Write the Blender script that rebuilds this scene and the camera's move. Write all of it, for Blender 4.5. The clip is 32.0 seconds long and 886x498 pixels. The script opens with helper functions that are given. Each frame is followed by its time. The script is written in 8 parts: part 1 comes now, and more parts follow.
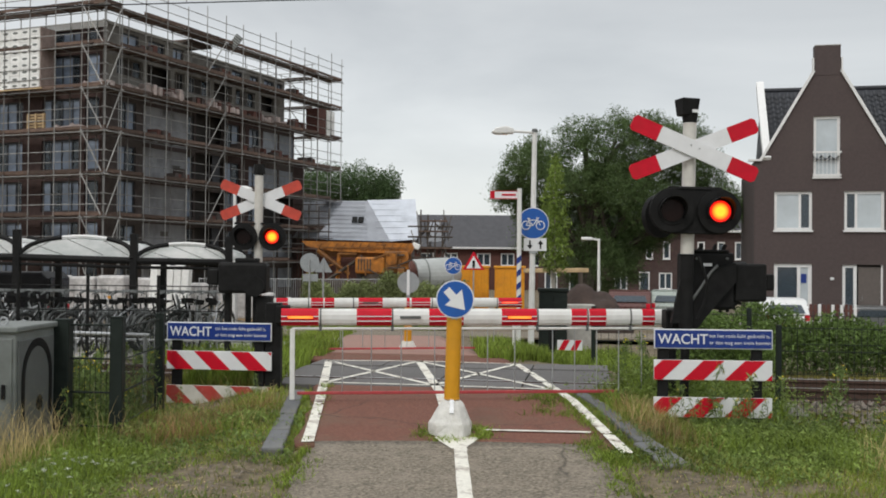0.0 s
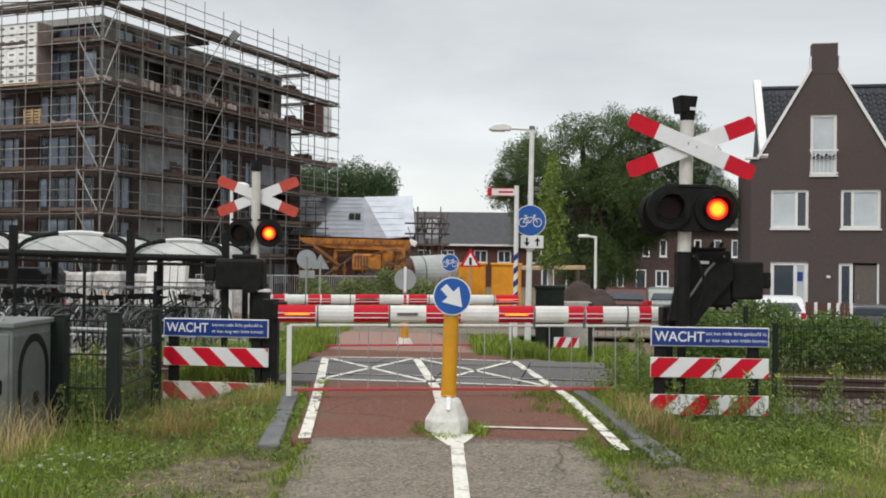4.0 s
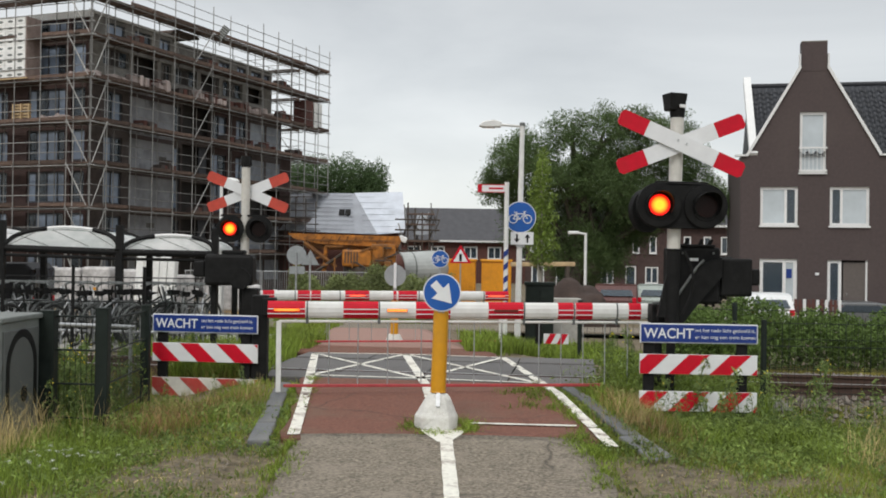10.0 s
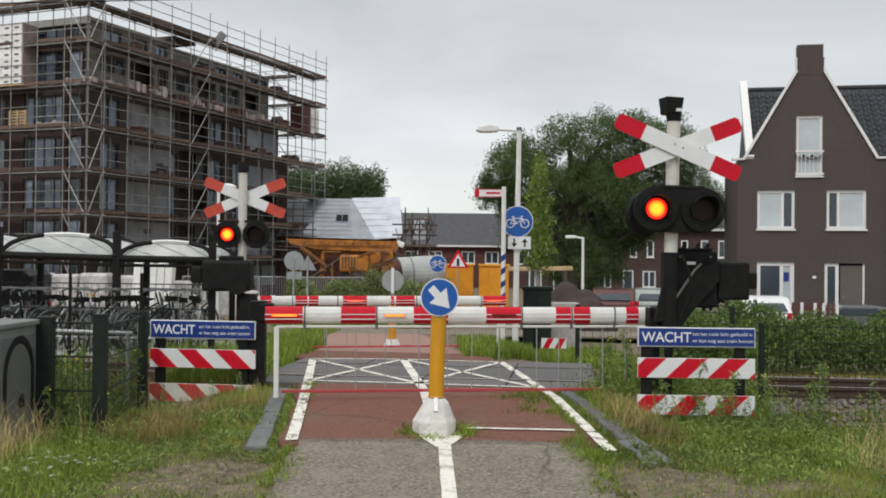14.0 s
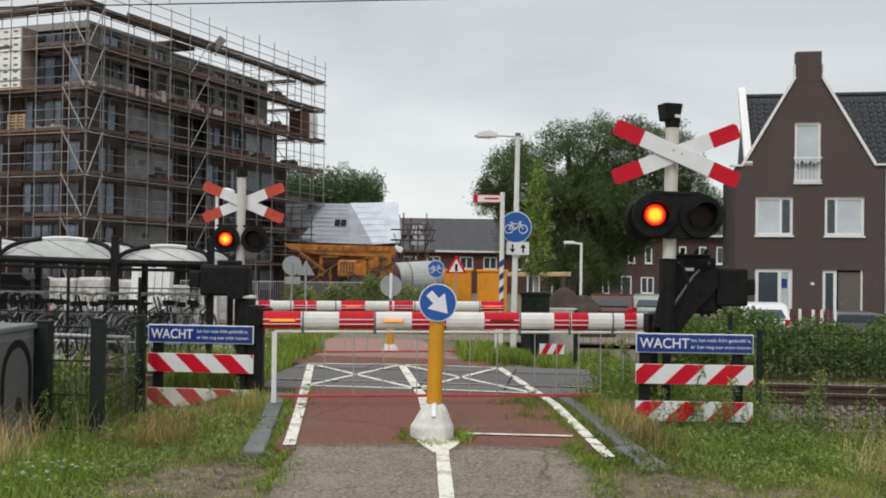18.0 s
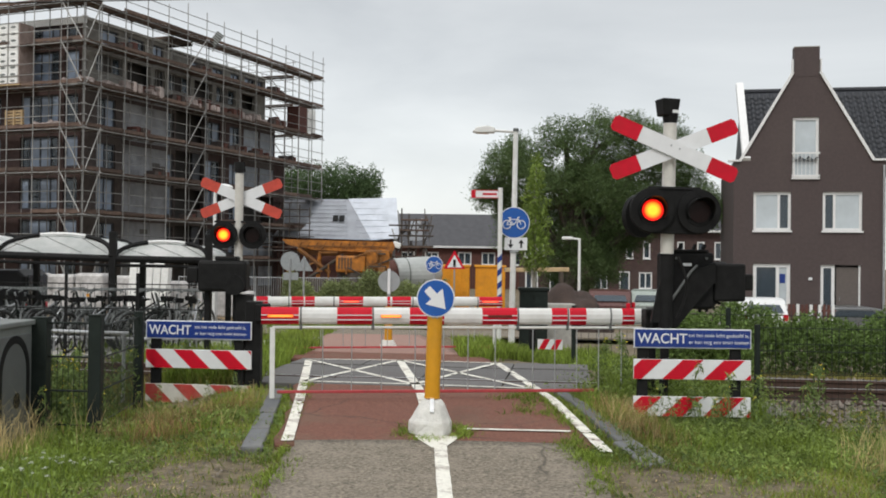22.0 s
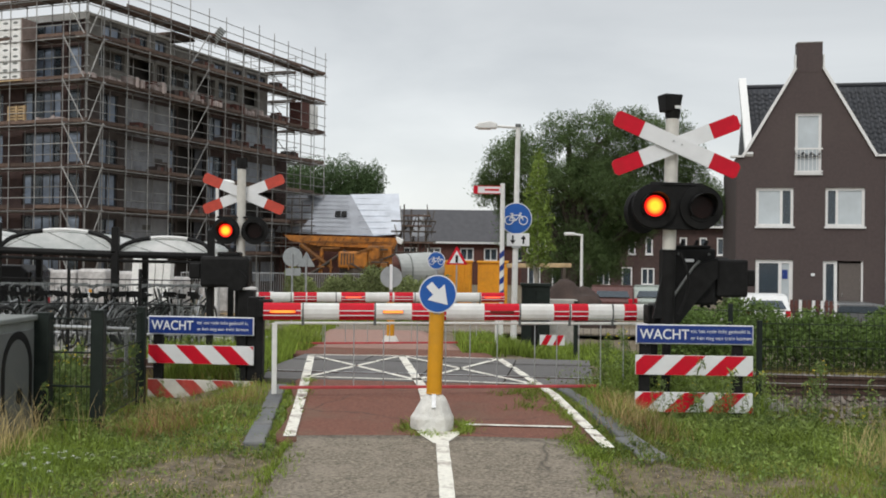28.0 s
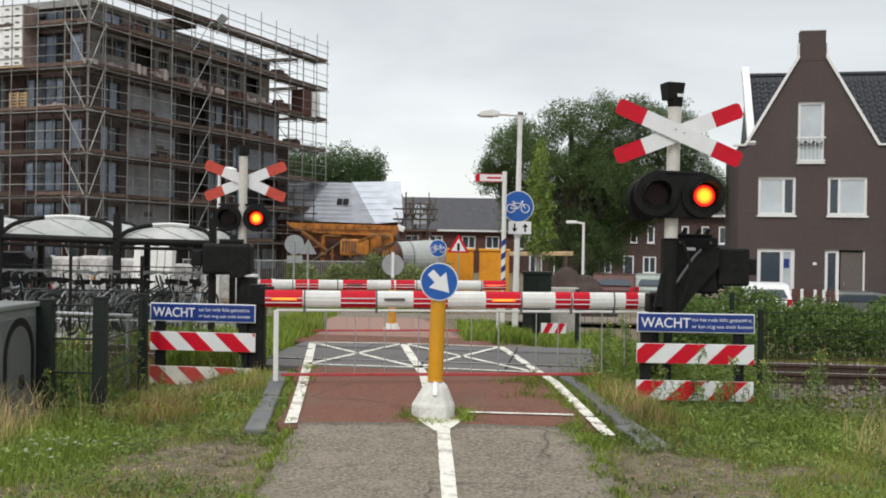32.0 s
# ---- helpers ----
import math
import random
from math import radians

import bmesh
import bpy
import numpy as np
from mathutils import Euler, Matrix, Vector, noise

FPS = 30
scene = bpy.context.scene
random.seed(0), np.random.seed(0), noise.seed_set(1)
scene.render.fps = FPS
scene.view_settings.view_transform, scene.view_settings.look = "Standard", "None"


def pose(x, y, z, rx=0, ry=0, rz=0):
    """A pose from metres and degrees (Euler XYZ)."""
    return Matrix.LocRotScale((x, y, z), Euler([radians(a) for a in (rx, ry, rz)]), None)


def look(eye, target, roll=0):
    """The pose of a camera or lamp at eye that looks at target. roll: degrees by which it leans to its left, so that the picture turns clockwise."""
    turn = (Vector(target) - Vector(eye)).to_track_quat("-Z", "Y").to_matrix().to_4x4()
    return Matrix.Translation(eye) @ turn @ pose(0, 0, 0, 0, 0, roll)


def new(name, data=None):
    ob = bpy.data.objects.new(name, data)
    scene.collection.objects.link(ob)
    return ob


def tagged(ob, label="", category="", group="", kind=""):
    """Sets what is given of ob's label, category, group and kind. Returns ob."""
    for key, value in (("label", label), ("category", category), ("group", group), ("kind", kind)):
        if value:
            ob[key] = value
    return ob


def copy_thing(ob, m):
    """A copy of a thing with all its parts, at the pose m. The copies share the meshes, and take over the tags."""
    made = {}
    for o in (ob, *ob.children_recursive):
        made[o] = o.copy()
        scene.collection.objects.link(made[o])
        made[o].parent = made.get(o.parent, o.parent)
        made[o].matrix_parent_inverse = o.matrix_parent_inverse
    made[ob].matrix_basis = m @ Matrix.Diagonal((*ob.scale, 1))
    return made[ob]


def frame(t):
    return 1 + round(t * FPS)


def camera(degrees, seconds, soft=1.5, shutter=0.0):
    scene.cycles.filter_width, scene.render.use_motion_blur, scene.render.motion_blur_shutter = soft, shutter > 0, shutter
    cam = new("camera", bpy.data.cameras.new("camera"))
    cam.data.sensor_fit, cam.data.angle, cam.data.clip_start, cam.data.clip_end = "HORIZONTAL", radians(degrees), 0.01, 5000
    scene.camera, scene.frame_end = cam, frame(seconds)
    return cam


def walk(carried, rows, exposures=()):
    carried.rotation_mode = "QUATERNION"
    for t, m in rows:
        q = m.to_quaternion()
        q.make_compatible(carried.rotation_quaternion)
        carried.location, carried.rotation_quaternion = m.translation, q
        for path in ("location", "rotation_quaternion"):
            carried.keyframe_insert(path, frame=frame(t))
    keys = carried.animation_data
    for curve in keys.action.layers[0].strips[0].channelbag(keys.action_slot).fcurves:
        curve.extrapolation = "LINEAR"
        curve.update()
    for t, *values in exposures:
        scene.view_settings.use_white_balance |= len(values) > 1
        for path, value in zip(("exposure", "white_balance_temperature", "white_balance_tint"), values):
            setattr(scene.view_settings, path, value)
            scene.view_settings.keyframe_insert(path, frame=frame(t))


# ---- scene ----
cam = camera(46, 32.0, soft=1.85)
walk(cam, [
    (0, look((0.000, 0, 1.620), (0.000, 9.999, 1.763), 0.50)),
    (0.5, look((-0.005, 0, 1.618), (0.006, 9.999, 1.739), 0.49)),
    (1, look((-0.005, 0, 1.621), (-0.003, 9.999, 1.739), 0.47)),
    (1.5, look((-0.002, 0, 1.622), (-0.002, 9.999, 1.743), 0.37)),
    (2, look((-0.004, 0, 1.621), (0.005, 9.999, 1.737), 0.43)),
    (2.5, look((-0.001, 0, 1.618), (0.002, 9.999, 1.731), 0.51)),
    (3, look((-0.005, 0, 1.620), (0.022, 9.999, 1.728), 0.53)),
    (3.5, look((-0.005, 0, 1.619), (0.017, 9.999, 1.733), 0.66)),
    (5.5, look((-0.003, 0, 1.620), (0.056, 9.999, 1.735), 0.65)),
    (6, look((-0.004, 0, 1.619), (0.032, 9.999, 1.738), 0.69)),
    (6.5, look((-0.002, 0, 1.620), (0.033, 9.999, 1.725), 0.63)),
    (7, look((-0.003, 0, 1.619), (0.046, 9.999, 1.721), 0.70)),
    (7.5, look((-0.004, 0, 1.621), (0.076, 9.999, 1.721), 0.74)),
    (8, look((-0.001, 0, 1.618), (0.075, 9.999, 1.697), 0.72)),
    (8.5, look((-0.004, 0, 1.621), (0.073, 9.999, 1.713), 0.71)),
    (9, look((-0.002, 0, 1.622), (0.092, 9.999, 1.703), 0.81)),
    (9.5, look((0.001, 0, 1.620), (0.106, 9.999, 1.697), 0.75)),
    (10, look((-0.002, 0, 1.621), (0.124, 9.999, 1.700), 0.82)),
    (10.5, look((-0.002, 0, 1.619), (0.148, 9.998, 1.712), 0.84)),
    (11, look((-0.001, 0, 1.621), (0.148, 9.998, 1.716), 0.97)),
    (11.5, look((-0.002, 0, 1.620), (0.153, 9.998, 1.728), 0.93)),
    (12, look((-0.002, 0, 1.620), (0.156, 9.998, 1.740), 0.82)),
    (12.5, look((0.002, 0, 1.621), (0.163, 9.998, 1.746), 0.72)),
    (13, look((0.005, 0, 1.620), (0.157, 9.998, 1.745), 0.68)),
    (13.5, look((-0.001, 0, 1.621), (0.152, 9.998, 1.746), 0.69)),
    (14, look((-0.001, 0, 1.620), (0.149, 9.998, 1.746), 0.57)),
    (14.5, look((0.001, 0, 1.622), (0.152, 9.998, 1.759), 0.62)),
    (16.5, look((0.002, 0, 1.620), (0.171, 9.997, 1.797), 0.78)),
    (17, look((0.002, 0, 1.621), (0.179, 9.997, 1.790), 0.79)),
    (17.5, look((0.002, 0, 1.620), (0.170, 9.997, 1.798), 0.84)),
    (18, look((-0.003, 0, 1.620), (0.163, 9.997, 1.797), 0.77)),
    (18.5, look((-0.001, 0, 1.619), (0.155, 9.997, 1.799), 0.77)),
    (19, look((0.000, 0, 1.622), (0.141, 9.998, 1.787), 0.68)),
    (19.5, look((0.003, 0, 1.618), (0.148, 9.998, 1.777), 0.68)),
    (20, look((0.001, 0, 1.621), (0.145, 9.998, 1.763), 0.71)),
    (20.5, look((0.003, 0, 1.622), (0.156, 9.998, 1.739), 0.70)),
    (21, look((0.003, 0, 1.619), (0.179, 9.997, 1.760), 0.63)),
    (21.5, look((0.001, 0, 1.621), (0.184, 9.997, 1.760), 0.63)),
    (22, look((0.001, 0, 1.620), (0.184, 9.997, 1.755), 0.69)),
    (22.5, look((0.004, 0, 1.620), (0.181, 9.998, 1.746), 0.71)),
    (23, look((0.003, 0, 1.621), (0.173, 9.998, 1.755), 0.71)),
    (23.5, look((0.003, 0, 1.620), (0.179, 9.998, 1.746), 0.70)),
    (24, look((0.005, 0, 1.620), (0.182, 9.998, 1.752), 0.61)),
    (24.5, look((0.006, 0, 1.619), (0.181, 9.998, 1.736), 0.65)),
    (25, look((0.003, 0, 1.619), (0.175, 9.998, 1.735), 0.61)),
    (25.5, look((0.005, 0, 1.620), (0.158, 9.998, 1.746), 0.71)),
    (27.5, look((0.002, 0, 1.621), (0.157, 9.998, 1.728), 0.77)),
    (28, look((0.004, 0, 1.620), (0.165, 9.998, 1.714), 0.71)),
    (28.5, look((0.004, 0, 1.620), (0.174, 9.998, 1.697), 0.71)),
    (29, look((0.003, 0, 1.620), (0.157, 9.999, 1.681), 0.73)),
    (29.5, look((0.002, 0, 1.619), (0.164, 9.999, 1.669), 0.84)),
    (30, look((0.004, 0, 1.620), (0.171, 9.998, 1.671), 0.69)),
    (30.5, look((0.005, 0, 1.622), (0.175, 9.998, 1.659), 0.67)),
    (31, look((0.006, 0, 1.617), (0.181, 9.998, 1.643), 0.83)),
    (31.5, look((0.002, 0, 1.618), (0.166, 9.999, 1.595), 1.03)),
    (32, look((0.005, 0, 1.619), (0.151, 9.999, 1.597), 0.88))],
    exposures=[(0, 0.07), (1, 0.17), (3, 0.2), (6, 0.18), (9, 0.15), (13, 0.13), (18.5, 0.1), (20, 0.2), (25, 0.17), (28, 0.14), (31, 0.12), (32, 0.28)])

SUN_POWER = 1.1
# ---------------------------------------------------------------- world and light
world = bpy.data.worlds.new("overcast_sky")
scene.world = world
world.use_nodes = True
wn, wl = world.node_tree.nodes, world.node_tree.links
wn.clear()
w_out = wn.new("ShaderNodeOutputWorld")
w_sky = wn.new("ShaderNodeTexSky")
w_sky.sky_type = "NISHITA"
w_sky.sun_disc = False
w_sky.sun_elevation, w_sky.sun_rotation = radians(52), radians(200)
w_bg1 = wn.new("ShaderNodeBackground")
w_bg1.inputs["Strength"].default_value = 0.02
wl.new(w_sky.outputs[0], w_bg1.inputs["Color"])
w_tc = wn.new("ShaderNodeTexCoord")
w_map = wn.new("ShaderNodeMapping")
w_map.inputs["Scale"].default_value = (1.0, 1.0, 3.2)
w_map.inputs["Location"].default_value = (0.35, 0.2, 0.1)
w_noise = wn.new("ShaderNodeTexNoise")
w_noise.inputs["Scale"].default_value = 2.3
w_noise.inputs["Detail"].default_value = 7
w_noise.inputs["Roughness"].default_value = 0.5
w_noise.inputs["Distortion"].default_value = 0.4
w_ramp = wn.new("ShaderNodeValToRGB")
w_ramp.color_ramp.elements[0].position, w_ramp.color_ramp.elements[0].color = 0.34, (0.56, 0.57, 0.567, 1)
w_ramp.color_ramp.elements[1].position, w_ramp.color_ramp.elements[1].color = 0.68, (0.757, 0.765, 0.752, 1)
wl.new(w_tc.outputs["Generated"], w_map.inputs["Vector"])
wl.new(w_map.outputs[0], w_noise.inputs["Vector"])
wl.new(w_noise.outputs["Fac"], w_ramp.inputs["Fac"])
# an overcast vault is brighter overhead than at the skyline
w_sep = wn.new("ShaderNodeSeparateXYZ")
wl.new(w_tc.outputs["Generated"], w_sep.inputs[0])
w_up = wn.new("ShaderNodeValToRGB")
w_up.color_ramp.elements[0].position, w_up.color_ramp.elements[0].color = 0.0, (1.12, 1.12, 1.12, 1)
w_up.color_ramp.elements[1].position, w_up.color_ramp.elements[1].color = 1.0, (1.65, 1.65, 1.65, 1)
for w_pos, w_val in ((0.1, 1.02), (0.24, 0.83), (0.45, 1.04)):
    w_up.color_ramp.elements.new(w_pos).color = (w_val, w_val, w_val, 1)
wl.new(w_sep.outputs["Z"], w_up.inputs["Fac"])
w_bg2 = wn.new("ShaderNodeBackground")
wl.new(w_ramp.outputs[0], w_bg2.inputs["Color"])
# the cloud cover is thicker towards the east
w_east = wn.new("ShaderNodeMapRange")
w_east.inputs["From Min"].default_value, w_east.inputs["From Max"].default_value = -0.05, 0.5
w_east.inputs["To Min"].default_value, w_east.inputs["To Max"].default_value = 1.02, 0.85
wl.new(w_sep.outputs["X"], w_east.inputs["Value"])
w_cover = wn.new("ShaderNodeMath")
w_cover.operation = "MULTIPLY"
wl.new(w_up.outputs[0], w_cover.inputs[0])
wl.new(w_east.outputs[0], w_cover.inputs[1])
wl.new(w_cover.outputs[0], w_bg2.inputs["Strength"])
w_add = wn.new("ShaderNodeAddShader")
wl.new(w_bg1.outputs[0], w_add.inputs[0])
wl.new(w_bg2.outputs[0], w_add.inputs[1])
wl.new(w_add.outputs[0], w_out.inputs["Surface"])

sun = new("sun", bpy.data.lights.new("sun", "SUN"))
sun.data.energy, sun.data.angle, sun.data.color = SUN_POWER, radians(16), (1.0, 0.96, 0.9)
sun.matrix_world = look((-14, -38, 60), (0, 10, 0))


# ---------------------------------------------------------------- materials
def mat(name, col, rough=0.6, metal=0.0, vary=0.25, scale=9.0, bump=0.15, bscale=60.0, stain=None, stain_amount=0.45, rnd=0.0, stain_scale=1.3, island=0.0, spec=0.5):
    """Base colour varied at two scales, with stains, grain bump and uneven gloss."""
    m = bpy.data.materials.new(name)
    m.use_nodes = True
    n, l = m.node_tree.nodes, m.node_tree.links
    b = n["Principled BSDF"]
    tc = n.new("ShaderNodeTexCoord")
    src = tc.outputs["Object"]
    n1 = n.new("ShaderNodeTexNoise")
    n1.inputs["Scale"].default_value, n1.inputs["Detail"].default_value, n1.inputs["Roughness"].default_value = scale, 6, 0.6
    l.new(src, n1.inputs["Vector"])
    r1 = n.new("ShaderNodeValToRGB")
    lo = tuple(max(0, c * (1 - vary)) for c in col)
    hi = tuple(min(1, c * (1 + vary)) for c in col)
    r1.color_ramp.elements[0].position, r1.color_ramp.elements[0].color = 0.32, (*lo, 1)
    r1.color_ramp.elements[1].position, r1.color_ramp.elements[1].color = 0.7, (*hi, 1)
    l.new(n1.outputs["Fac"], r1.inputs["Fac"])
    colour = r1.outputs[0]
    if stain:
        n2 = n.new("ShaderNodeTexNoise")
        n2.inputs["Scale"].default_value, n2.inputs["Detail"].default_value, n2.inputs["Roughness"].default_value = stain_scale, 8, 0.65
        l.new(src, n2.inputs["Vector"])
        r2 = n.new("ShaderNodeMapRange")
        r2.inputs["From Min"].default_value, r2.inputs["From Max"].default_value = 0.5, 0.68
        r2.inputs["To Min"].default_value, r2.inputs["To Max"].default_value = 0.0, stain_amount
        l.new(n2.outputs["Fac"], r2.inputs["Value"])
        mx = n.new("ShaderNodeMix")
        mx.data_type = "RGBA"
        l.new(r2.outputs[0], mx.inputs["Factor"])
        l.new(colour, mx.inputs["A"])
        mx.inputs["B"].default_value = (*stain, 1)
        colour = mx.outputs["Result"]
    if rnd or island:
        if island:
            oi = n.new("ShaderNodeNewGeometry")
            pick, amount = oi.outputs["Random Per Island"], island
        else:
            oi = n.new("ShaderNodeObjectInfo")
            pick, amount = oi.outputs["Random"], rnd
        mr = n.new("ShaderNodeMapRange")
        mr.inputs["To Min"].default_value, mr.inputs["To Max"].default_value = 1 - amount, 1 + amount
        l.new(pick, mr.inputs["Value"])
        hs = n.new("ShaderNodeHueSaturation")
        l.new(mr.outputs[0], hs.inputs["Value"])
        l.new(colour, hs.inputs["Color"])
        colour = hs.outputs[0]
    l.new(colour, b.inputs["Base Color"])
    rr = n.new("ShaderNodeMapRange")
    rr.inputs["To Min"].default_value, rr.inputs["To Max"].default_value = max(0.02, rough - 0.12), min(1, rough + 0.12)
    l.new(n1.outputs["Fac"], rr.inputs["Value"])
    l.new(rr.outputs[0], b.inputs["Roughness"])
    b.inputs["Metallic"].default_value = metal
    b.inputs["Specular IOR Level"].default_value = spec
    if bump:
        n3 = n.new("ShaderNodeTexNoise")
        n3.inputs["Scale"].default_value, n3.inputs["Detail"].default_value = bscale, 4
        l.new(src, n3.inputs["Vector"])
        bp = n.new("ShaderNodeBump")
        bp.inputs["Strength"].default_value, bp.inputs["Distance"].default_value = bump, 0.02
        l.new(n3.outputs["Fac"], bp.inputs["Height"])
        l.new(bp.outputs[0], b.inputs["Normal"])
    return m


def glass(name, col=(0.6, 0.7, 0.75), rough=0.04, alpha=0.35):
    """A pane: partly clear, with a glossy face."""
    m = bpy.data.materials.new(name)
    m.use_nodes = True
    b = m.node_tree.nodes["Principled BSDF"]
    b.inputs["Base Color"].default_value = (*col, 1)
    b.inputs["Roughness"].default_value = rough
    b.inputs["Alpha"].default_value = alpha
    return m


def leaf_mat(name, col, vary=0.5):
    m = mat(name, col, rough=0.6, vary=0.35, scale=0.9, bump=0, island=vary, spec=0.2)
    n, l = m.node_tree.nodes, m.node_tree.links
    b = n["Principled BSDF"]
    src = b.inputs["Base Color"].links[0].from_socket
    tr = n.new("ShaderNodeBsdfTranslucent")
    mix = n.new("ShaderNodeMixShader")
    mix.inputs[0].default_value = 0.25
    l.new(src, tr.inputs["Color"])
    l.new(b.outputs[0], mix.inputs[1])
    l.new(tr.outputs[0], mix.inputs[2])
    l.new(mix.outputs[0], n["Material Output"].inputs["Surface"])
    return m


def lamp_mat(name, core, rim, radius, power, axis_x=1.0):
    """A lit lens: hot core, redder towards its rim."""
    m = bpy.data.materials.new(name)
    m.use_nodes = True
    n, l = m.node_tree.nodes, m.node_tree.links
    b = n["Principled BSDF"]
    tc = n.new("ShaderNodeTexCoord")
    vm = n.new("ShaderNodeVectorMath")
    vm.operation = "MULTIPLY"
    vm.inputs[1].default_value = (axis_x, 0, 1)
    l.new(tc.outputs["Object"], vm.inputs[0])
    ln = n.new("ShaderNodeVectorMath")
    ln.operation = "LENGTH"
    l.new(vm.outputs[0], ln.inputs[0])
    mr = n.new("ShaderNodeMapRange")
    mr.inputs["From Max"].default_value = radius
    l.new(ln.outputs["Value"], mr.inputs["Value"])
    rp = n.new("ShaderNodeValToRGB")
    rp.color_ramp.elements[0].position, rp.color_ramp.elements[0].color = 0.38, (*core, 1)
    rp.color_ramp.elements[1].position, rp.color_ramp.elements[1].color = 0.85, (*rim, 1)
    l.new(mr.outputs[0], rp.inputs["Fac"])
    b.inputs["Base Color"].default_value = (*rim, 1)
    l.new(rp.outputs[0], b.inputs["Emission Color"])
    b.inputs["Emission Strength"].default_value = power
    return m


M_ASPHALT = mat("worn_asphalt", (0.215, 0.185, 0.145), 0.92, vary=0.62, scale=36, bump=0.8, bscale=55, stain=(0.3, 0.26, 0.21), stain_amount=0.6, stain_scale=3.2, spec=0.3)
M_RED_PATH = mat("red_asphalt", (0.185, 0.083, 0.06), 0.9, vary=0.32, scale=34, bump=0.5, bscale=110, stain=(0.165, 0.105, 0.075), stain_amount=0.75, stain_scale=1.4, spec=0.3)
M_RED_FAR = mat("pale_red_paving", (0.33, 0.2, 0.165), 0.88, vary=0.2, scale=20, bump=0.3, bscale=90, stain=(0.28, 0.2, 0.17), stain_amount=0.6, stain_scale=1.0, spec=0.3)
M_RED_FADED = mat("weathered_red_foil", (0.42, 0.05, 0.04), 0.55, vary=0.2, scale=7, bump=0.05, stain=(0.42, 0.2, 0.15), stain_amount=0.6, stain_scale=5)
M_WHITE_DIRTY = mat("weathered_white_foil", (0.62, 0.6, 0.54), 0.55, vary=0.14, scale=6, bump=0.05, stain=(0.4, 0.36, 0.28), stain_amount=0.6, stain_scale=4)
M_PANEL = mat("crossing_panel_grey", (0.125, 0.12, 0.118), 0.85, vary=0.2, scale=20, bump=0.3, bscale=120, stain=(0.09, 0.085, 0.08), rnd=0.12)
M_PAINT = mat("road_paint_white", (0.76, 0.74, 0.66), 0.7, vary=0.1, scale=25, bump=0.3, bscale=90, stain=(0.22, 0.16, 0.13), stain_amount=0.85, stain_scale=7)
M_KERB = mat("dark_rubber_kerb", (0.13, 0.135, 0.14), 0.8, vary=0.2, scale=14, bump=0.3, stain=(0.2, 0.19, 0.17), rnd=0.1)
M_GRASS_SOIL = mat("grassy_soil", (0.17, 0.14, 0.095), 0.95, vary=0.5, scale=9, bump=1.0, bscale=38, stain=(0.25, 0.205, 0.155), stain_amount=0.9, stain_scale=0.8, spec=0.2)
M_BALLAST = mat("ballast_stone", (0.19, 0.165, 0.14), 0.9, vary=0.3, scale=12, bump=0.4, island=0.45)
M_RAIL = mat("rusty_rail", (0.095, 0.058, 0.046), 0.75, 0.4, vary=0.3, scale=20, bump=0.2)
M_RAIL_TOP = mat("polished_rail_head", (0.42, 0.42, 0.43), 0.3, 0.9, vary=0.1, bump=0)
M_CONCRETE = mat("concrete", (0.4, 0.39, 0.36), 0.85, vary=0.15, stain=(0.24, 0.23, 0.21))
M_WHITE = mat("white_paint", (0.74, 0.74, 0.72), 0.42, vary=0.06, bump=0.05, stain=(0.5, 0.48, 0.43), stain_amount=0.35, stain_scale=4)
M_WHITE_FAR = mat("white_frame_paint", (0.78, 0.78, 0.77), 0.45, vary=0.05, bump=0)
M_POLE = mat("galvanised_cream_pole", (0.62, 0.6, 0.55), 0.45, 0.1, vary=0.1, stain=(0.42, 0.4, 0.35), stain_amount=0.4)
M_RED = mat("signal_red_paint", (0.52, 0.022, 0.03), 0.4, vary=0.12, bump=0.05, stain=(0.4, 0.05, 0.05), stain_amount=0.4, stain_scale=5)
M_RED_BACK = mat("faded_red_paint", (0.52, 0.06, 0.035), 0.5, vary=0.14, bump=0.05)
M_RED_BAR = mat("red_bar_paint", (0.42, 0.05, 0.055), 0.5, vary=0.18, stain=(0.3, 0.1, 0.09))
M_BLACK = mat("black_enamel", (0.015, 0.015, 0.015), 0.55, vary=0.3, bump=0.1, stain=(0.02, 0.019, 0.018), spec=0.1)
M_DIM_RED = mat("dim_red_lens", (0.13, 0.022, 0.016), 0.4, vary=0.2, bump=0, spec=0.3)
M_BLACK_RED = mat("dark_lens", (0.018, 0.005, 0.004), 0.35, vary=0.2, bump=0, spec=0.2)
M_GREEN_DARK = mat("dark_green_coating", (0.016, 0.022, 0.019), 0.55, vary=0.25, bump=0.1, stain=(0.022, 0.03, 0.024), spec=0.2)
M_BLUE = mat("sign_blue", (0.0072, 0.0900, 0.3800), 0.35, vary=0.06, bump=0.02, stain=(0.03, 0.14, 0.42), stain_amount=0.3)
M_BLUE_DARK = mat("sign_navy", (0.0072, 0.0342, 0.2100), 0.35, vary=0.08, bump=0.02)
M_SIGN_WHITE = mat("sign_white_foil", (0.75, 0.76, 0.77), 0.35, vary=0.04, bump=0.02)
M_SIGN_RED = mat("sign_red_foil", (0.57, 0.008, 0.026), 0.4, vary=0.08, bump=0.02, stain=(0.46, 0.02, 0.025), stain_amount=0.4, stain_scale=4, spec=0.2)
M_SIGN_BACK = mat("bare_sign_back", (0.36, 0.38, 0.39), 0.45, 0.5, vary=0.12, bump=0.05)
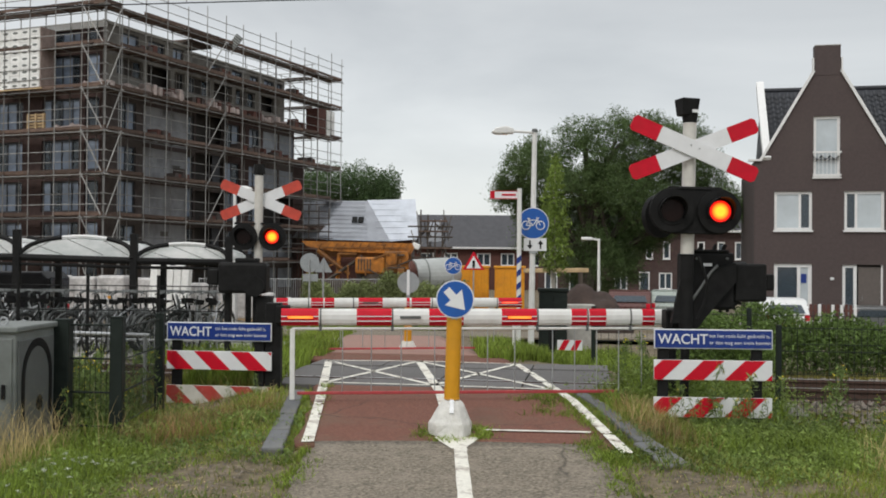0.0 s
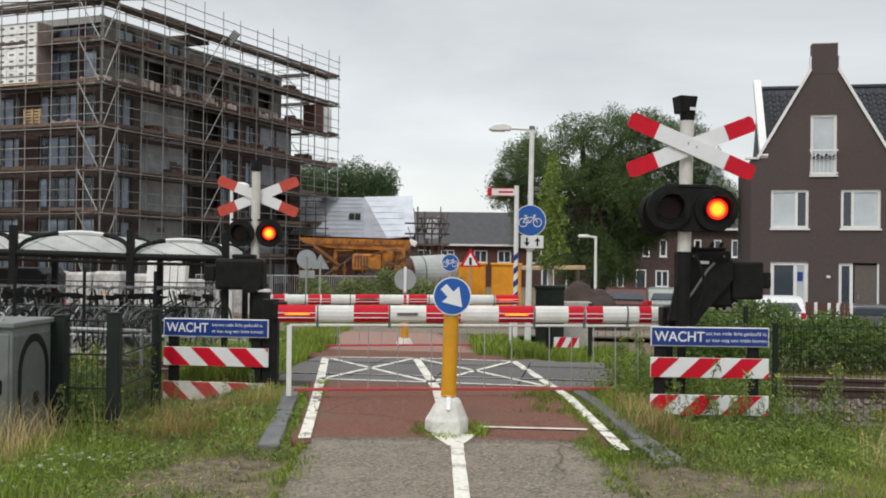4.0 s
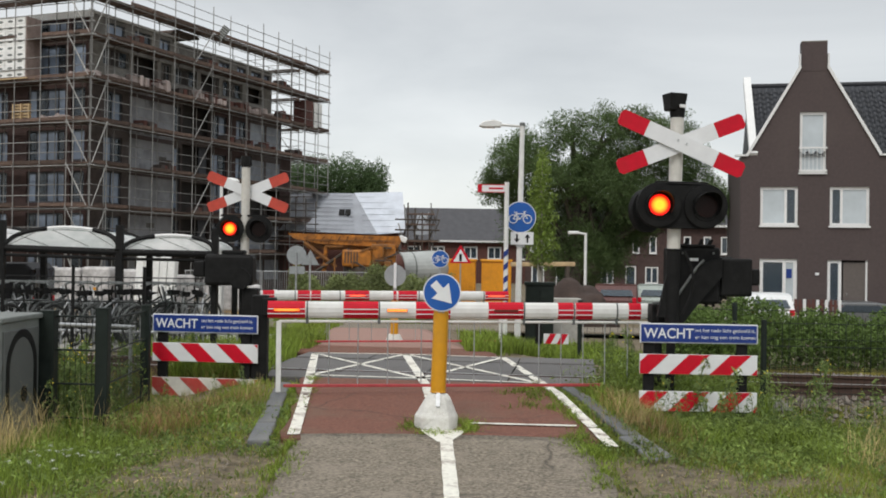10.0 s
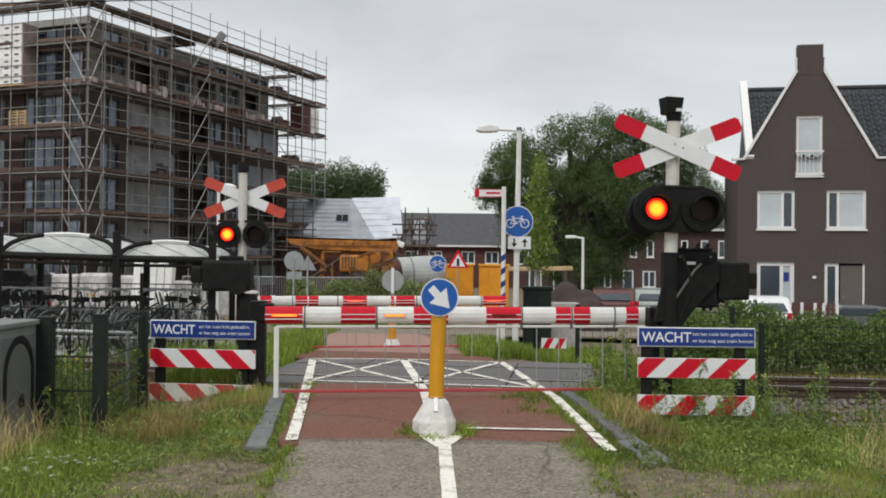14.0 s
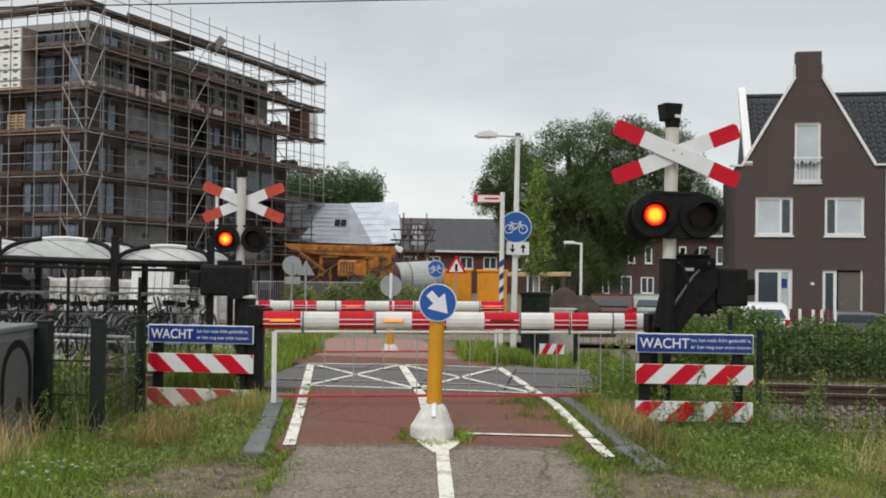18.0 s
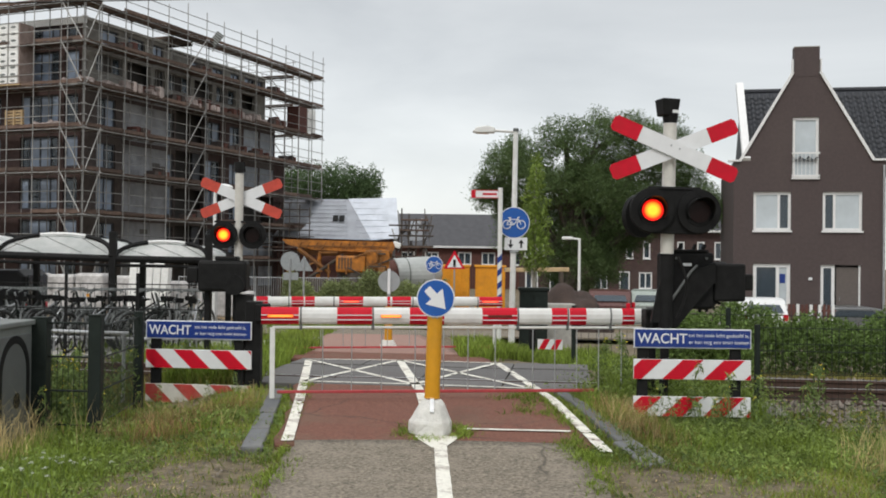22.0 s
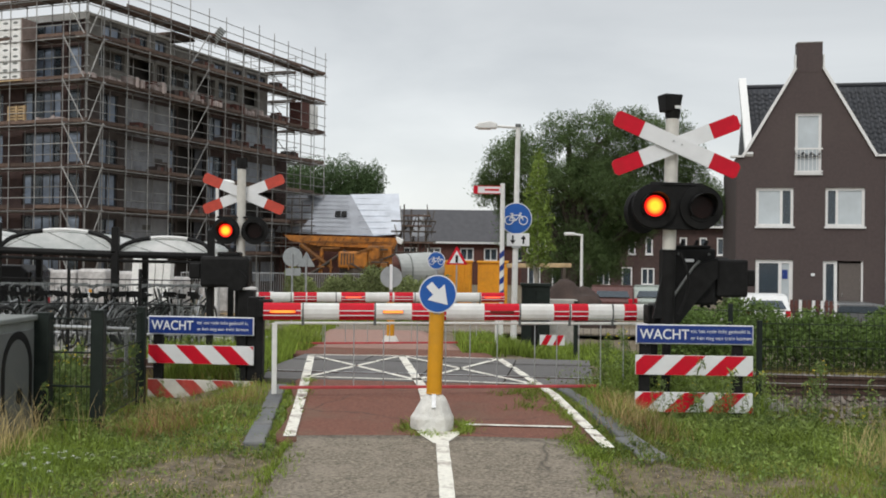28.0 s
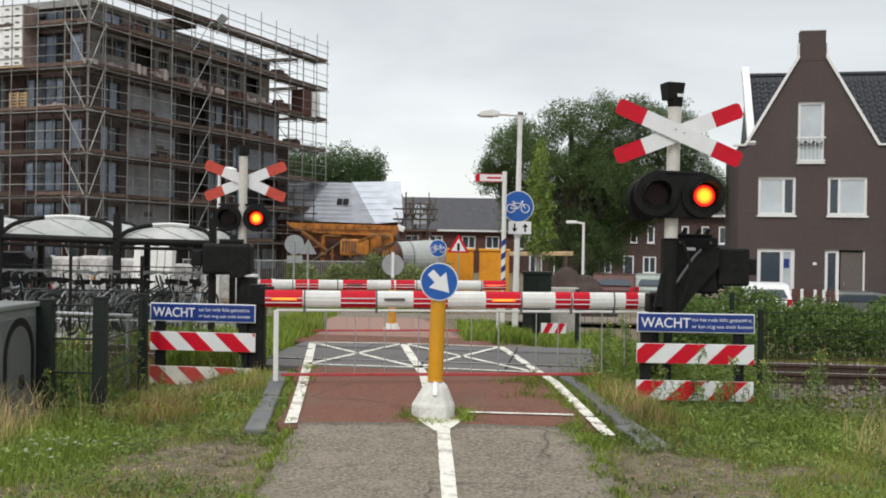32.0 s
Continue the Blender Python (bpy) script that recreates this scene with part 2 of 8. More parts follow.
M_YELLOW = mat("bollard_yellow", (0.63, 0.29, 0.008), 0.42, vary=0.08, bump=0.06, stain=(0.5, 0.25, 0.03), stain_amount=0.5, stain_scale=3)
M_BASE_WHITE = mat("whitewashed_concrete", (0.66, 0.65, 0.61), 0.8, vary=0.14, bump=0.5, bscale=35, stain=(0.42, 0.39, 0.34), stain_scale=5)
M_STEEL = mat("galvanised_steel", (0.44, 0.45, 0.46), 0.45, 0.75, vary=0.18, bump=0.1)
M_SCAFF = mat("scaffold_tube", (0.285, 0.28, 0.27), 0.6, 0.3, vary=0.25, scale=4, bump=0, rnd=0.3)
M_PLANK = mat("scaffold_plank", (0.115, 0.075, 0.058), 0.85, vary=0.35, scale=3, bump=0.2, stain=(0.22, 0.17, 0.13), rnd=0.4)
M_BRICK_DARK = mat("dark_brick", (0.078, 0.058, 0.056), 0.85, vary=0.16, scale=9, bump=0.12, bscale=40, stain=(0.1, 0.078, 0.07), stain_scale=0.4)
M_BRICK_RAW = mat("raw_brown_brick", (0.082, 0.066, 0.06), 0.9, vary=0.3, scale=3, bump=0.3, stain=(0.13, 0.115, 0.11), stain_scale=0.35)
M_BRICK_RED = mat("red_brick", (0.11, 0.045, 0.036), 0.88, vary=0.28, scale=6, bump=0.3, stain=(0.1, 0.05, 0.042), stain_scale=0.5)
M_CLADDING = mat("grey_blue_board", (0.29, 0.315, 0.35), 0.7, vary=0.2, scale=1.2, bump=0.05, stain=(0.12, 0.125, 0.14), rnd=0.3)
M_BRICK_MAROON = mat("maroon_brick", (0.066, 0.04, 0.036), 0.9, vary=0.3, scale=3, bump=0.3, stain=(0.09, 0.065, 0.06), stain_scale=0.4)
M_TOPWALL = mat("drab_top_storey_blocks", (0.22, 0.21, 0.19), 0.9, vary=0.3, scale=1.6, bump=0.2, stain=(0.11, 0.1, 0.09), stain_scale=0.9, stain_amount=0.75)
M_BLOCKWORK = mat("grey_blockwork", (0.31, 0.315, 0.33), 0.9, vary=0.25, scale=0.9, bump=0.2, stain=(0.13, 0.125, 0.12), stain_scale=0.6, stain_amount=0.6, rnd=0.15)
M_CONCRETE_DIM = mat("stained_concrete", (0.15, 0.14, 0.13), 0.9, vary=0.3, scale=2, rnd=0.3)
# sky reflected in the panes is put into this blue base colour
M_BLUE_PANE = mat("sky_tinted_pane", (0.26, 0.32, 0.42), 0.22, vary=0.25, scale=0.8, bump=0.03, bscale=6, stain=(0.07, 0.09, 0.12), stain_scale=0.7, rnd=0.35)
M_FRAME_GREY = mat("dark_window_frame", (0.06, 0.065, 0.075), 0.6, vary=0.2, bump=0)
M_BAG = mat("crumpled_pale_film", (0.34, 0.28, 0.26), 0.5, vary=0.3, scale=3, bump=0.8, bscale=8, rnd=0.25)
M_PALE_PLY = mat("pinkish_plywood", (0.36, 0.28, 0.25), 0.8, vary=0.2, scale=5, bump=0.1)
# dark base colour stands in for the shade inside rooms
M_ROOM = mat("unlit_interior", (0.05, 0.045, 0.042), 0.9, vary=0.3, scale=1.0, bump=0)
M_TILE = mat("black_roof_tile", (0.022, 0.024, 0.03), 0.6, vary=0.25, scale=4, bump=0.1, rnd=0.2)
M_TILE_FAR = mat("slate_grey_tiles", (0.07, 0.07, 0.078), 0.7, vary=0.2, scale=2, bump=0)
M_UNDERLAY = mat("white_roof_underlay", (0.62, 0.66, 0.73), 0.6, vary=0.14, scale=0.9, bump=0.1, stain=(0.34, 0.37, 0.42), stain_scale=0.5)
# darker copy of the white underlay, with one slope's shade in its colour
M_UNDERLAY_GREY = mat("shaded_roof_underlay", (0.36, 0.38, 0.42), 0.65, vary=0.16, scale=0.9, bump=0.1, stain=(0.25, 0.26, 0.29), stain_scale=0.7)
M_INSUL = mat("white_insulation_block", (0.88, 0.88, 0.86), 0.7, vary=0.08, rnd=0.08, bump=0.1)
M_GLASS = glass("window_glass", (0.3, 0.35, 0.38), 0.05, 0.5)
M_GLASS_DARK = glass("dark_window_glass", (0.06, 0.08, 0.1), 0.06, 0.8)
M_GLASS_PALE = mat("window_with_blind", (0.5, 0.55, 0.58), 0.12, vary=0.15, scale=0.8, bump=0)
M_CANOPY = leaf_mat("canopy_glass", (0.74, 0.82, 0.8), 0.06)
M_CANOPY.node_tree.nodes["Mix Shader"].inputs[0].default_value = 0.5
# grimy orange, darkened too for the boom's shaded underside
M_ORANGE_DIM = mat("grimy_dim_orange", (0.22, 0.085, 0.012), 0.6, vary=0.35, scale=4, bump=0.1, stain=(0.08, 0.035, 0.02), stain_scale=1.6, stain_amount=0.8)
M_ORANGE = mat("machine_orange", (0.4, 0.14, 0.012), 0.55, vary=0.4, scale=4, bump=0.1, stain=(0.07, 0.03, 0.015), stain_scale=2.8, stain_amount=0.95)
M_ORANGE_BOX = mat("container_orange", (0.75, 0.32, 0.012), 0.5, vary=0.1, bump=0.05, stain=(0.5, 0.2, 0.02))
M_CABINET_PALE = mat("pale_grey_steel", (0.4, 0.42, 0.41), 0.5, vary=0.15, scale=2, bump=0.05, stain=(0.26, 0.25, 0.23), stain_scale=1.2)
M_CABINET = mat("grey_green_cabinet", (0.17, 0.185, 0.175), 0.55, vary=0.14, bump=0.1, stain=(0.12, 0.13, 0.12), stain_scale=2.5)
M_CABINET_DOOR = mat("grey_cabinet_door", (0.11, 0.118, 0.115), 0.55, vary=0.15, stain=(0.1, 0.105, 0.1), stain_scale=3)
M_BARK = mat("bark", (0.075, 0.06, 0.048), 0.95, vary=0.35, scale=7, bump=0.6)
M_BARK_PALE = mat("pale_bark", (0.3, 0.28, 0.24), 0.95, vary=0.3, scale=7, bump=0.4)
M_LEAF_DARK = leaf_mat("dark_foliage", (0.1, 0.15, 0.055), 0.3)
M_LEAF_FAR = leaf_mat("far_foliage", (0.085, 0.135, 0.055), 0.18)
M_LEAF_YOUNG = leaf_mat("fresh_foliage", (0.17, 0.24, 0.05), 0.35)
M_LEAF_HEDGE = leaf_mat("hedge_foliage", (0.115, 0.175, 0.045), 0.5)
M_LEAF_WEED = leaf_mat("weed_foliage", (0.165, 0.23, 0.07), 0.45)
M_LEAF_SITE = leaf_mat("site_growth", (0.23, 0.27, 0.11), 0.4)
M_LEAF_CLUMP = leaf_mat("clump_foliage", (0.205, 0.275, 0.07), 0.5)
M_GRASS = leaf_mat("grass_green", (0.205, 0.28, 0.045), 0.5)
M_GRASS_DRY = leaf_mat("grass_dry", (0.52, 0.41, 0.2), 0.35)
M_GRASS_RUST = leaf_mat("grass_rust", (0.34, 0.21, 0.1), 0.4)
M_GRASS_OLIVE = leaf_mat("grass_olive", (0.25, 0.23, 0.06), 0.45)
M_PETAL = mat("white_petal", (0.8, 0.8, 0.76), 0.6, vary=0.1, bump=0)
M_PETAL_YELLOW = mat("yellow_petal", (0.7, 0.55, 0.03), 0.6, vary=0.1, bump=0)
M_SIGNAL_ON = lamp_mat("lit_signal_lens", (1.0, 0.6, 0.03), (0.7, 0.004, 0.002), 0.105, 1.3)
M_BOOM_ON = lamp_mat("lit_boom_lamp", (1.0, 0.36, 0.05), (1.0, 0.06, 0.01), 0.2, 1.15)
M_BOOM_RED = lamp_mat("lit_red_boom_lamp", (1.0, 0.2, 0.09), (1.0, 0.02, 0.015), 0.2, 1.1)
M_TYRE = mat("tyre_rubber", (0.035, 0.035, 0.035), 0.8, vary=0.2, bump=0.1)
M_CHROME = mat("bright_metal", (0.6, 0.6, 0.6), 0.25, 0.9, vary=0.1, bump=0)
M_SOIL = mat("dug_soil", (0.05, 0.033, 0.027), 0.95, vary=0.3, scale=4, bump=0.6, bscale=12)
M_WOOD = mat("pale_timber", (0.5, 0.36, 0.2), 0.75, vary=0.2, scale=5, bump=0.1)



def add_cracks(m, scale, colour, amount):
    """Fine branching cracks in a paving material."""
    n, l = m.node_tree.nodes, m.node_tree.links
    b = n["Principled BSDF"]
    src = b.inputs["Base Color"].links[0].from_socket
    tc = n.new("ShaderNodeTexCoord")
    wob = n.new("ShaderNodeTexNoise")
    wob.inputs["Scale"].default_value, wob.inputs["Detail"].default_value = 2.2, 6
    l.new(tc.outputs["Object"], wob.inputs["Vector"])
    ad = n.new("ShaderNodeVectorMath")
    ad.operation = "MULTIPLY_ADD"
    ad.inputs[1].default_value = (0.5, 0.5, 0.0)
    l.new(wob.outputs["Color"], ad.inputs[0])
    l.new(tc.outputs["Object"], ad.inputs[2])
    vo = n.new("ShaderNodeTexVoronoi")
    vo.feature = "DISTANCE_TO_EDGE"
    vo.inputs["Scale"].default_value = scale
    l.new(ad.outputs[0], vo.inputs["Vector"])
    gate = n.new("ShaderNodeTexNoise")
    gate.inputs["Scale"].default_value = 0.7
    l.new(tc.outputs["Object"], gate.inputs["Vector"])
    mr = n.new("ShaderNodeMapRange")
    mr.inputs["From Min"].default_value, mr.inputs["From Max"].default_value = 0.0, 0.018
    mr.inputs["To Min"].default_value, mr.inputs["To Max"].default_value = amount, 0.0
    l.new(vo.outputs["Distance"], mr.inputs["Value"])
    gr = n.new("ShaderNodeMapRange")
    gr.inputs["From Min"].default_value, gr.inputs["From Max"].default_value = 0.48, 0.56
    l.new(gate.outputs["Fac"], gr.inputs["Value"])
    mu = n.new("ShaderNodeMath")
    mu.operation = "MULTIPLY"
    l.new(mr.outputs[0], mu.inputs[0])
    l.new(gr.outputs[0], mu.inputs[1])
    mx = n.new("ShaderNodeMix")
    mx.data_type = "RGBA"
    l.new(mu.outputs[0], mx.inputs["Factor"])
    l.new(src, mx.inputs["A"])
    mx.inputs["B"].default_value = (*colour, 1)
    l.new(mx.outputs["Result"], b.inputs["Base Color"])


add_cracks(M_ASPHALT, 0.9, (0.07, 0.06, 0.05), 0.8)
add_cracks(M_RED_PATH, 0.7, (0.07, 0.05, 0.04), 0.7)

# ---------------------------------------------------------------- mesh helpers
def quad(bm, *pts):
    return bm.faces.new([bm.verts.new(p) for p in pts])


def box(bm, c, s, m=None, bevel=0.0):
    """A box at centre c of size s, turned by the matrix m, with rounded edges if bevel is given."""
    mm = Matrix.Translation(c) @ (m or Matrix.Identity(4)) @ Matrix.Diagonal((*s, 1))
    r = bmesh.ops.create_cube(bm, size=1.0, matrix=mm)
    if bevel:
        es = list({e for v in r["verts"] for e in v.link_edges})
        bmesh.ops.bevel(bm, geom=es, offset=bevel, segments=2, profile=0.5, affect="EDGES")
    return bm


def rod(bm, p, q, r, r2=None, seg=10, caps=True):
    """A round bar from p to q."""
    p, q = Vector(p), Vector(q)
    d = q - p
    mm = Matrix.Translation((p + q) / 2) @ d.to_track_quat("Z", "Y").to_matrix().to_4x4()
    bmesh.ops.create_cone(bm, cap_ends=caps, segments=seg, radius1=r, radius2=r if r2 is None else r2, depth=d.length, matrix=mm)
    return bm


def path_rod(bm, pts, r, seg=8):
    """One continuous round bar through the points."""
    pts = [Vector(p) for p in pts]
    rows = []
    for i, p in enumerate(pts):
        d = (pts[min(i + 1, len(pts) - 1)] - pts[max(i - 1, 0)]).normalized()
        side = d.cross(Vector((0.31, 0.87, 0.38))).normalized()
        up = d.cross(side)
        rows.append([bm.verts.new(p + (side * math.cos(a) + up * math.sin(a)) * r) for a in [2 * math.pi * k / seg for k in range(seg)]])
    for a, b in zip(rows, rows[1:]):
        for k in range(seg):
            bm.faces.new((a[k], a[(k + 1) % seg], b[(k + 1) % seg], b[k]))
    bm.faces.new(rows[0][::-1])
    bm.faces.new(rows[-1])
    return bm


def prism(bm, outline, y0, y1, at=(0, 0, 0), turn=0.0):
    """Extrudes an outline of (x, z) from y0 to y1, turned about z and set at a place."""
    mm = Matrix.Translation(at) @ Matrix.Rotation(turn, 4, "Z")
    a = [bm.verts.new(mm @ Vector((x, y0, z))) for x, z in outline]
    b = [bm.verts.new(mm @ Vector((x, y1, z))) for x, z in outline]
    bm.faces.new(a)
    bm.faces.new(b[::-1])
    k = len(a)
    for i in range(k):
        bm.faces.new((a[i], b[i], b[(i + 1) % k], a[(i + 1) % k]))
    bmesh.ops.recalc_face_normals(bm, faces=bm.faces)
    return bm


def circle(r, n=32, cx=0.0, cz=0.0, a0=0.0, a1=2 * math.pi):
    full = abs(a1 - a0 - 2 * math.pi) < 1e-6
    k = n if full else n + 1
    return [(cx + r * math.cos(a0 + (a1 - a0) * i / n), cz + r * math.sin(a0 + (a1 - a0) * i / n)) for i in range(k)]


def ring(bm, c, r, thick, n=28, axis="Y", tube=6):
    """A hoop of round section about an axis."""
    c = Vector(c)
    vs = []
    for i in range(n):
        a = 2 * math.pi * i / n
        row = []
        for j in range(tube):
            b = 2 * math.pi * j / tube
            rr = r + thick * math.cos(b)
            u, v, h = rr * math.cos(a), rr * math.sin(a), thick * math.sin(b)
            p = {"Y": (u, h, v), "X": (h, u, v), "Z": (u, v, h)}[axis]
            row.append(bm.verts.new(c + Vector(p)))
        vs.append(row)
    for i in range(n):
        for j in range(tube):
            bm.faces.new((vs[i][j], vs[(i + 1) % n][j], vs[(i + 1) % n][(j + 1) % tube], vs[i][(j + 1) % tube]))
    return bm


def mesh_of(name, bm, material, smooth=False):
    me = bpy.data.meshes.new(name)
    bmesh.ops.recalc_face_normals(bm, faces=bm.faces)
    bm.to_mesh(me)
    bm.free()
    me.materials.append(material)
    if smooth:
        for p in me.polygons:
            p.use_smooth = True
    return me


def part(name, bm, material, parent=None, label="", at=None, smooth=False):
    """Links a bmesh, or a finished mesh, as one mesh object under a thing or a part."""
    me = bm if isinstance(bm, bpy.types.Mesh) else mesh_of(name, bm, material, smooth)
    ob = new(name, me)
    if parent:
        ob.parent = parent
    if at is not None:
        ob.matrix_basis = at
    if label:
        ob["label"] = label
    return ob


def thing(name, at, label, category, group="", kind=""):
    """An Empty at a thing's base."""
    ob = new(name)
    ob.matrix_basis = at
    ob.empty_display_size = 0.2
    return tagged(ob, label, category, group, kind)


def nb():
    return bmesh.new()


def raw_mesh(name, verts, faces, material, smooth=False):
    me = bpy.data.meshes.new(name)
    me.from_pydata(verts.tolist() if hasattr(verts, "tolist") else verts, [], faces.tolist() if hasattr(faces, "tolist") else faces)
    me.materials.append(material)
    if smooth:
        me.polygons.foreach_set("use_smooth", [True] * len(me.polygons))
    me.update()
    return me


def lettering(name, text, size, at, parent, material, width=0.0):
    cu = bpy.data.curves.new(name, "FONT")
    cu.offset = 0.012 * size if size > 0.1 else 0.0
    cu.body, cu.size, cu.extrude, cu.align_x, cu.align_y = text, size, 0.0015, "LEFT", "CENTER"
    cu.materials.append(material)
    ob = new(name, cu)
    ob.parent = parent
    ob.matrix_basis = at
    if width:
        bpy.context.view_layer.update()
        ob.scale = (width / max(ob.dimensions.x, 1e-3), 1, 1)
    return ob


# ---------------------------------------------------------------- the lie of the land
TRACK_U, TRACK_N, TRACK_C = Vector((0.990, -0.139, 0)), Vector((0.139, 0.990, 0)), Vector((-0.2, 13.1, 0))
TRACK_TURN = math.atan2(-0.139, 0.990)


def across(x, y):
    return (x - TRACK_C.x) * TRACK_N.x + (y - TRACK_C.y) * TRACK_N.y


def centre(y):
    return 0.1 if y < 9.5 else 0.1 - 0.082 * (y - 9.5)


def lerp(v, a, b, p, q):
    k = min(1.0, max(0.0, (v - a) / (b - a)))
    return p + (q - p) * k


def path_z(x, y):
    s = across(x, y)
    if s < 0:
        return lerp(s, -6.2, -2.3, 0.0, 0.25)
    return lerp(s, 2.0, 24.0, 0.25, -0.55)


def verge_z(x, y):
    s = across(x, y)
    if s < -2.2:
        return lerp(s, -8, -2.2, 0.0, 0.0)
    if s < 2.2:
        return lerp(abs(s), 2.2, 1.7, 0.0, 0.1)
    return lerp(s, 2.2, 24, 0.0, -0.6)


def ground_z(x, y):
    d = abs(x - centre(y))
    wide = lerp(abs(across(x, y)), 1.3, 2.2, 0.8, 0.0)
    k = lerp(d, 1.55 + wide, 2.5 + wide, 0.0, 1.0)
    k = k * k * (3 - 2 * k)
    z = path_z(x, y) * (1 - k) + verge_z(x, y) * k - 0.015
    if d > 1.25:
        z += 0.035 * noise.noise((x * 0.9, y * 0.9, 0)) + 0.02 * noise.noise((x * 3.1, y * 3.1, 4)) - 0.0
        if d < 1.6 or (wide > 0.4 and d < 2.5):
            z -= 0.04
    return z


# ---------------------------------------------------------------- ground, path, track
def build_ground():
    def steps(lo, hi, fine, far):
        out = [lo - far * 1.0, lo - far * 0.45, lo - far * 0.18, lo - far * 0.07, lo - far * 0.025]
        n = int(round((hi - lo) / fine))
        out += [lo + fine * i for i in range(n + 1)]
        return out + [hi + far * 0.025, hi + far * 0.07, hi + far * 0.18, hi + far * 0.45, hi + far]
    xs, ys = steps(-12, 12, 0.22, 1500), steps(-5, 34, 0.22, 1500)
    verts = [(x, y, ground_z(x, y)) for y in ys for x in xs]
    w = len(xs)
    faces = [(j * w + i, j * w + i + 1, (j + 1) * w + i + 1, (j + 1) * w + i) for j in range(len(ys) - 1) for i in range(w - 1)]
    tagged(new("ground", raw_mesh("ground", verts, faces, M_GRASS_SOIL, True)), "rough verge of mown grass and bare sandy soil", "ground", kind="structure")


def strip(name, material, y0, y1, half, label, category, lift, wobble=0.03, end0=None, end1=None, step=0.2, shift=0.0):
    """A sheet of paving along the path; end0 and end1 give the end line's y for an offset from the centre."""
    rows, verts, faces, k = int((y1 - y0) / step) + 1, [], [], 14
    for i in range(rows + 1):
        f = i / rows
        for j in range(k + 1):
            t = -1 + 2 * j / k
            a = end0(t * half) if end0 else y0
            b = end1(t * half) if end1 else y1
            y = a + (b - a) * f
            e = half + (wobble * (noise.noise((y * 1.7, t * 5, 2)) + 0.6 * noise.noise((y * 6, t * 3, 7))) if abs(t) == 1 else 0)
            x = centre(y) + shift + t * e
            verts.append((x, y, path_z(x, y) + lift))
    w = k + 1
    faces = [(j * w + i, j * w + i + 1, (j + 1) * w + i + 1, (j + 1) * w + i) for j in range(rows) for i in range(k)]
    ob = new(name, raw_mesh(name, verts, faces, material, True))
    mod = ob.modifiers.new("depth", "SOLIDIFY")
    mod.thickness, mod.offset = 0.05, -1
    return tagged(ob, label, category, kind="structure")


def near_edge(o):
    return 11.78 - 0.14 * o


def far_edge(o):
    return 14.62 - 0.14 * o


def build_path():
    strip("bike_path", M_ASPHALT, -5, 8.75, 1.18, "worn grey asphalt of the bicycle path", "path", 0.004, 0.09, end1=lambda o: 8.72 + 0.08 * math.cos(o * 1.2) - 0.06 * o)
    strip("red_path", M_RED_PATH, 8.6, 11.78, 1.33, "faded red asphalt of the bicycle path before the track", "path", 0.0, 0.07, end0=lambda o: 8.62 + 0.08 * math.cos(o * 1.2) - 0.06 * o, end1=near_edge)
    strip("red_path", M_RED_FAR, 16.3, 25, 1.5, "pale red paving of the bicycle path beyond the track", "path", 0.002, 0.05, end0=lambda o: 16.3 - 0.14 * o, end1=lambda o: 25.0, shift=-0.4)
    strip("red_path", M_RED_PATH, 14.62, 16.3, 1.4, "faded red asphalt of the bicycle path beyond the track", "path", 0.0, 0.05, end0=far_edge, end1=lambda o: 16.34 - 0.14 * o, shift=-0.12)
    strip("road", M_ASPHALT, 25, 29.5, 30, "grey asphalt of the street behind the railway", "road", 0.0, 0.0)
    # level crossing deck: panels between and beside the rails
    deck = thing("crossing_deck", Matrix.Translation(TRACK_C) @ Matrix.Rotation(TRACK_TURN, 4, "Z"), "grey rubber crossing panels laid between and beside the rails", "crossing", kind="structure")
    for s0, s1 in ((-1.47, -0.80), (-0.66, 0.66), (0.80, 1.47)):
        me = None
        for i in range(4):
            if me is None:
                bm = nb()
                box(bm, (0, 0, 0), (0.985, s1 - s0, 0.1), bevel=0.008)
                me = mesh_of("panel", bm, M_PANEL)
            part("panel", me, None, deck, at=pose(-1.72 + 1.0 * i + 0.5, (s0 + s1) / 2, 0.205 + 0.003 * math.sin(i * 2.1 + s0)))


def painted(name, pts, width, parent, worn=9.0):
    """A painted stroke along points of the plan, laid 8 mm over the paving, with ragged edges."""
    bm = nb()
    for a, b in zip(pts, pts[1:]):
        a, b = Vector((*a, 0)), Vector((*b, 0))
        d = (b - a)
        nrm = Vector((-d.y, d.x, 0)).normalized()
        n = max(2, int(d.length / (0.07 if worn > 1 else 0.025)))
        cols = 1 if worn > 1 else 4
        prev = None
        for i in range(n + 1):
            p = a + d * (i / n)
            wob = 0.003 * noise.noise((p.x * 5, p.y * 5, 3))
            row = []
            for c in range(cols + 1):
                f = 2 * c / cols - 1
                q = p + nrm * f * (width / 2 + wob + 0.004 * noise.noise((p.x * 23, p.y * 23, 6 * f)))
                row.append(bm.verts.new((q.x, q.y, path_z(q.x, q.y) + 0.012)))
            for c in range(cols if prev else 0):
                q = row[c].co
                if noise.noise((q.x * 4, q.y * 2.6, 7)) + 0.7 * noise.noise((q.x * 17, q.y * 12, 2)) < worn:
                    bm.faces.new((prev[c], prev[c + 1], row[c + 1], row[c]))
            prev = row
    return part(name, bm, M_PAINT, parent)


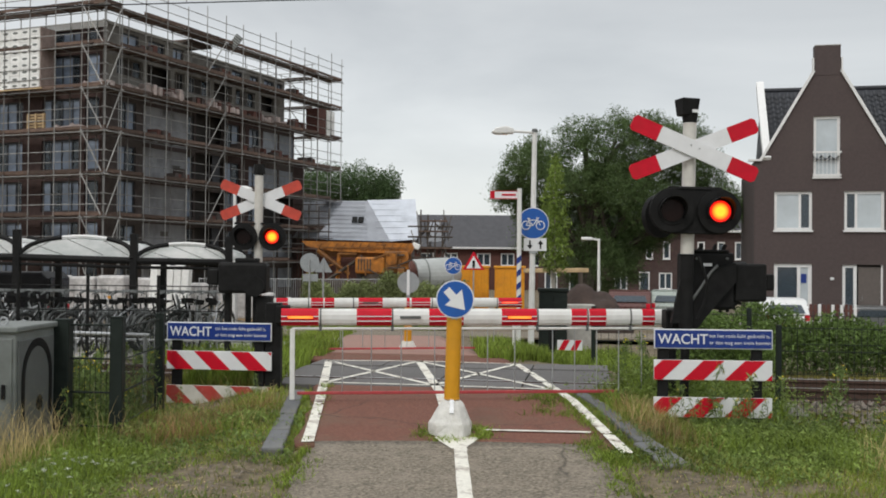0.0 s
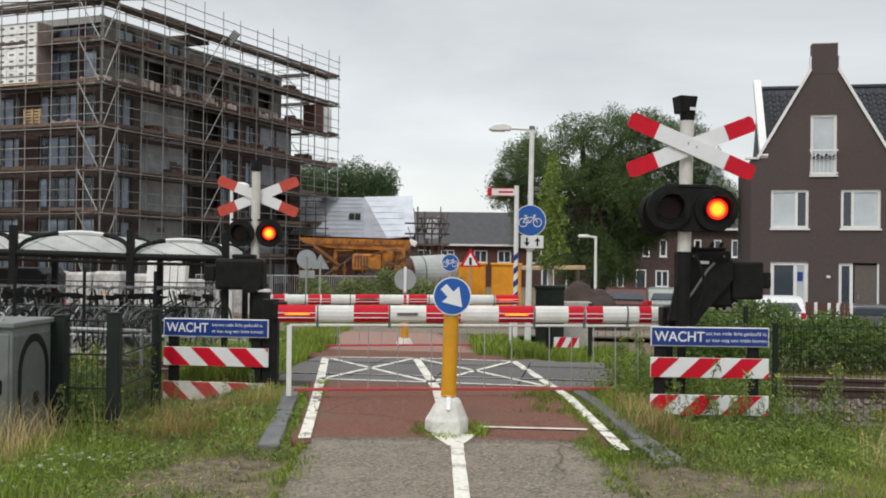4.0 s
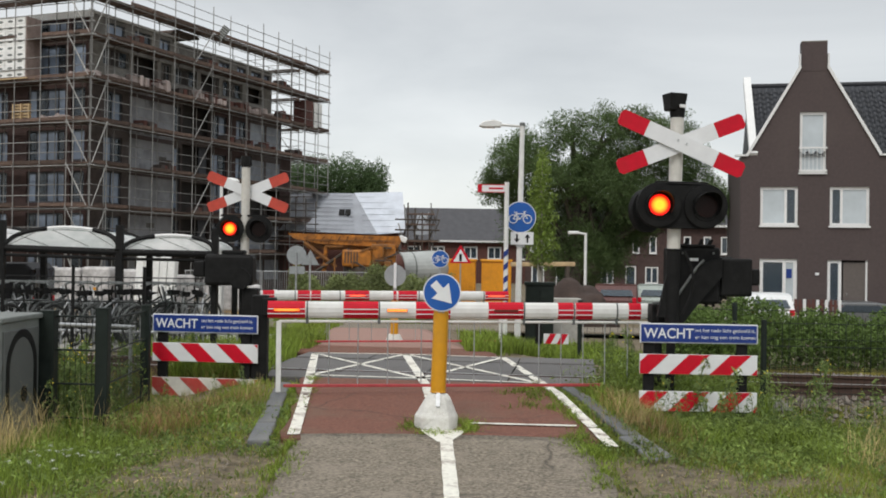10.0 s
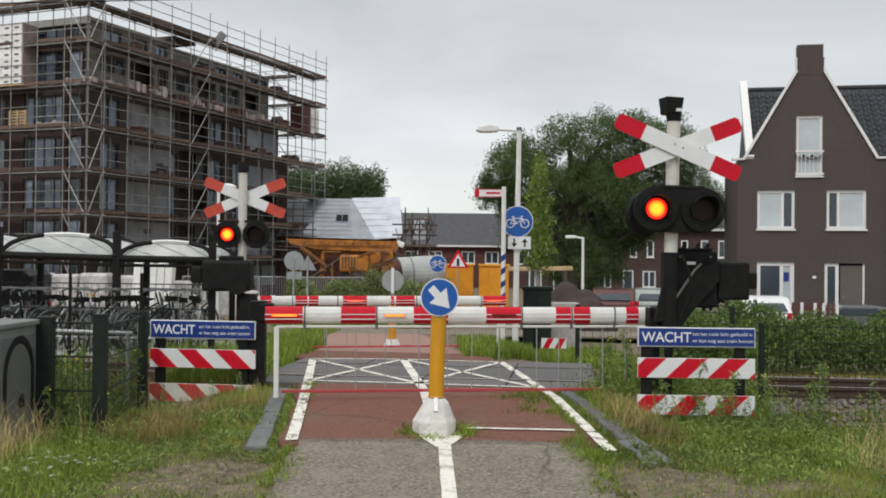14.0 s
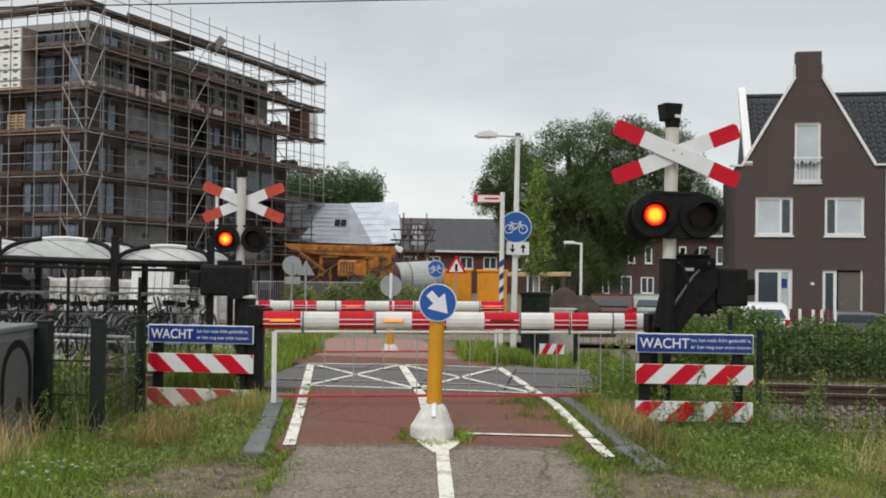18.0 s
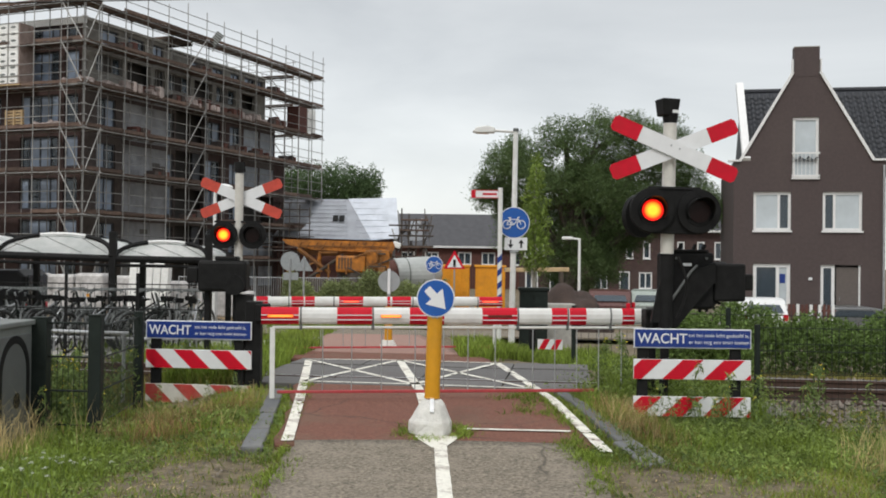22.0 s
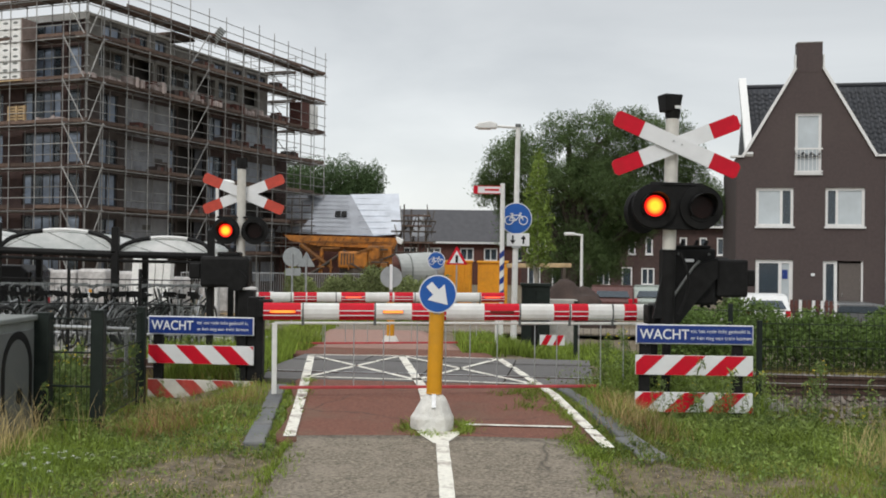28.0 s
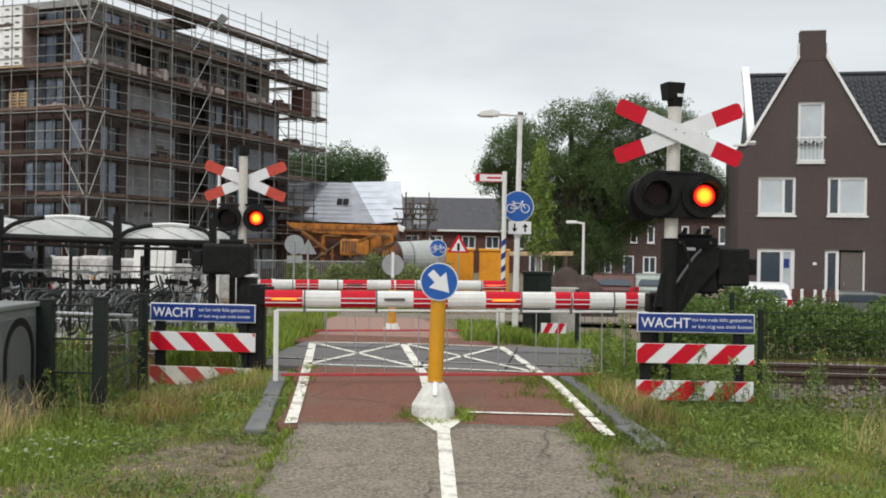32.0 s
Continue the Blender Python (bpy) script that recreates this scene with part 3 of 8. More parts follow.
def build_markings():
    g = thing("road_marking", Matrix.Identity(4), "worn white painted lines on the bicycle path", "road marking", kind="structure")
    painted("edge_line", [(-1.12, 8.75), (-1.17, 9.6), (-1.24, 10.7), (-1.58, 14.6)], 0.1, g, 0.5)
    painted("edge_line", [(1.49, 8.36), (1.39, 9.6), (1.3, 10.75), (1.02, 14.3)], 0.1, g, 0.36)
    painted("centre_line", [(0.2, 2.0), (0.175, 6.0), (0.155, 8.55)], 0.105, g)
    painted("centre_line", [(0.07, 9.45), (-0.03, 11.2), (-0.32, 14.6)], 0.105, g)
    painted("stop_line", [(0.36, 9.2), (1.3, 9.1)], 0.055, g)
    fl, fc, fr = (-1.33, 11.92), (-0.09, 11.72), (1.2, 11.42)
    bl, bc, br = (-1.60, 14.6), (-0.32, 14.6), (1.02, 14.3)
    for a, b in ((fl, fc), (fc, fr), (bl, bc), (bc, br), (fl, bc), (fc, bl), (fc, br), (fr, bc)):
        painted("box_line", [a, b], 0.075, g, 0.62)
    bm = nb()
    prism(bm, [(-0.19, 0.0), (0.19, 0.0), (0.15, -0.14), (0.053, -0.4), (-0.053, -0.4), (-0.15, -0.14)], 0, 0.004)
    bmesh.ops.rotate(bm, verts=bm.verts, cent=(0, 0, 0), matrix=Matrix.Rotation(radians(-90), 3, "X"))
    part("wedge_mark", bm, M_PAINT, g, at=pose(0.135, 8.92, path_z(0.1, 8.92) + 0.012, 3.7))


def build_kerbs():
    for side, pts, w0, w1 in (("l", ((-1.39, 8.58), (-1.55, 11.3)), 0.18, 0.14), ("r", ((1.81, 8.02), (1.5, 11.2)), 0.18, 0.12)):
        k = thing("kerb", Matrix.Identity(4), "dark grey rubber edge kerb along the red path", "kerb", group="edge kerbs", kind="structure")
        a, b = Vector((*pts[0], 0)), Vector((*pts[1], 0))
        for i in range(4):
            p, q = a.lerp(b, i / 4 + 0.003), a.lerp(b, (i + 1) / 4 - 0.003)
            w = w0 + (w1 - w0) * i / 4
            slab = side == "r" and i == 0
            if slab:
                w = 0.21
            d = q - p
            z0, z1 = path_z(p.x, p.y), path_z(q.x, q.y)
            c = (p + q) / 2
            bm = nb()
            box(bm, (0, 0, 0), (w, d.length, 0.16), bevel=0.018)
            part("kerb_stone", bm, M_KERB, k, at=Matrix.Translation((c.x, c.y, (z0 + z1) / 2 - 0.078)) @ Matrix.Rotation(math.atan2(-d.x, d.y) + (0.06 if slab else 0.0), 4, "Z") @ Matrix.Rotation(math.atan2(z1 - z0, d.length), 4, "X") @ Matrix.Rotation(-0.05 if slab else 0.0, 4, "Y"))


def build_far_kerb():
    k = thing("kerb", Matrix.Identity(4), "grey kerb stones set in the red paving beyond the track", "kerb", group="edge kerbs", kind="structure")
    a, b = Vector((-1.84, 17.2, 0)), Vector((-2.2, 22.0, 0))
    for i in range(6):
        p, q = a.lerp(b, i / 6 + 0.003), a.lerp(b, (i + 1) / 6 - 0.003)
        d, c = q - p, (p + q) / 2
        z0, z1 = path_z(p.x, p.y), path_z(q.x, q.y)
        part("kerb_stone", box(nb(), (0, 0, 0), (0.15, d.length, 0.12), bevel=0.012), M_CONCRETE, k, at=Matrix.Translation((c.x, c.y, (z0 + z1) / 2 - 0.035)) @ Matrix.Rotation(math.atan2(-d.x, d.y), 4, "Z") @ Matrix.Rotation(math.atan2(z1 - z0, d.length), 4, "X"))


def build_track():
    g = thing("railway_track", Matrix.Translation(TRACK_C) @ Matrix.Rotation(TRACK_TURN, 4, "Z"), "single railway track with rusty rails on concrete sleepers", "railway track", kind="structure")
    prof = [(-0.07, 0), (0.07, 0), (0.07, 0.015), (0.012, 0.035), (0.012, 0.12), (0.036, 0.13), (0.036, 0.16), (-0.036, 0.16), (-0.036, 0.13), (-0.012, 0.12), (-0.012, 0.035), (-0.07, 0.015)]
    for s in (-0.7525, 0.7525):
        bm = nb()
        prism(bm, prof, -60, 60)
        bmesh.ops.rotate(bm, verts=bm.verts, cent=(0, 0, 0), matrix=Matrix.Rotation(radians(90), 3, "Z"))
        r = part("rail", bm, M_RAIL, g, at=pose(0, s, 0.1 if s < 0 else 0.042))
        bm = nb()
        box(bm, (0, 0, 0.1615), (120, 0.05, 0.004))
        part("rail_head", bm, M_RAIL_TOP, r, "polished running surface")
    bm = nb()
    box(bm, (0, 0, 0), (0.24, 2.5, 0.14), bevel=0.02)
    me = mesh_of("sleeper", bm, M_CONCRETE)
    for i in range(-40, 41):
        x = i * 0.6
        if abs(x) > 4.3 and abs(x) < 24:
            part("sleeper", me, None, g, at=pose(x, 0, -0.045))
    # ballast stones on both sides, one heap
    rng = np.random.default_rng(4)
    n = 9000
    u = np.concatenate([rng.uniform(3.0, 16, n), rng.uniform(-16, -3.0, n // 2)])
    s = rng.uniform(-2.55, 2.1, len(u))
    z = np.clip(0.11 - np.clip(np.abs(s) - 1.55, 0, 1) * 0.13, -0.03, 0.12) + rng.uniform(-0.01, 0.02, len(u))
    z -= np.where((s > -0.7) & (s < 1.2), 0.075, 0.0)
    r = rng.uniform(0.02, 0.04, len(u))
    base = np.array([[1, 0, 0], [-1, 0, 0], [0, 1, 0], [0, -1, 0], [0, 0, 1], [0, 0, -0.6]], float)
    fc = np.array([[0, 2, 4], [2, 1, 4], [1, 3, 4], [3, 0, 4], [2, 0, 5], [1, 2, 5], [3, 1, 5], [0, 3, 5]])
    v = base[None] * r[:, None, None] * rng.uniform(0.6, 1.25, (len(u), 6, 1))
    a = rng.uniform(0, 6.3, len(u))
    ca, sa = np.cos(a)[:, None], np.sin(a)[:, None]
    vx, vy = v[..., 0] * ca - v[..., 1] * sa, v[..., 0] * sa + v[..., 1] * ca
    v = np.stack([vx + u[:, None], vy + s[:, None], v[..., 2] + z[:, None]], -1).reshape(-1, 3)
    f = (fc[None] + 6 * np.arange(len(u))[:, None, None]).reshape(-1, 3)
    ob = new("ballast", raw_mesh("ballast", v, f, M_BALLAST))
    ob.matrix_basis = Matrix.Translation(TRACK_C) @ Matrix.Rotation(TRACK_TURN, 4, "Z")
    tagged(ob, "grey-brown crushed stone ballast along the track", "ballast", kind="stuff")
    # rubber wedge mats that keep walkers off the track
    mt = thing("anti_trespass_mat", Matrix.Translation(TRACK_C) @ Matrix.Rotation(TRACK_TURN, 4, "Z") @ pose(3.95, -1.55, 0.1), "grey ribbed anti-trespass mat beside the crossing deck", "mat")
    for i in range(12):
        bm = nb()
        prism(bm, [(-0.028, 0), (0.028, 0), (0, 0.15 - 0.009 * i)], -0.34, 0.34)
        part("rib", bm, M_CONCRETE, mt, at=pose(-0.5 + 0.07 * i, 0, 0))


# ---------------------------------------------------------------- level crossing equipment
BLINKERS = []


def signal_head(parent, at, lit):
    """A round black lamp board with hood, dark lens and the lamp that lights it; it faces -y."""
    bd = part("lamp_board", prism(nb(), circle(0.215, 36), -0.022, 0.0), M_BLACK, parent, at=at)
    part("lens_bezel", ring(nb(), (0, -0.022, 0), 0.142, 0.006, 32), M_BLACK, bd)
    # hood: the upper three quarters of a short tube, sloping
    bm = nb()
    n = 26
    vs = []
    for i in range(n + 1):
        a = radians(-35) + radians(250) * i / n
        reach = 0.07 + 0.13 * max(0, math.sin(a)) + 0.02
        o, c = 0.135, 0.128
        vs.append([bm.verts.new((o * math.cos(a), -0.02, o * math.sin(a))), bm.verts.new((o * math.cos(a), -0.02 - reach, o * math.sin(a))),
                   bm.verts.new((c * math.cos(a), -0.02 - reach, c * math.sin(a))), bm.verts.new((c * math.cos(a), -0.02, c * math.sin(a)))])
    for p, q in zip(vs, vs[1:]):
        for j in range(3):
            bm.faces.new((p[j], p[j + 1], q[j + 1], q[j]))
    part("hood", bm, M_BLACK, bd, "black hood over the lens")
    part("lens", prism(nb(), circle(0.108, 28), -0.034, -0.02), M_BLACK_RED, bd, "dark red lens")
    bm = nb()
    prism(bm, circle(0.105, 28), -0.004, 0.004)
    glow = part("signal_lamp", bm, M_SIGNAL_ON, bd, "red lamp glowing orange at its core")
    BLINKERS.append((glow, lit, (0, -0.042, 0), (0, -0.012, 0)))
    bm = nb()
    box(bm, (0, 0.1, 0), (0.3, 0.16, 0.3), bevel=0.03)
    part("lamp_housing", bm, M_BLACK, bd)


def oblong_board(parent, x0, x1, y, z, r):
    """The oblong black board with a raised rim behind a pair of lamps."""
    def outline(rad):
        return circle(rad, 18, x1, z, radians(-90), radians(90)) + circle(rad, 18, x0, z, radians(90), radians(270))
    b = part("background_board", prism(nb(), outline(r), y, y + 0.03), M_BLACK, parent, "oblong black board with rounded ends")
    pts = [(x, y - 0.004, zz) for x, zz in outline(r - 0.01)]
    part("board_rim", path_rod(nb(), pts + pts[:1], 0.008, 6), M_BLACK, b)
    return b


def cross_blades(parent, at, w, angle, red, front=True):
    for sgn in (1, -1):
        ln, hh = 1.36 * w, 0.081 * w
        y = -0.012 * sgn
        def blade(x0, x1, mat_, name, par, yy, tip=0.0):
            if tip:
                out = [(x0, -hh), (x1 - tip, -hh), (x1, -hh + tip), (x1, hh - tip), (x1 - tip, hh), (x0, hh)]
                if x1 < x0:
                    out = [(x0, -hh), (x1 + tip, -hh), (x1, -hh + tip), (x1, hh - tip), (x1 + tip, hh), (x0, hh)]
            else:
                out = [(x0, -hh), (x1, -hh), (x1, hh), (x0, hh)]
            return part(name, prism(nb(), out, -0.011 + yy, 0.011 + yy), mat_, par)
        m = at @ Matrix.Rotation(radians(angle) * sgn, 4, "Y")
        b = part("cross_blade", prism(nb(), [(-ln * 0.28, -hh), (ln * 0.28, -hh), (ln * 0.28, hh), (-ln * 0.28, hh)], y - 0.011, y + 0.011), M_SIGN_WHITE, parent, "white blade with red ends", at=m)
        blade(ln * 0.281, ln * 0.5, red, "red_end", b, y, 0.03 * w)
        blade(-ln * 0.281, -ln * 0.5, red, "red_end", b, y, 0.03 * w)
        for bx in (-0.045, 0.045):
            bm = nb()
            rod(bm, (bx, y - 0.011, 0.02 * sgn), (bx, y - 0.021, 0.02 * sgn), 0.009, seg=6)
            part("bolt", bm, M_STEEL, b)


def build_near_signal():
    g = thing("crossing_signal", pose(2.41, 10.42, 0.0, 0, 0.9), "level crossing signal with red-tipped white cross and flashing lamps", "railway signal")
    bm = nb()
    rod(bm, (0, 0, 1.55), (0, 0, 3.07), 0.066, seg=24)
    part("pole", bm, M_POLE, g, smooth=False)
    bm = nb()
    rod(bm, (0, 0, 1.0), (0, 0, 1.74), 0.068, seg=24)
    ring(bm, (0, 0, 1.73), 0.068, 0.01, 24, "Z")
    prism(bm, [(-0.15, 1.05), (-0.02, 1.05), (0.0, 1.55), (-0.06, 1.5)], -0.03, 0.03)
    rod(bm, (0, 0, -0.1), (0, 0, 1.02), 0.045, seg=16)
    part("pole_sleeve", bm, M_BLACK, g, "black sleeve round the foot of the pole")
    bm = nb()
    rod(bm, (0, 0, 3.05), (0, 0, 3.13), 0.068, 0.08, seg=18)
    bmesh.ops.create_cone(bm, cap_ends=True, segments=4, radius1=0.11, radius2=0.136, depth=0.17, matrix=pose(-0.03, 0, 3.205, 0, 0, 59))
    bmesh.ops.bevel(bm, geom=[e for e in bm.edges if e.calc_length() > 0.15], offset=0.008, segments=1, affect="EDGES", profile=0.5)
    part("warning_bell", bm, M_BLACK, g, "black bell housing on the pole's top")
    part("bell_plate", box(nb(), (0.035, -0.088, 3.16), (0.07, 0.01, 0.03), Matrix.Rotation(radians(14), 4, "Z")), M_SIGN_WHITE, g, "small white plate")
    cross_blades(g, pose(0.02, -0.11, 2.78), 0.985, 22.5, M_SIGN_RED)
    bm = nb()
    box(bm, (0.04, -0.08, 2.392), (0.52, 0.06, 0.03), bevel=0.006)
    box(bm, (0.0, -0.03, 2.17), (0.16, 0.09, 0.3), bevel=0.01)
    part("lamp_bracket", bm, M_BLACK, g)
    oblong_board(g, -0.18, 0.262, -0.125, 2.165, 0.228)
    signal_head(g, pose(-0.19, -0.14, 2.165, 0, 0, -3), "L")
    signal_head(g, pose(0.275, -0.14, 2.165, 0, 0, 0), "R")
    # a further lamp board seen edge on behind the first
    bm = nb()
    prism(bm, circle(0.22, 30), -0.03, 0.03)
    part("rear_lamp_board", bm, M_BLACK, g, at=pose(-0.25, 0.16, 2.12, 0, 0, 32))
    bm = nb()
    path_rod(bm, [(0.09 + 0.09 * math.sin(k / 14 * 3.1), -0.09 - 0.02 * math.sin(k / 14 * 5), 1.72 - 0.62 * k / 14) for k in range(15)], 0.014, 6)
    part("cable", bm, M_BLACK, g)


def build_near_machine():
    g = thing("barrier_machine", pose(2.86, 10.78, 0.0, 0, 0, 5), "black barrier drive with counterweights beside the signal", "barrier machine")
    bm = nb()
    box(bm, (-0.14, 0.04, 1.47), (0.5, 0.36, 0.58), bevel=0.03)
    part("drive_housing", bm, M_BLACK, g)
    bm = nb()
    box(bm, (-0.16, 0.02, 1.775), (0.42, 0.32, 0.03), bevel=0.01)
    for x in (-0.25, -0.1, 0.0):
        rod(bm, (x, -0.08, 1.78), (x + 0.03, -0.08, 1.84), 0.02, seg=8)
    part("housing_lid", bm, M_BLACK, g)
    bm = nb()
    box(bm, (-0.19, -0.165, 1.635), (0.1, 0.006, 0.03))
    part("type_plate", bm, M_SIGN_WHITE, g, "small white type plate")
    bm = nb()
    box(bm, (0.28, 0.0, 1.455), (0.335, 0.3, 0.39), bevel=0.025)
    part("counterweight", bm, M_BLACK, g)
    bm = nb()
    box(bm, (0.49, 0.0, 1.46), (0.1, 0.24, 0.17), bevel=0.02)
    rod(bm, (0.3, -0.15, 1.42), (0.3, -0.155, 1.42), 0.02, seg=12)
    part("weight_block", bm, M_BLACK, g)
    bm = nb()
    prism(bm, [(-0.56, 0.99), (-0.3, 0.99), (-0.08, 1.26), (0.1, 1.46), (0.1, 1.66), (-0.14, 1.58), (-0.2, 1.5), (-0.4, 1.19), (-0.56, 1.17)], -0.2, -0.1)
    part("arm_lever", bm, M_BLACK, g, "slanting lever that carries the boom")
    bm = nb()
    prism(bm, circle(0.23, 22, 0.0, 1.4, radians(-150), radians(60)) + [(0.0, 1.4)], -0.095, -0.06)
    sec = part("gear_sector", bm, M_BLACK, g, "toothed black gear sector")
    for k in range(9):
        a = radians(-95 + 18 * k)
        part("tooth", box(nb(), (0.24 * math.cos(a), -0.078, 1.4 + 0.24 * math.sin(a)), (0.03, 0.03, 0.025), Matrix.Rotation(-a, 4, "Y")), M_BLACK, sec)
    for x, z in ((-0.3, 1.7), (0.02, 1.7), (-0.3, 1.25)):
        part("bolt", rod(nb(), (x, -0.17, z), (x, -0.15, z), 0.014, seg=6), M_CABINET_DOOR, g)
    part("motor", rod(nb(), (0.08, 0.08, 1.6), (0.3, 0.08, 1.6), 0.07, seg=16), M_BLACK, g)
    bm = nb()
    path_rod(bm, [(-0.62, -0.19, 1.19), (-0.46, -0.22, 1.2), (-0.38, -0.22, 1.25), (-0.17, -0.22, 1.56), (-0.1, -0.22, 1.63)], 0.014)
    part("hose", bm, M_CABINET_DOOR, g, "grey cable hose")
    bm = nb()
    box(bm, (-0.5, 0.1, 0.5), (0.11, 0.16, 1.0), bevel=0.015)
    box(bm, (-0.5, 0.1, 0.0), (0.3, 0.36, 0.1), bevel=0.02)
    prism(bm, [(-0.56, 0.96), (-0.44, 0.96), (0.0, 1.3), (-0.3, 1.4)], 0.0, 0.2)
    part("stand", bm, M_BLACK, g)
    bm = nb()
    box(bm, (-0.52, -0.05, 1.08), (0.17, 0.17, 0.19), bevel=0.012)
    part("boom_socket", bm, M_BLACK, g)


def boom(name, root, tip, dia, bands, thin, collars, lamps, leg, bar, rods_x, label, drop, face=-1, glow=None):
    """A barrier boom from its root to its tip; distances in metres from the tip. It looks towards -y."""
    root, tip = Vector(root), Vector(tip)
    d = root - tip
    L = d.length
    m = Matrix.Translation(tip) @ Matrix.Rotation(math.atan2(d.y, d.x), 4, "Z") @ Matrix.Rotation(-math.asin(d.z / L), 4, "Y")
    g = thing(name, m, label, "barrier")
    r = dia / 2
    sec = [(r * 0.55 * math.cos(a), r * math.sin(a)) for a in [2 * math.pi * (k + 0.5) / 12 for k in range(12)]]

    def tube(a, b, grow, nm, material, par, lab=""):
        bm = nb()
        va = [bm.verts.new((a, y * grow, z * grow)) for y, z in sec]
        vb = [bm.verts.new((b, y * grow, z * grow)) for y, z in sec]
        bm.faces.new(va)
        bm.faces.new(vb[::-1])
        for i in range(12):
            bm.faces.new((va[i], vb[i], vb[(i + 1) % 12], va[(i + 1) % 12]))
        return part(nm, bm, material, par, lab)
    tube(0, L, 1.0, "boom_tube", M_WHITE, g)
    for a, b in bands:
        bd = tube(a, b, 1.03, "red_band", M_SIGN_RED, g)
        for zz in (-0.22 * dia, 0.05 * dia):
            bm = nb()
            box(bm, ((a + b) / 2, face * r * 0.585, zz), (b - a, 0.008, 0.009))
            part("seam", bm, M_SIGN_WHITE, bd)
    for a in thin:
        bm = nb()
        box(bm, (L / 2, face * r * 0.56, a), (L, 0.006, 0.006))
        part("groove", bm, M_CABINET_DOOR, g)
    for a in collars:
        cl = tube(a - 0.008, a + 0.008, 1.05, "collar", M_CABINET_DOOR, g)
        bm = nb()
        box(bm, (a, 0, -r - 0.025), (0.03, 0.03, 0.06), bevel=0.005)
        part("clip", bm, M_CABINET_DOOR, cl)
    for a, w, how in lamps:
        bm = nb()
        box(bm, (a, face * r * 0.6, 0.0), (w + 0.01, 0.014, 0.027), bevel=0.004)
        hs = part("lamp_strip", bm, M_DIM_RED if how != "L" else M_CABINET_DOOR, g, "slim lamp on the boom")
        bm = nb()
        box(bm, (0, 0, 0), (w, 0.006, 0.024), bevel=0.002)
        gl = part("boom_lamp", bm, glow or M_BOOM_ON, hs, "glowing orange-red lamp strip", at=pose(a, face * (r * 0.6 + 0.0115), 0))
        if how != "on":
            BLINKERS.append((gl, how, (a, face * (r * 0.6 + 0.0115), 0), (a, face * (r * 0.6 - 0.006), 0)))
    bm = nb()
    rod(bm, (leg, 0, -r - 0.03), (L - 0.02, 0, -r - 0.03), 0.014, seg=8)
    part("hanger_tube", bm, M_WHITE, g)
    if leg is not None:
        bm = nb()
        box(bm, (leg, 0, -r - drop / 2 - 0.03), (0.05, 0.035, drop), bevel=0.008)
        part("end_leg", bm, M_WHITE, g, "white hanging end leg")
    for x in rods_x:
        bm = nb()
        rod(bm, (x, 0, -r - 0.03), (x, 0, -r - drop + 0.03), 0.006, seg=6)
        part("hanging_rod", bm, M_STEEL, g)
    bm = nb()
    box(bm, ((bar[0] + bar[1]) / 2, 0, -r - drop + 0.035), (bar[1] - bar[0], 0.022, 0.03), bevel=0.005)
    part("bottom_bar", bm, M_RED_BAR, g, "faded red bottom bar")
    return g


def build_booms():
    boom("barrier_boom", (2.345, 10.807, 1.09), (-1.61, 10.45, 1.075), 0.172,
         [(0.0, 0.37), (0.75, 1.10), (1.48, 1.83), (2.22, 2.58), (2.94, 3.10), (3.125, 3.30), (3.68, 3.81)],
         (), (0.39, 1.11, 2.59, 3.11, 3.56), [(0.19, 0.25, "on"), (1.29, 0.2, "L"), (2.4, 0.24, "R")],
         0.11, (0.16, 3.42), [0.61, 0.9, 1.2, 1.54, 1.83, 2.08, 2.36, 2.75, 2.98, 3.21, 3.44, 3.68],
         "lowered red and white barrier boom with hanging skirt", 0.71)
    boom("barrier_boom", (-2.65, 16.28, 0.99), (1.27, 16.82, 1.01), 0.155,
             [(0.0, 0.38), (1.48, 1.78), (1.81, 1.86), (2.24, 2.62), (3.0, 3.15), (3.17, 3.36), (3.72, 3.9)],
             (), (0.4, 1.45, 2.7, 3.4), [(0.2, 0.26, "on"), (2.43, 0.24, "L")],
             0.12, (0.2, 3.3), [0.45, 0.8, 1.15, 1.5, 1.85, 2.2, 2.55, 2.9],
             "lowered red and white barrier boom beyond the track", 0.68, face=1, glow=M_BOOM_RED)


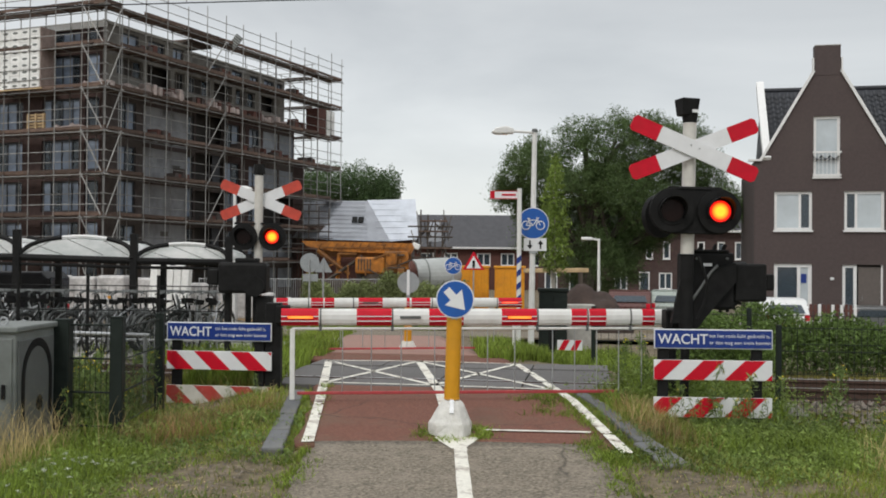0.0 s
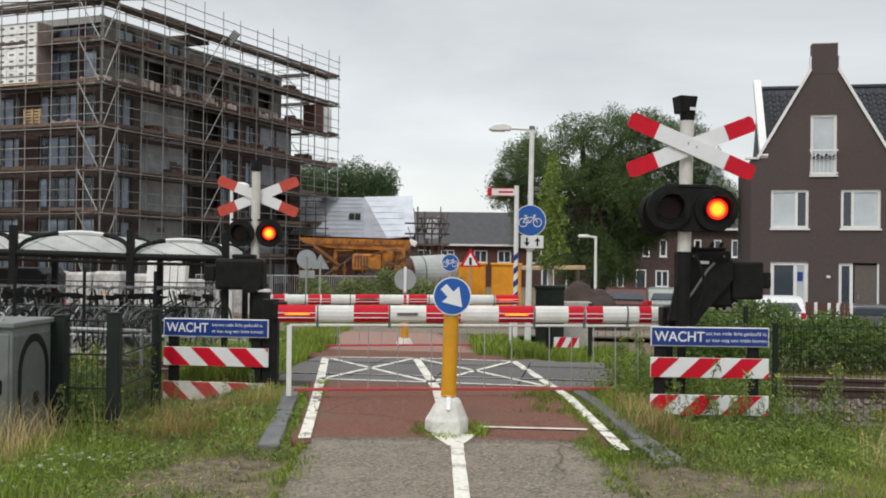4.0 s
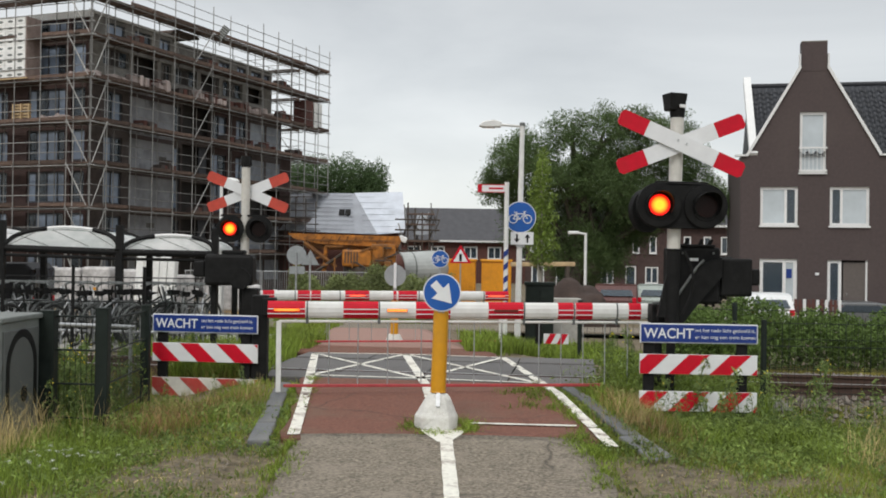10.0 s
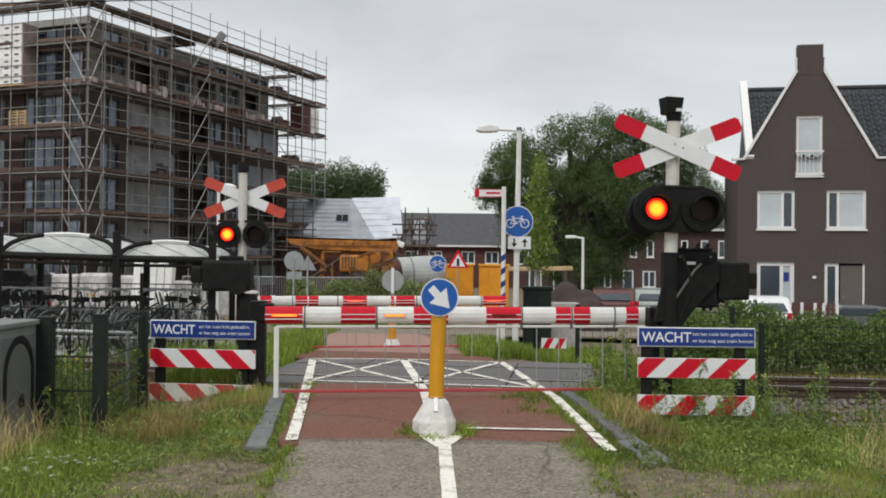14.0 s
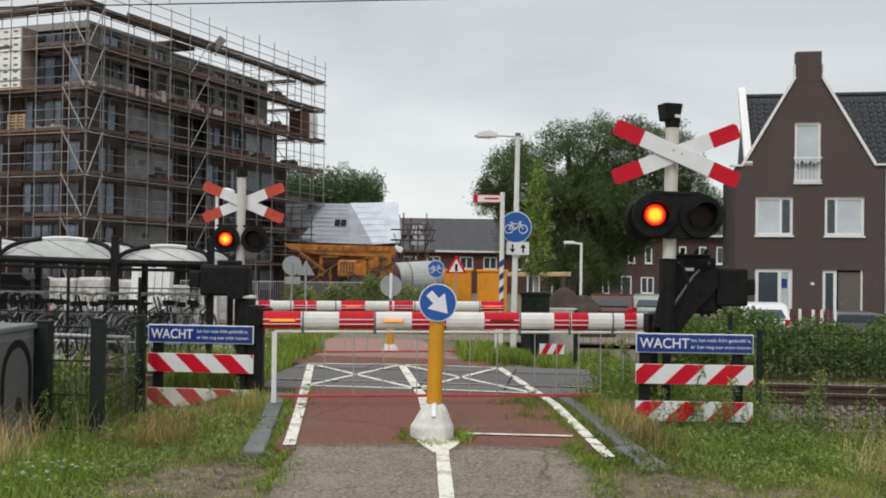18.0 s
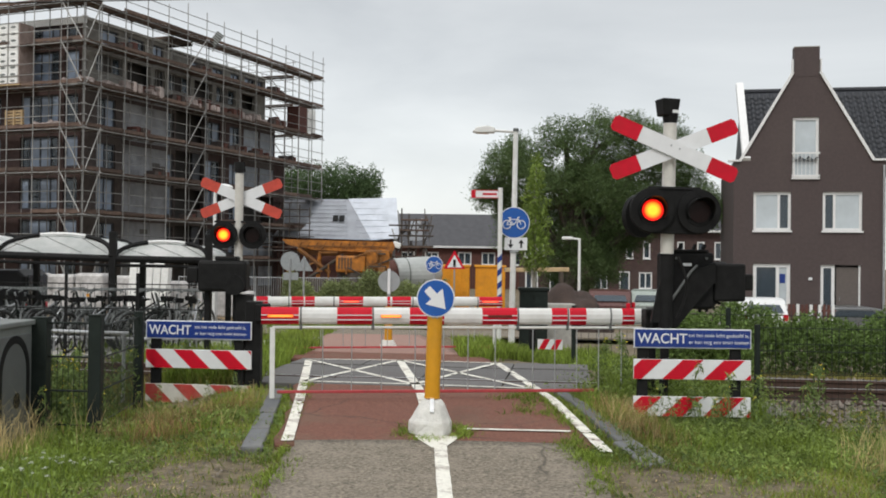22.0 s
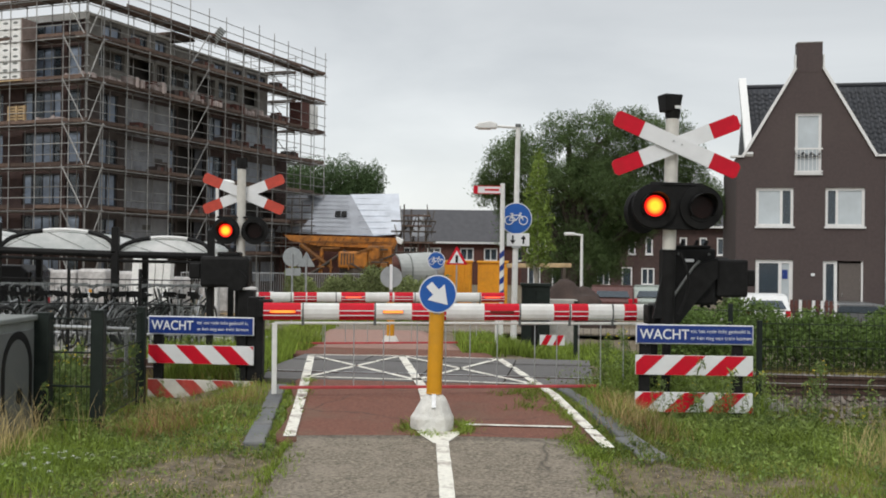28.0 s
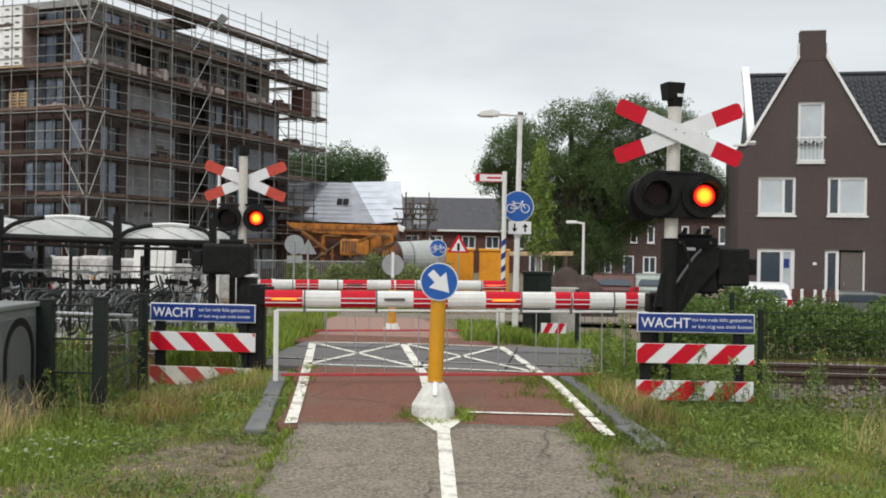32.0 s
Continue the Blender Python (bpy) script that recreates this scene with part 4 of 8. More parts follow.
def build_far_signal():
    g = thing("crossing_signal", pose(-2.92, 16.5, 0.1), "far level crossing signal with red and white cross and two lamps", "railway signal")
    bm = nb()
    rod(bm, (0, 0, 0), (0, 0, 2.9), 0.068, seg=20)
    part("pole", bm, M_POLE, g)
    bm = nb()
    rod(bm, (0, 0, 2.84), (0, 0, 2.92), 0.065, 0.07, seg=16)
    rod(bm, (0, 0, 2.92), (0, 0, 3.07), 0.095, 0.085, seg=8)
    part("warning_bell", bm, M_BLACK, g)
    cross_blades(g, pose(0.02, 0.09, 2.51), 1.0, 22.5, M_RED_BACK)
    bm = nb()
    box(bm, (0, -0.03, 2.13), (0.75, 0.05, 0.03))
    part("lamp_bracket", bm, M_BLACK, g)
    signal_head(g, pose(-0.21, -0.12, 1.92, 0, 0, 0), "L")
    signal_head(g, pose(0.24, -0.12, 1.92, 0, 0, 0), "R")
    m = thing("barrier_machine", pose(-3.25, 16.2, 0.05), "black barrier drive at the far side of the track", "barrier machine")
    bm = nb()
    box(bm, (0.17, 0, 1.33), (0.74, 0.4, 0.48), bevel=0.05)
    part("drive_housing", bm, M_BLACK, m)
    part("counterweight", box(nb(), (-0.29, 0, 1.34), (0.17, 0.3, 0.24), bevel=0.02), M_BLACK, m)
    bm = nb()
    box(bm, (0.22, 0, 1.6), (0.34, 0.3, 0.07), bevel=0.02)
    rod(bm, (0.24, 0, 1.62), (0.24, 0, 1.7), 0.06, 0.04, seg=12)
    part("housing_lid", bm, M_BLACK, m)
    part("boom_socket", box(nb(), (0.5, 0.0, 0.8), (0.24, 0.3, 0.5), bevel=0.02), M_BLACK, m)
    part("stand", box(nb(), (-0.08, 0.02, 0.5), (0.09, 0.14, 1.22), bevel=0.015), M_BLACK, m)
    part("stand", box(nb(), (0.36, 0.02, 0.5), (0.1, 0.14, 1.22), bevel=0.015), M_BLACK, m)
    part("gear_guard", rod(nb(), (0.36, -0.21, 1.2), (0.36, -0.24, 1.2), 0.16, seg=20), M_BLACK, m)


def wait_sign(at, skew, label, worn):
    """A blue wait sign over two red and white striped boards on dark posts; origin at ground, left end."""
    g = thing("warning_board", at, label, "sign", group="warning boards by the crossing")
    for x in (0.1, 1.05):
        bm = nb()
        box(bm, (x, 0.04, 0.33), (0.11, 0.06, 1.2), bevel=0.008)
        part("post", bm, M_BLACK, g)
    b = part("sign_panel", box(nb(), (0.6, -0.01, 0.853), (1.2, 0.02, 0.201), bevel=0.006), M_SIGN_WHITE, g, "blue sign with white lettering")
    part("sign_field", box(nb(), (0.6, -0.022, 0.853), (1.178, 0.004, 0.179)), M_BLUE_DARK, b)
    lettering("lettering", "WACHT", 0.145, pose(0.04, -0.0255, 0.848, 90), b, M_SIGN_WHITE, 0.48)
    lettering("lettering", "tot het rode licht gedoofd is,", 0.052, pose(0.56, -0.0255, 0.887, 90), b, M_SIGN_WHITE, 0.58)
    lettering("lettering", "er kan nog een trein komen", 0.052, pose(0.56, -0.0255, 0.818, 90), b, M_SIGN_WHITE, 0.58)
    for z, dirn in ((0.535, 1), (0.155, 1)):
        low = worn and z < 0.3
        p = part("striped_board", box(nb(), (0.6, -0.005, z), (1.2, 0.02, 0.205), bevel=0.005), M_WHITE_DIRTY if low else M_SIGN_WHITE, g, "red and white diagonally striped board")
        h, w, sl = 0.1, 0.21, 0.21 * skew
        for k in range(-1, 6):
            x0 = -0.02 + k * 0.42 + (0 if skew > 0 else 0.02)
            lo, hi = x0, x0 + w
            poly = [(lo - sl / 2, z - h), (hi - sl / 2, z - h), (hi + sl / 2, z + h), (lo + sl / 2, z + h)]
            # clip to the board's ends
            def clip(pts, lim, keep_more):
                out = []
                for i in range(len(pts)):
                    a, c = pts[i], pts[(i + 1) % len(pts)]
                    ia = (a[0] >= lim) if keep_more else (a[0] <= lim)
                    ic = (c[0] >= lim) if keep_more else (c[0] <= lim)
                    if ia:
                        out.append(a)
                    if ia != ic:
                        t = (lim - a[0]) / (c[0] - a[0])
                        out.append((lim, a[1] + t * (c[1] - a[1])))
                return out
            poly = clip(clip(poly, 0.004, True), 1.196, False) if poly else poly
            if len(poly) >= 3 and max(q[0] for q in poly) - min(q[0] for q in poly) > 0.02:
                part("stripe", prism(nb(), poly, -0.019, -0.0155), M_RED_FADED if low else M_SIGN_RED, p)
    return g


def arrow_disc(parent, at):
    d = part("sign_disc", prism(nb(), circle(0.165, 40), 0, 0.012), M_SIGN_WHITE, parent, "round blue sign with white arrow", at=at)
    part("sign_field", prism(nb(), circle(0.155, 40), -0.004, 0.0), M_BLUE, d)
    a = [(-0.034, 0.112), (0.034, 0.112), (0.034, 0.022), (0.1, 0.022), (0.0, -0.128), (-0.1, 0.022), (-0.034, 0.022)]
    c, s = math.cos(radians(44)), math.sin(radians(44))
    part("arrow", prism(nb(), [(x * c - z * s, x * s + z * c) for x, z in a], -0.008, -0.004), M_SIGN_WHITE, d)
    return d


def build_bollards():
    g = thing("traffic_bollard", pose(0.08, 9.1, path_z(0.08, 9.1), 0, 1.4), "yellow bollard with blue arrow sign on whitewashed concrete base", "bollard")
    bm = nb()
    levels = ((0.0, 0.2, 0.2), (0.1, 0.195, 0.19), (0.13, 0.175, 0.17), (0.26, 0.11, 0.12), (0.29, 0.08, 0.1))
    rows = []
    for z, rx, ry in levels:
        row = []
        for i in range(10):
            a = 2 * math.pi * (i + 0.35) / 10
            k = 1 + 0.12 * noise.noise((math.cos(a) * 1.5, math.sin(a) * 1.5, z * 6))
            row.append(bm.verts.new((rx * k * math.cos(a), ry * k * math.sin(a), z)))
        rows.append(row)
    for p, q in zip(rows, rows[1:]):
        for i in range(10):
            bm.faces.new((p[i], p[(i + 1) % 10], q[(i + 1) % 10], q[i]))
    bm.faces.new(rows[-1])
    bmesh.ops.bevel(bm, geom=bm.edges[:], offset=0.008, segments=1, affect="EDGES", profile=0.5)
    part("base", bm, M_BASE_WHITE, g, "lumpy whitewashed concrete base")
    bm = nb()
    rod(bm, (0, 0, 0.2), (0, 0, 0.34), 0.022, seg=12)
    box(bm, (0, 0, 0.29), (0.09, 0.09, 0.012))
    box(bm, (0.0, -0.125, 0.25), (0.035, 0.012, 0.12), Matrix.Rotation(radians(-28), 4, "X"))
    part("stem", bm, M_STEEL, g)
    bm = nb()
    rod(bm, (0, 0, 0.3), (0, 0, 1.0), 0.066, seg=24)
    ring(bm, (0, 0, 0.305), 0.062, 0.008, 24, "Z")
    part("tube", bm, M_YELLOW, g)
    part("tube_cap", rod(nb(), (0, 0, 1.0), (0, 0, 1.03), 0.066, 0.05, seg=20), M_YELLOW, g)
    arrow_disc(g, pose(0.0, -0.08, 1.17))
    bm = nb()
    box(bm, (0, -0.03, 1.1), (0.05, 0.07, 0.22), bevel=0.005)
    part("sign_bracket", bm, M_SIGN_BACK, g)
    # its twin beyond the track, seen from behind
    f = thing("traffic_bollard", pose(-0.6, 18.2, path_z(-0.6, 18.2)), "yellow bollard beyond the track, its sign seen from behind", "bollard")
    part("base", rod(nb(), (0, 0, -0.03), (0, 0, 0.13), 0.18, 0.1, seg=14), M_BASE_WHITE, f)
    part("tube", rod(nb(), (0, 0, 0.12), (0, 0, 0.82), 0.066, seg=20), M_YELLOW, f)
    part("stem", rod(nb(), (0, 0, 0.8), (0, 0, 1.3), 0.03, seg=12), M_SIGN_BACK, f)
    part("mounting_strip", box(nb(), (0, -0.02, 1.15), (0.05, 0.03, 0.44)), M_SIGN_WHITE, f, "pale strip on the back of the sign")
    part("sign_disc", prism(nb(), circle(0.19, 32), 0, 0.012), M_SIGN_BACK, f, "bare grey back of the round sign", at=pose(0, 0, 1.15))


# ---------------------------------------------------------------- walls with openings
def wall_mesh(bm, width, height, holes, depth=0.2, z0=0.0, outline=None):
    """A wall in the xz plane facing -y, cut by holes (x0, x1, z0, z1) with reveals of that depth. outline: width limits by height."""
    xs = sorted({0.0, width, *[h[0] for h in holes], *[h[1] for h in holes]})
    zs = sorted({z0, height, *[h[2] for h in holes], *[h[3] for h in holes]})
    for i in range(len(xs) - 1):
        for j in range(len(zs) - 1):
            cx, cz = (xs[i] + xs[i + 1]) / 2, (zs[j] + zs[j + 1]) / 2
            if any(h[0] < cx < h[1] and h[2] < cz < h[3] for h in holes):
                continue
            quad(bm, (xs[i], 0, zs[j]), (xs[i + 1], 0, zs[j]), (xs[i + 1], 0, zs[j + 1]), (xs[i], 0, zs[j + 1]))
    for a, b, c, d in holes:
        quad(bm, (a, 0, c), (a, depth, c), (a, depth, d), (a, 0, d))
        quad(bm, (b, 0, c), (b, 0, d), (b, depth, d), (b, depth, c))
        quad(bm, (a, 0, c), (b, 0, c), (b, depth, c), (a, depth, c))
        quad(bm, (a, 0, d), (a, depth, d), (b, depth, d), (b, 0, d))
    return bm


def window(parent, x0, x1, z0, z1, y=0.1, bars=(), fw=0.07, frame=None, pane=None, name="window", sill=True):
    """A framed window filling a hole; bars: posts as fractions of its width."""
    frame, pane = frame or M_WHITE_FAR, pane or M_GLASS_DARK
    bm = nb()
    box(bm, ((x0 + x1) / 2, y, z0 + fw / 2), (x1 - x0, 0.07, fw))
    box(bm, ((x0 + x1) / 2, y, z1 - fw / 2), (x1 - x0, 0.07, fw))
    box(bm, (x0 + fw / 2, y, (z0 + z1) / 2), (fw, 0.07, z1 - z0 - 2 * fw))
    box(bm, (x1 - fw / 2, y, (z0 + z1) / 2), (fw, 0.07, z1 - z0 - 2 * fw))
    wnd = part(name, bm, frame, parent)
    edges = [x0 + fw] + [x0 + (x1 - x0) * b for b in bars] + [x1 - fw]
    for b in edges[1:-1]:
        part("mullion", box(nb(), (b, y, (z0 + z1) / 2), (fw * 0.9, 0.065, z1 - z0 - 2 * fw)), frame, wnd)
    for i, (a, b) in enumerate(zip(edges, edges[1:])):
        p = pane[i % len(pane)] if isinstance(pane, (list, tuple)) else pane
        part("pane", box(nb(), ((a + b) / 2, y + 0.015, (z0 + z1) / 2), (b - a, 0.012, z1 - z0 - 2 * fw)), p, wnd)
    if sill:
        part("sill", box(nb(), ((x0 + x1) / 2, y - 0.1, z0 - 0.03), (x1 - x0 + 0.08, 0.14, 0.06)), frame, wnd)
    return wnd


# ---------------------------------------------------------------- gabled house
def build_house():
    at = Matrix.Translation((11.62, 39.0, 0)) @ Matrix.Rotation(radians(-13), 4, "Z")
    g = thing("house", at, "dark brick gabled house with white window frames and chimney", "house")
    W, mid = 5.36, 2.58
    holes = [(0.72, 2.06, 2.98, 4.42), (3.18, 4.56, 2.98, 4.42), (2.1, 3.03, 4.95, 7.2), (0.72, 2.06, -0.35, 1.74), (3.12, 4.52, -0.68, 1.72)]
    bm = nb()
    wall_mesh(bm, W, 5.58, [h for h in holes if h[3] < 5] + [(2.1, 3.03, 4.95, 5.58)], z0=-0.8)
    # gable over the shoulders, with the tall window cut out of it
    def half(z):
        return lerp(z, 5.58, 8.86, 2.4, 0.47)
    lev = [5.58, 6.4, 7.2, 8.0, 8.86]
    for a, b in zip(lev, lev[1:]):
        if a < 7.2:
            quad(bm, (mid - half(a), 0, a), (2.1, 0, a), (2.1, 0, b), (mid - half(b), 0, b))
            quad(bm, (3.03, 0, a), (mid + half(a), 0, a), (mid + half(b), 0, b), (3.03, 0, b))
        else:
            quad(bm, (mid - half(a), 0, a), (mid + half(a), 0, a), (mid + half(b), 0, b), (mid - half(b), 0, b))
    for x in (2.1, 3.03):
        quad(bm, (x, 0, 5.58), (x, 0.2, 5.58), (x, 0.2, 7.2), (x, 0, 7.2))
    quad(bm, (2.1, 0, 7.2), (3.03, 0, 7.2), (3.03, 0.2, 7.2), (2.1, 0.2, 7.2))
    # back of the gable and the sides of the house
    quad(bm, (0, 0, -0.8), (0, 9, -0.8), (0, 9, 5.58), (0, 0, 5.58))
    quad(bm, (W, 0, -0.8), (W, 9, -0.8), (W, 9, 5.58), (W, 0, 5.58))
    quad(bm, (0, 9, -0.8), (W, 9, -0.8), (W, 9, 5.58), (0, 9, 5.58))
    part("wall", bm, M_BRICK_DARK, g)
    # dark sheets behind the windows, in place of shaded rooms
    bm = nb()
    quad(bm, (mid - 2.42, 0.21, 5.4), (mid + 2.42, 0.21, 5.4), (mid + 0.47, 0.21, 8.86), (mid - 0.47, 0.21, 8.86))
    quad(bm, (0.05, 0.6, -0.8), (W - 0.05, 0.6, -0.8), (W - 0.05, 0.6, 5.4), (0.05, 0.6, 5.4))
    part("dark_backing", bm, M_ROOM, g)
    bm = nb()
    box(bm, (mid + 0.01, 0.3, 9.26), (0.9, 0.62, 1.1))
    ch = part("chimney", bm, M_BRICK_DARK, g)
    part("chimney_cap", box(nb(), (mid + 0.01, 0.3, 9.825), (0.92, 0.64, 0.03)), M_CONCRETE, ch)
    for sgn in (-1, 1):
        bm = nb()
        a, b = Vector((mid + sgn * 2.37, 0.08, 5.58)), Vector((mid + sgn * 0.48, 0.08, 8.88))
        d = b - a
        box(bm, (a + b) / 2, (0.1, 0.34, d.length), Matrix.Rotation(math.atan2(d.x, d.z), 4, "Y"))
        box(bm, (mid + sgn * 0.5, 0.05, 9.1), (0.05, 0.3, 0.5))
        part("coping", bm, M_WHITE_FAR, g, "white coping along the gable's slope")
        bm = nb()
        box(bm, (mid + sgn * 2.58, 0.08, 5.6), (0.42, 0.34, 0.07))
        part("coping_foot", bm, M_WHITE_FAR, g)
    # main roof along the row, behind the gable
    roof = part("roof", prism(nb(), [(0, 5.6), (3.8, 8.8), (7.6, 5.6)], 0, 16, turn=0), M_TILE, g, at=Matrix.Translation((0.5, 0.1, 0)) @ Matrix.Rotation(radians(90), 4, "Z") @ Matrix.Diagonal((1, -1, 1, 1)), label="black pantile roof with white verge")
    # pantiles: those beside the gable one by one, the rest of the slope as one sheet
    slope = math.atan2(3.2, 3.8)
    run = math.hypot(3.2, 3.8)
    prof = [(-0.15, 0.0), (-0.09, 0.075), (-0.03, 0.065), (0.03, 0.0), (0.09, -0.025), (0.15, 0.0)]
    verts = [(e, y, z + lift) for e, lift in ((0.0, 0.035), (0.4, 0.0)) for y, z in prof]
    tile = raw_mesh("tile", verts, [(k, k + 1, k + 7, k + 6) for k in range(5)], M_TILE, True)
    rest_v, rest_f = [], []
    rows = int(run / 0.36)
    for c in range(52):
        for r in range(rows):
            m = Matrix.Translation((0, 0.16 + 0.3 * c, 5.6)) @ Matrix.Rotation(-slope, 4, "Y") @ Matrix.Translation((0.36 * r - 0.02, 0, 0.02))
            if c < 19:
                part("tile", tile, None, roof, at=m)
            else:
                k = len(rest_v)
                rest_v += [tuple(m @ Vector(v)) for v in verts]
                rest_f += [(k + q, k + q + 1, k + q + 7, k + q + 6) for q in range(5)]
    tagged(part("tiling", raw_mesh("tiling", rest_v, rest_f, M_TILE, True), None, roof), kind="stuff")
    part("ridge_cap", rod(nb(), (3.8, 0, 8.82), (3.8, 16, 8.82), 0.1, seg=10), M_TILE, roof)
    bm = nb()
    for a, b in (((0.3, 0.1, 5.55), (0.3, 3.9, 8.8)),):
        d = Vector(b) - Vector(a)
        box(bm, (Vector(a) + Vector(b)) / 2 + Vector((0.16, 0.1, 0.16)), (0.28, d.length + 0.45, 0.34), Matrix.Rotation(math.atan2(d.z, d.y), 4, "X"))
    part("verge_board", bm, M_WHITE_FAR, g)
    window(g, 0.72, 2.06, 2.98, 4.42, bars=(0.68,), pane=[M_GLASS_PALE, M_GLASS_DARK], fw=0.1)
    window(g, 3.18, 4.56, 2.98, 4.42, bars=(0.3,), pane=[M_GLASS_DARK, M_GLASS_PALE], fw=0.1)
    wd = window(g, 2.1, 3.03, 4.95, 7.2, pane=M_GLASS_PALE, fw=0.1)
    bm = nb()
    box(bm, (2.565, -0.09, 5.86), (1.0, 0.05, 0.06))
    part("rail_bar", box(nb(), (2.565, -0.09, 5.02), (1.0, 0.05, 0.06)), M_WHITE_FAR, wd)
    part("rail_bar", bm, M_WHITE_FAR, wd, "white railing before the tall window")
    bal = mesh_of("baluster", box(nb(), (0, 0, 0), (0.018, 0.018, 0.8)), M_WHITE_FAR)
    for k in range(7):
        part("baluster", bal, None, wd, at=pose(2.135 + k * 0.143, -0.09, 5.44))
    window(g, 0.72, 2.06, -0.35, 1.74, bars=(0.66,), pane=[M_GLASS_DARK, M_GLASS_PALE], fw=0.13)
    window(g, 3.12, 3.62, -0.68, 1.72, pane=M_GLASS_DARK, sill=False, fw=0.11)
    dr = part("door", box(nb(), (4.1, 0.13, 0.5), (0.84, 0.05, 2.3), bevel=0.01), mat("front_door_paint", (0.12, 0.1, 0.09), 0.4, vary=0.1), g)
    part("door_frame", box(nb(), (4.49, 0.1, 0.52), (0.07, 0.1, 2.4)), M_WHITE_FAR, dr)
    part("door_handle", rod(nb(), (3.8, 0.04, 0.4), (3.8, 0.04, 0.55), 0.015), M_CHROME, dr)
    bm = nb()
    box(bm, (2.76, -0.03, 1.2), (0.13, 0.06, 0.1), bevel=0.01)
    part("letter_plate", bm, M_SIGN_WHITE, g)
    for k, z in enumerate((0.1, 0.62, 1.2)):
        part("poster", box(nb(), (1.78, 0.09, z), (0.2, 0.006, 0.34)), M_BLUE_DARK if k != 1 else M_GLASS_PALE, g, "dark blue and pale poster in the side light")
    part("downpipe", rod(nb(), (5.3, -0.06, -0.7), (5.3, -0.06, 5.4), 0.045), M_STEEL, g)


def terrace(at, n, unit, eave, ridge, depth, wall_mat, roof_mat, base, label, win, group=""):
    """A row of alike houses, each with its own wall, roof and windows."""
    first = None
    for i in range(n):
        m = at @ Matrix.Translation((i * unit, 0, 0))
        if first:
            copy_thing(first, m)
            continue
        g = first = thing("terraced_house", m, label, "house", group=group)
        bm = nb()
        wall_mesh(bm, unit, eave, win, 0.15, z0=base)
        quad(bm, (0, 0, base), (0, depth, base), (0, depth, eave), (0, 0, eave))
        quad(bm, (unit, 0, base), (unit, depth, base), (unit, depth, eave), (unit, 0, eave))
        quad(bm, (0, depth, base), (unit, depth, base), (unit, depth, eave), (0, depth, eave))
        part("wall", bm, wall_mat, g)
        bm = nb()
        prism(bm, [(-0.35, eave - 0.05), (depth / 2, ridge), (depth + 0.35, eave - 0.05)], 0, unit)
        bmesh.ops.transform(bm, verts=bm.verts, matrix=Matrix.Rotation(radians(90), 4, "Z") @ Matrix.Diagonal((1, -1, 1, 1)))
        part("roof", bm, roof_mat, g)
        part("gutter", box(nb(), (unit / 2, -0.4, eave + 0.0), (unit, 0.14, 0.16)), M_WHITE_FAR, g, "white gutter board")
        for h in win:
            window(g, *h, y=0.06, bars=(0.5,) if h[1] - h[0] > 0.9 else (), fw=0.1)


# ---------------------------------------------------------------- building under scaffolding
S_E1, S_E2 = Vector((0.396, 0.918, 0)), Vector((-0.918, 0.396, 0))
S_C0 = Vector((-15.64, 48.0, 0))
LIFTS = [1.75, 3.75, 5.75, 7.75, 9.75, 11.75, 13.6]


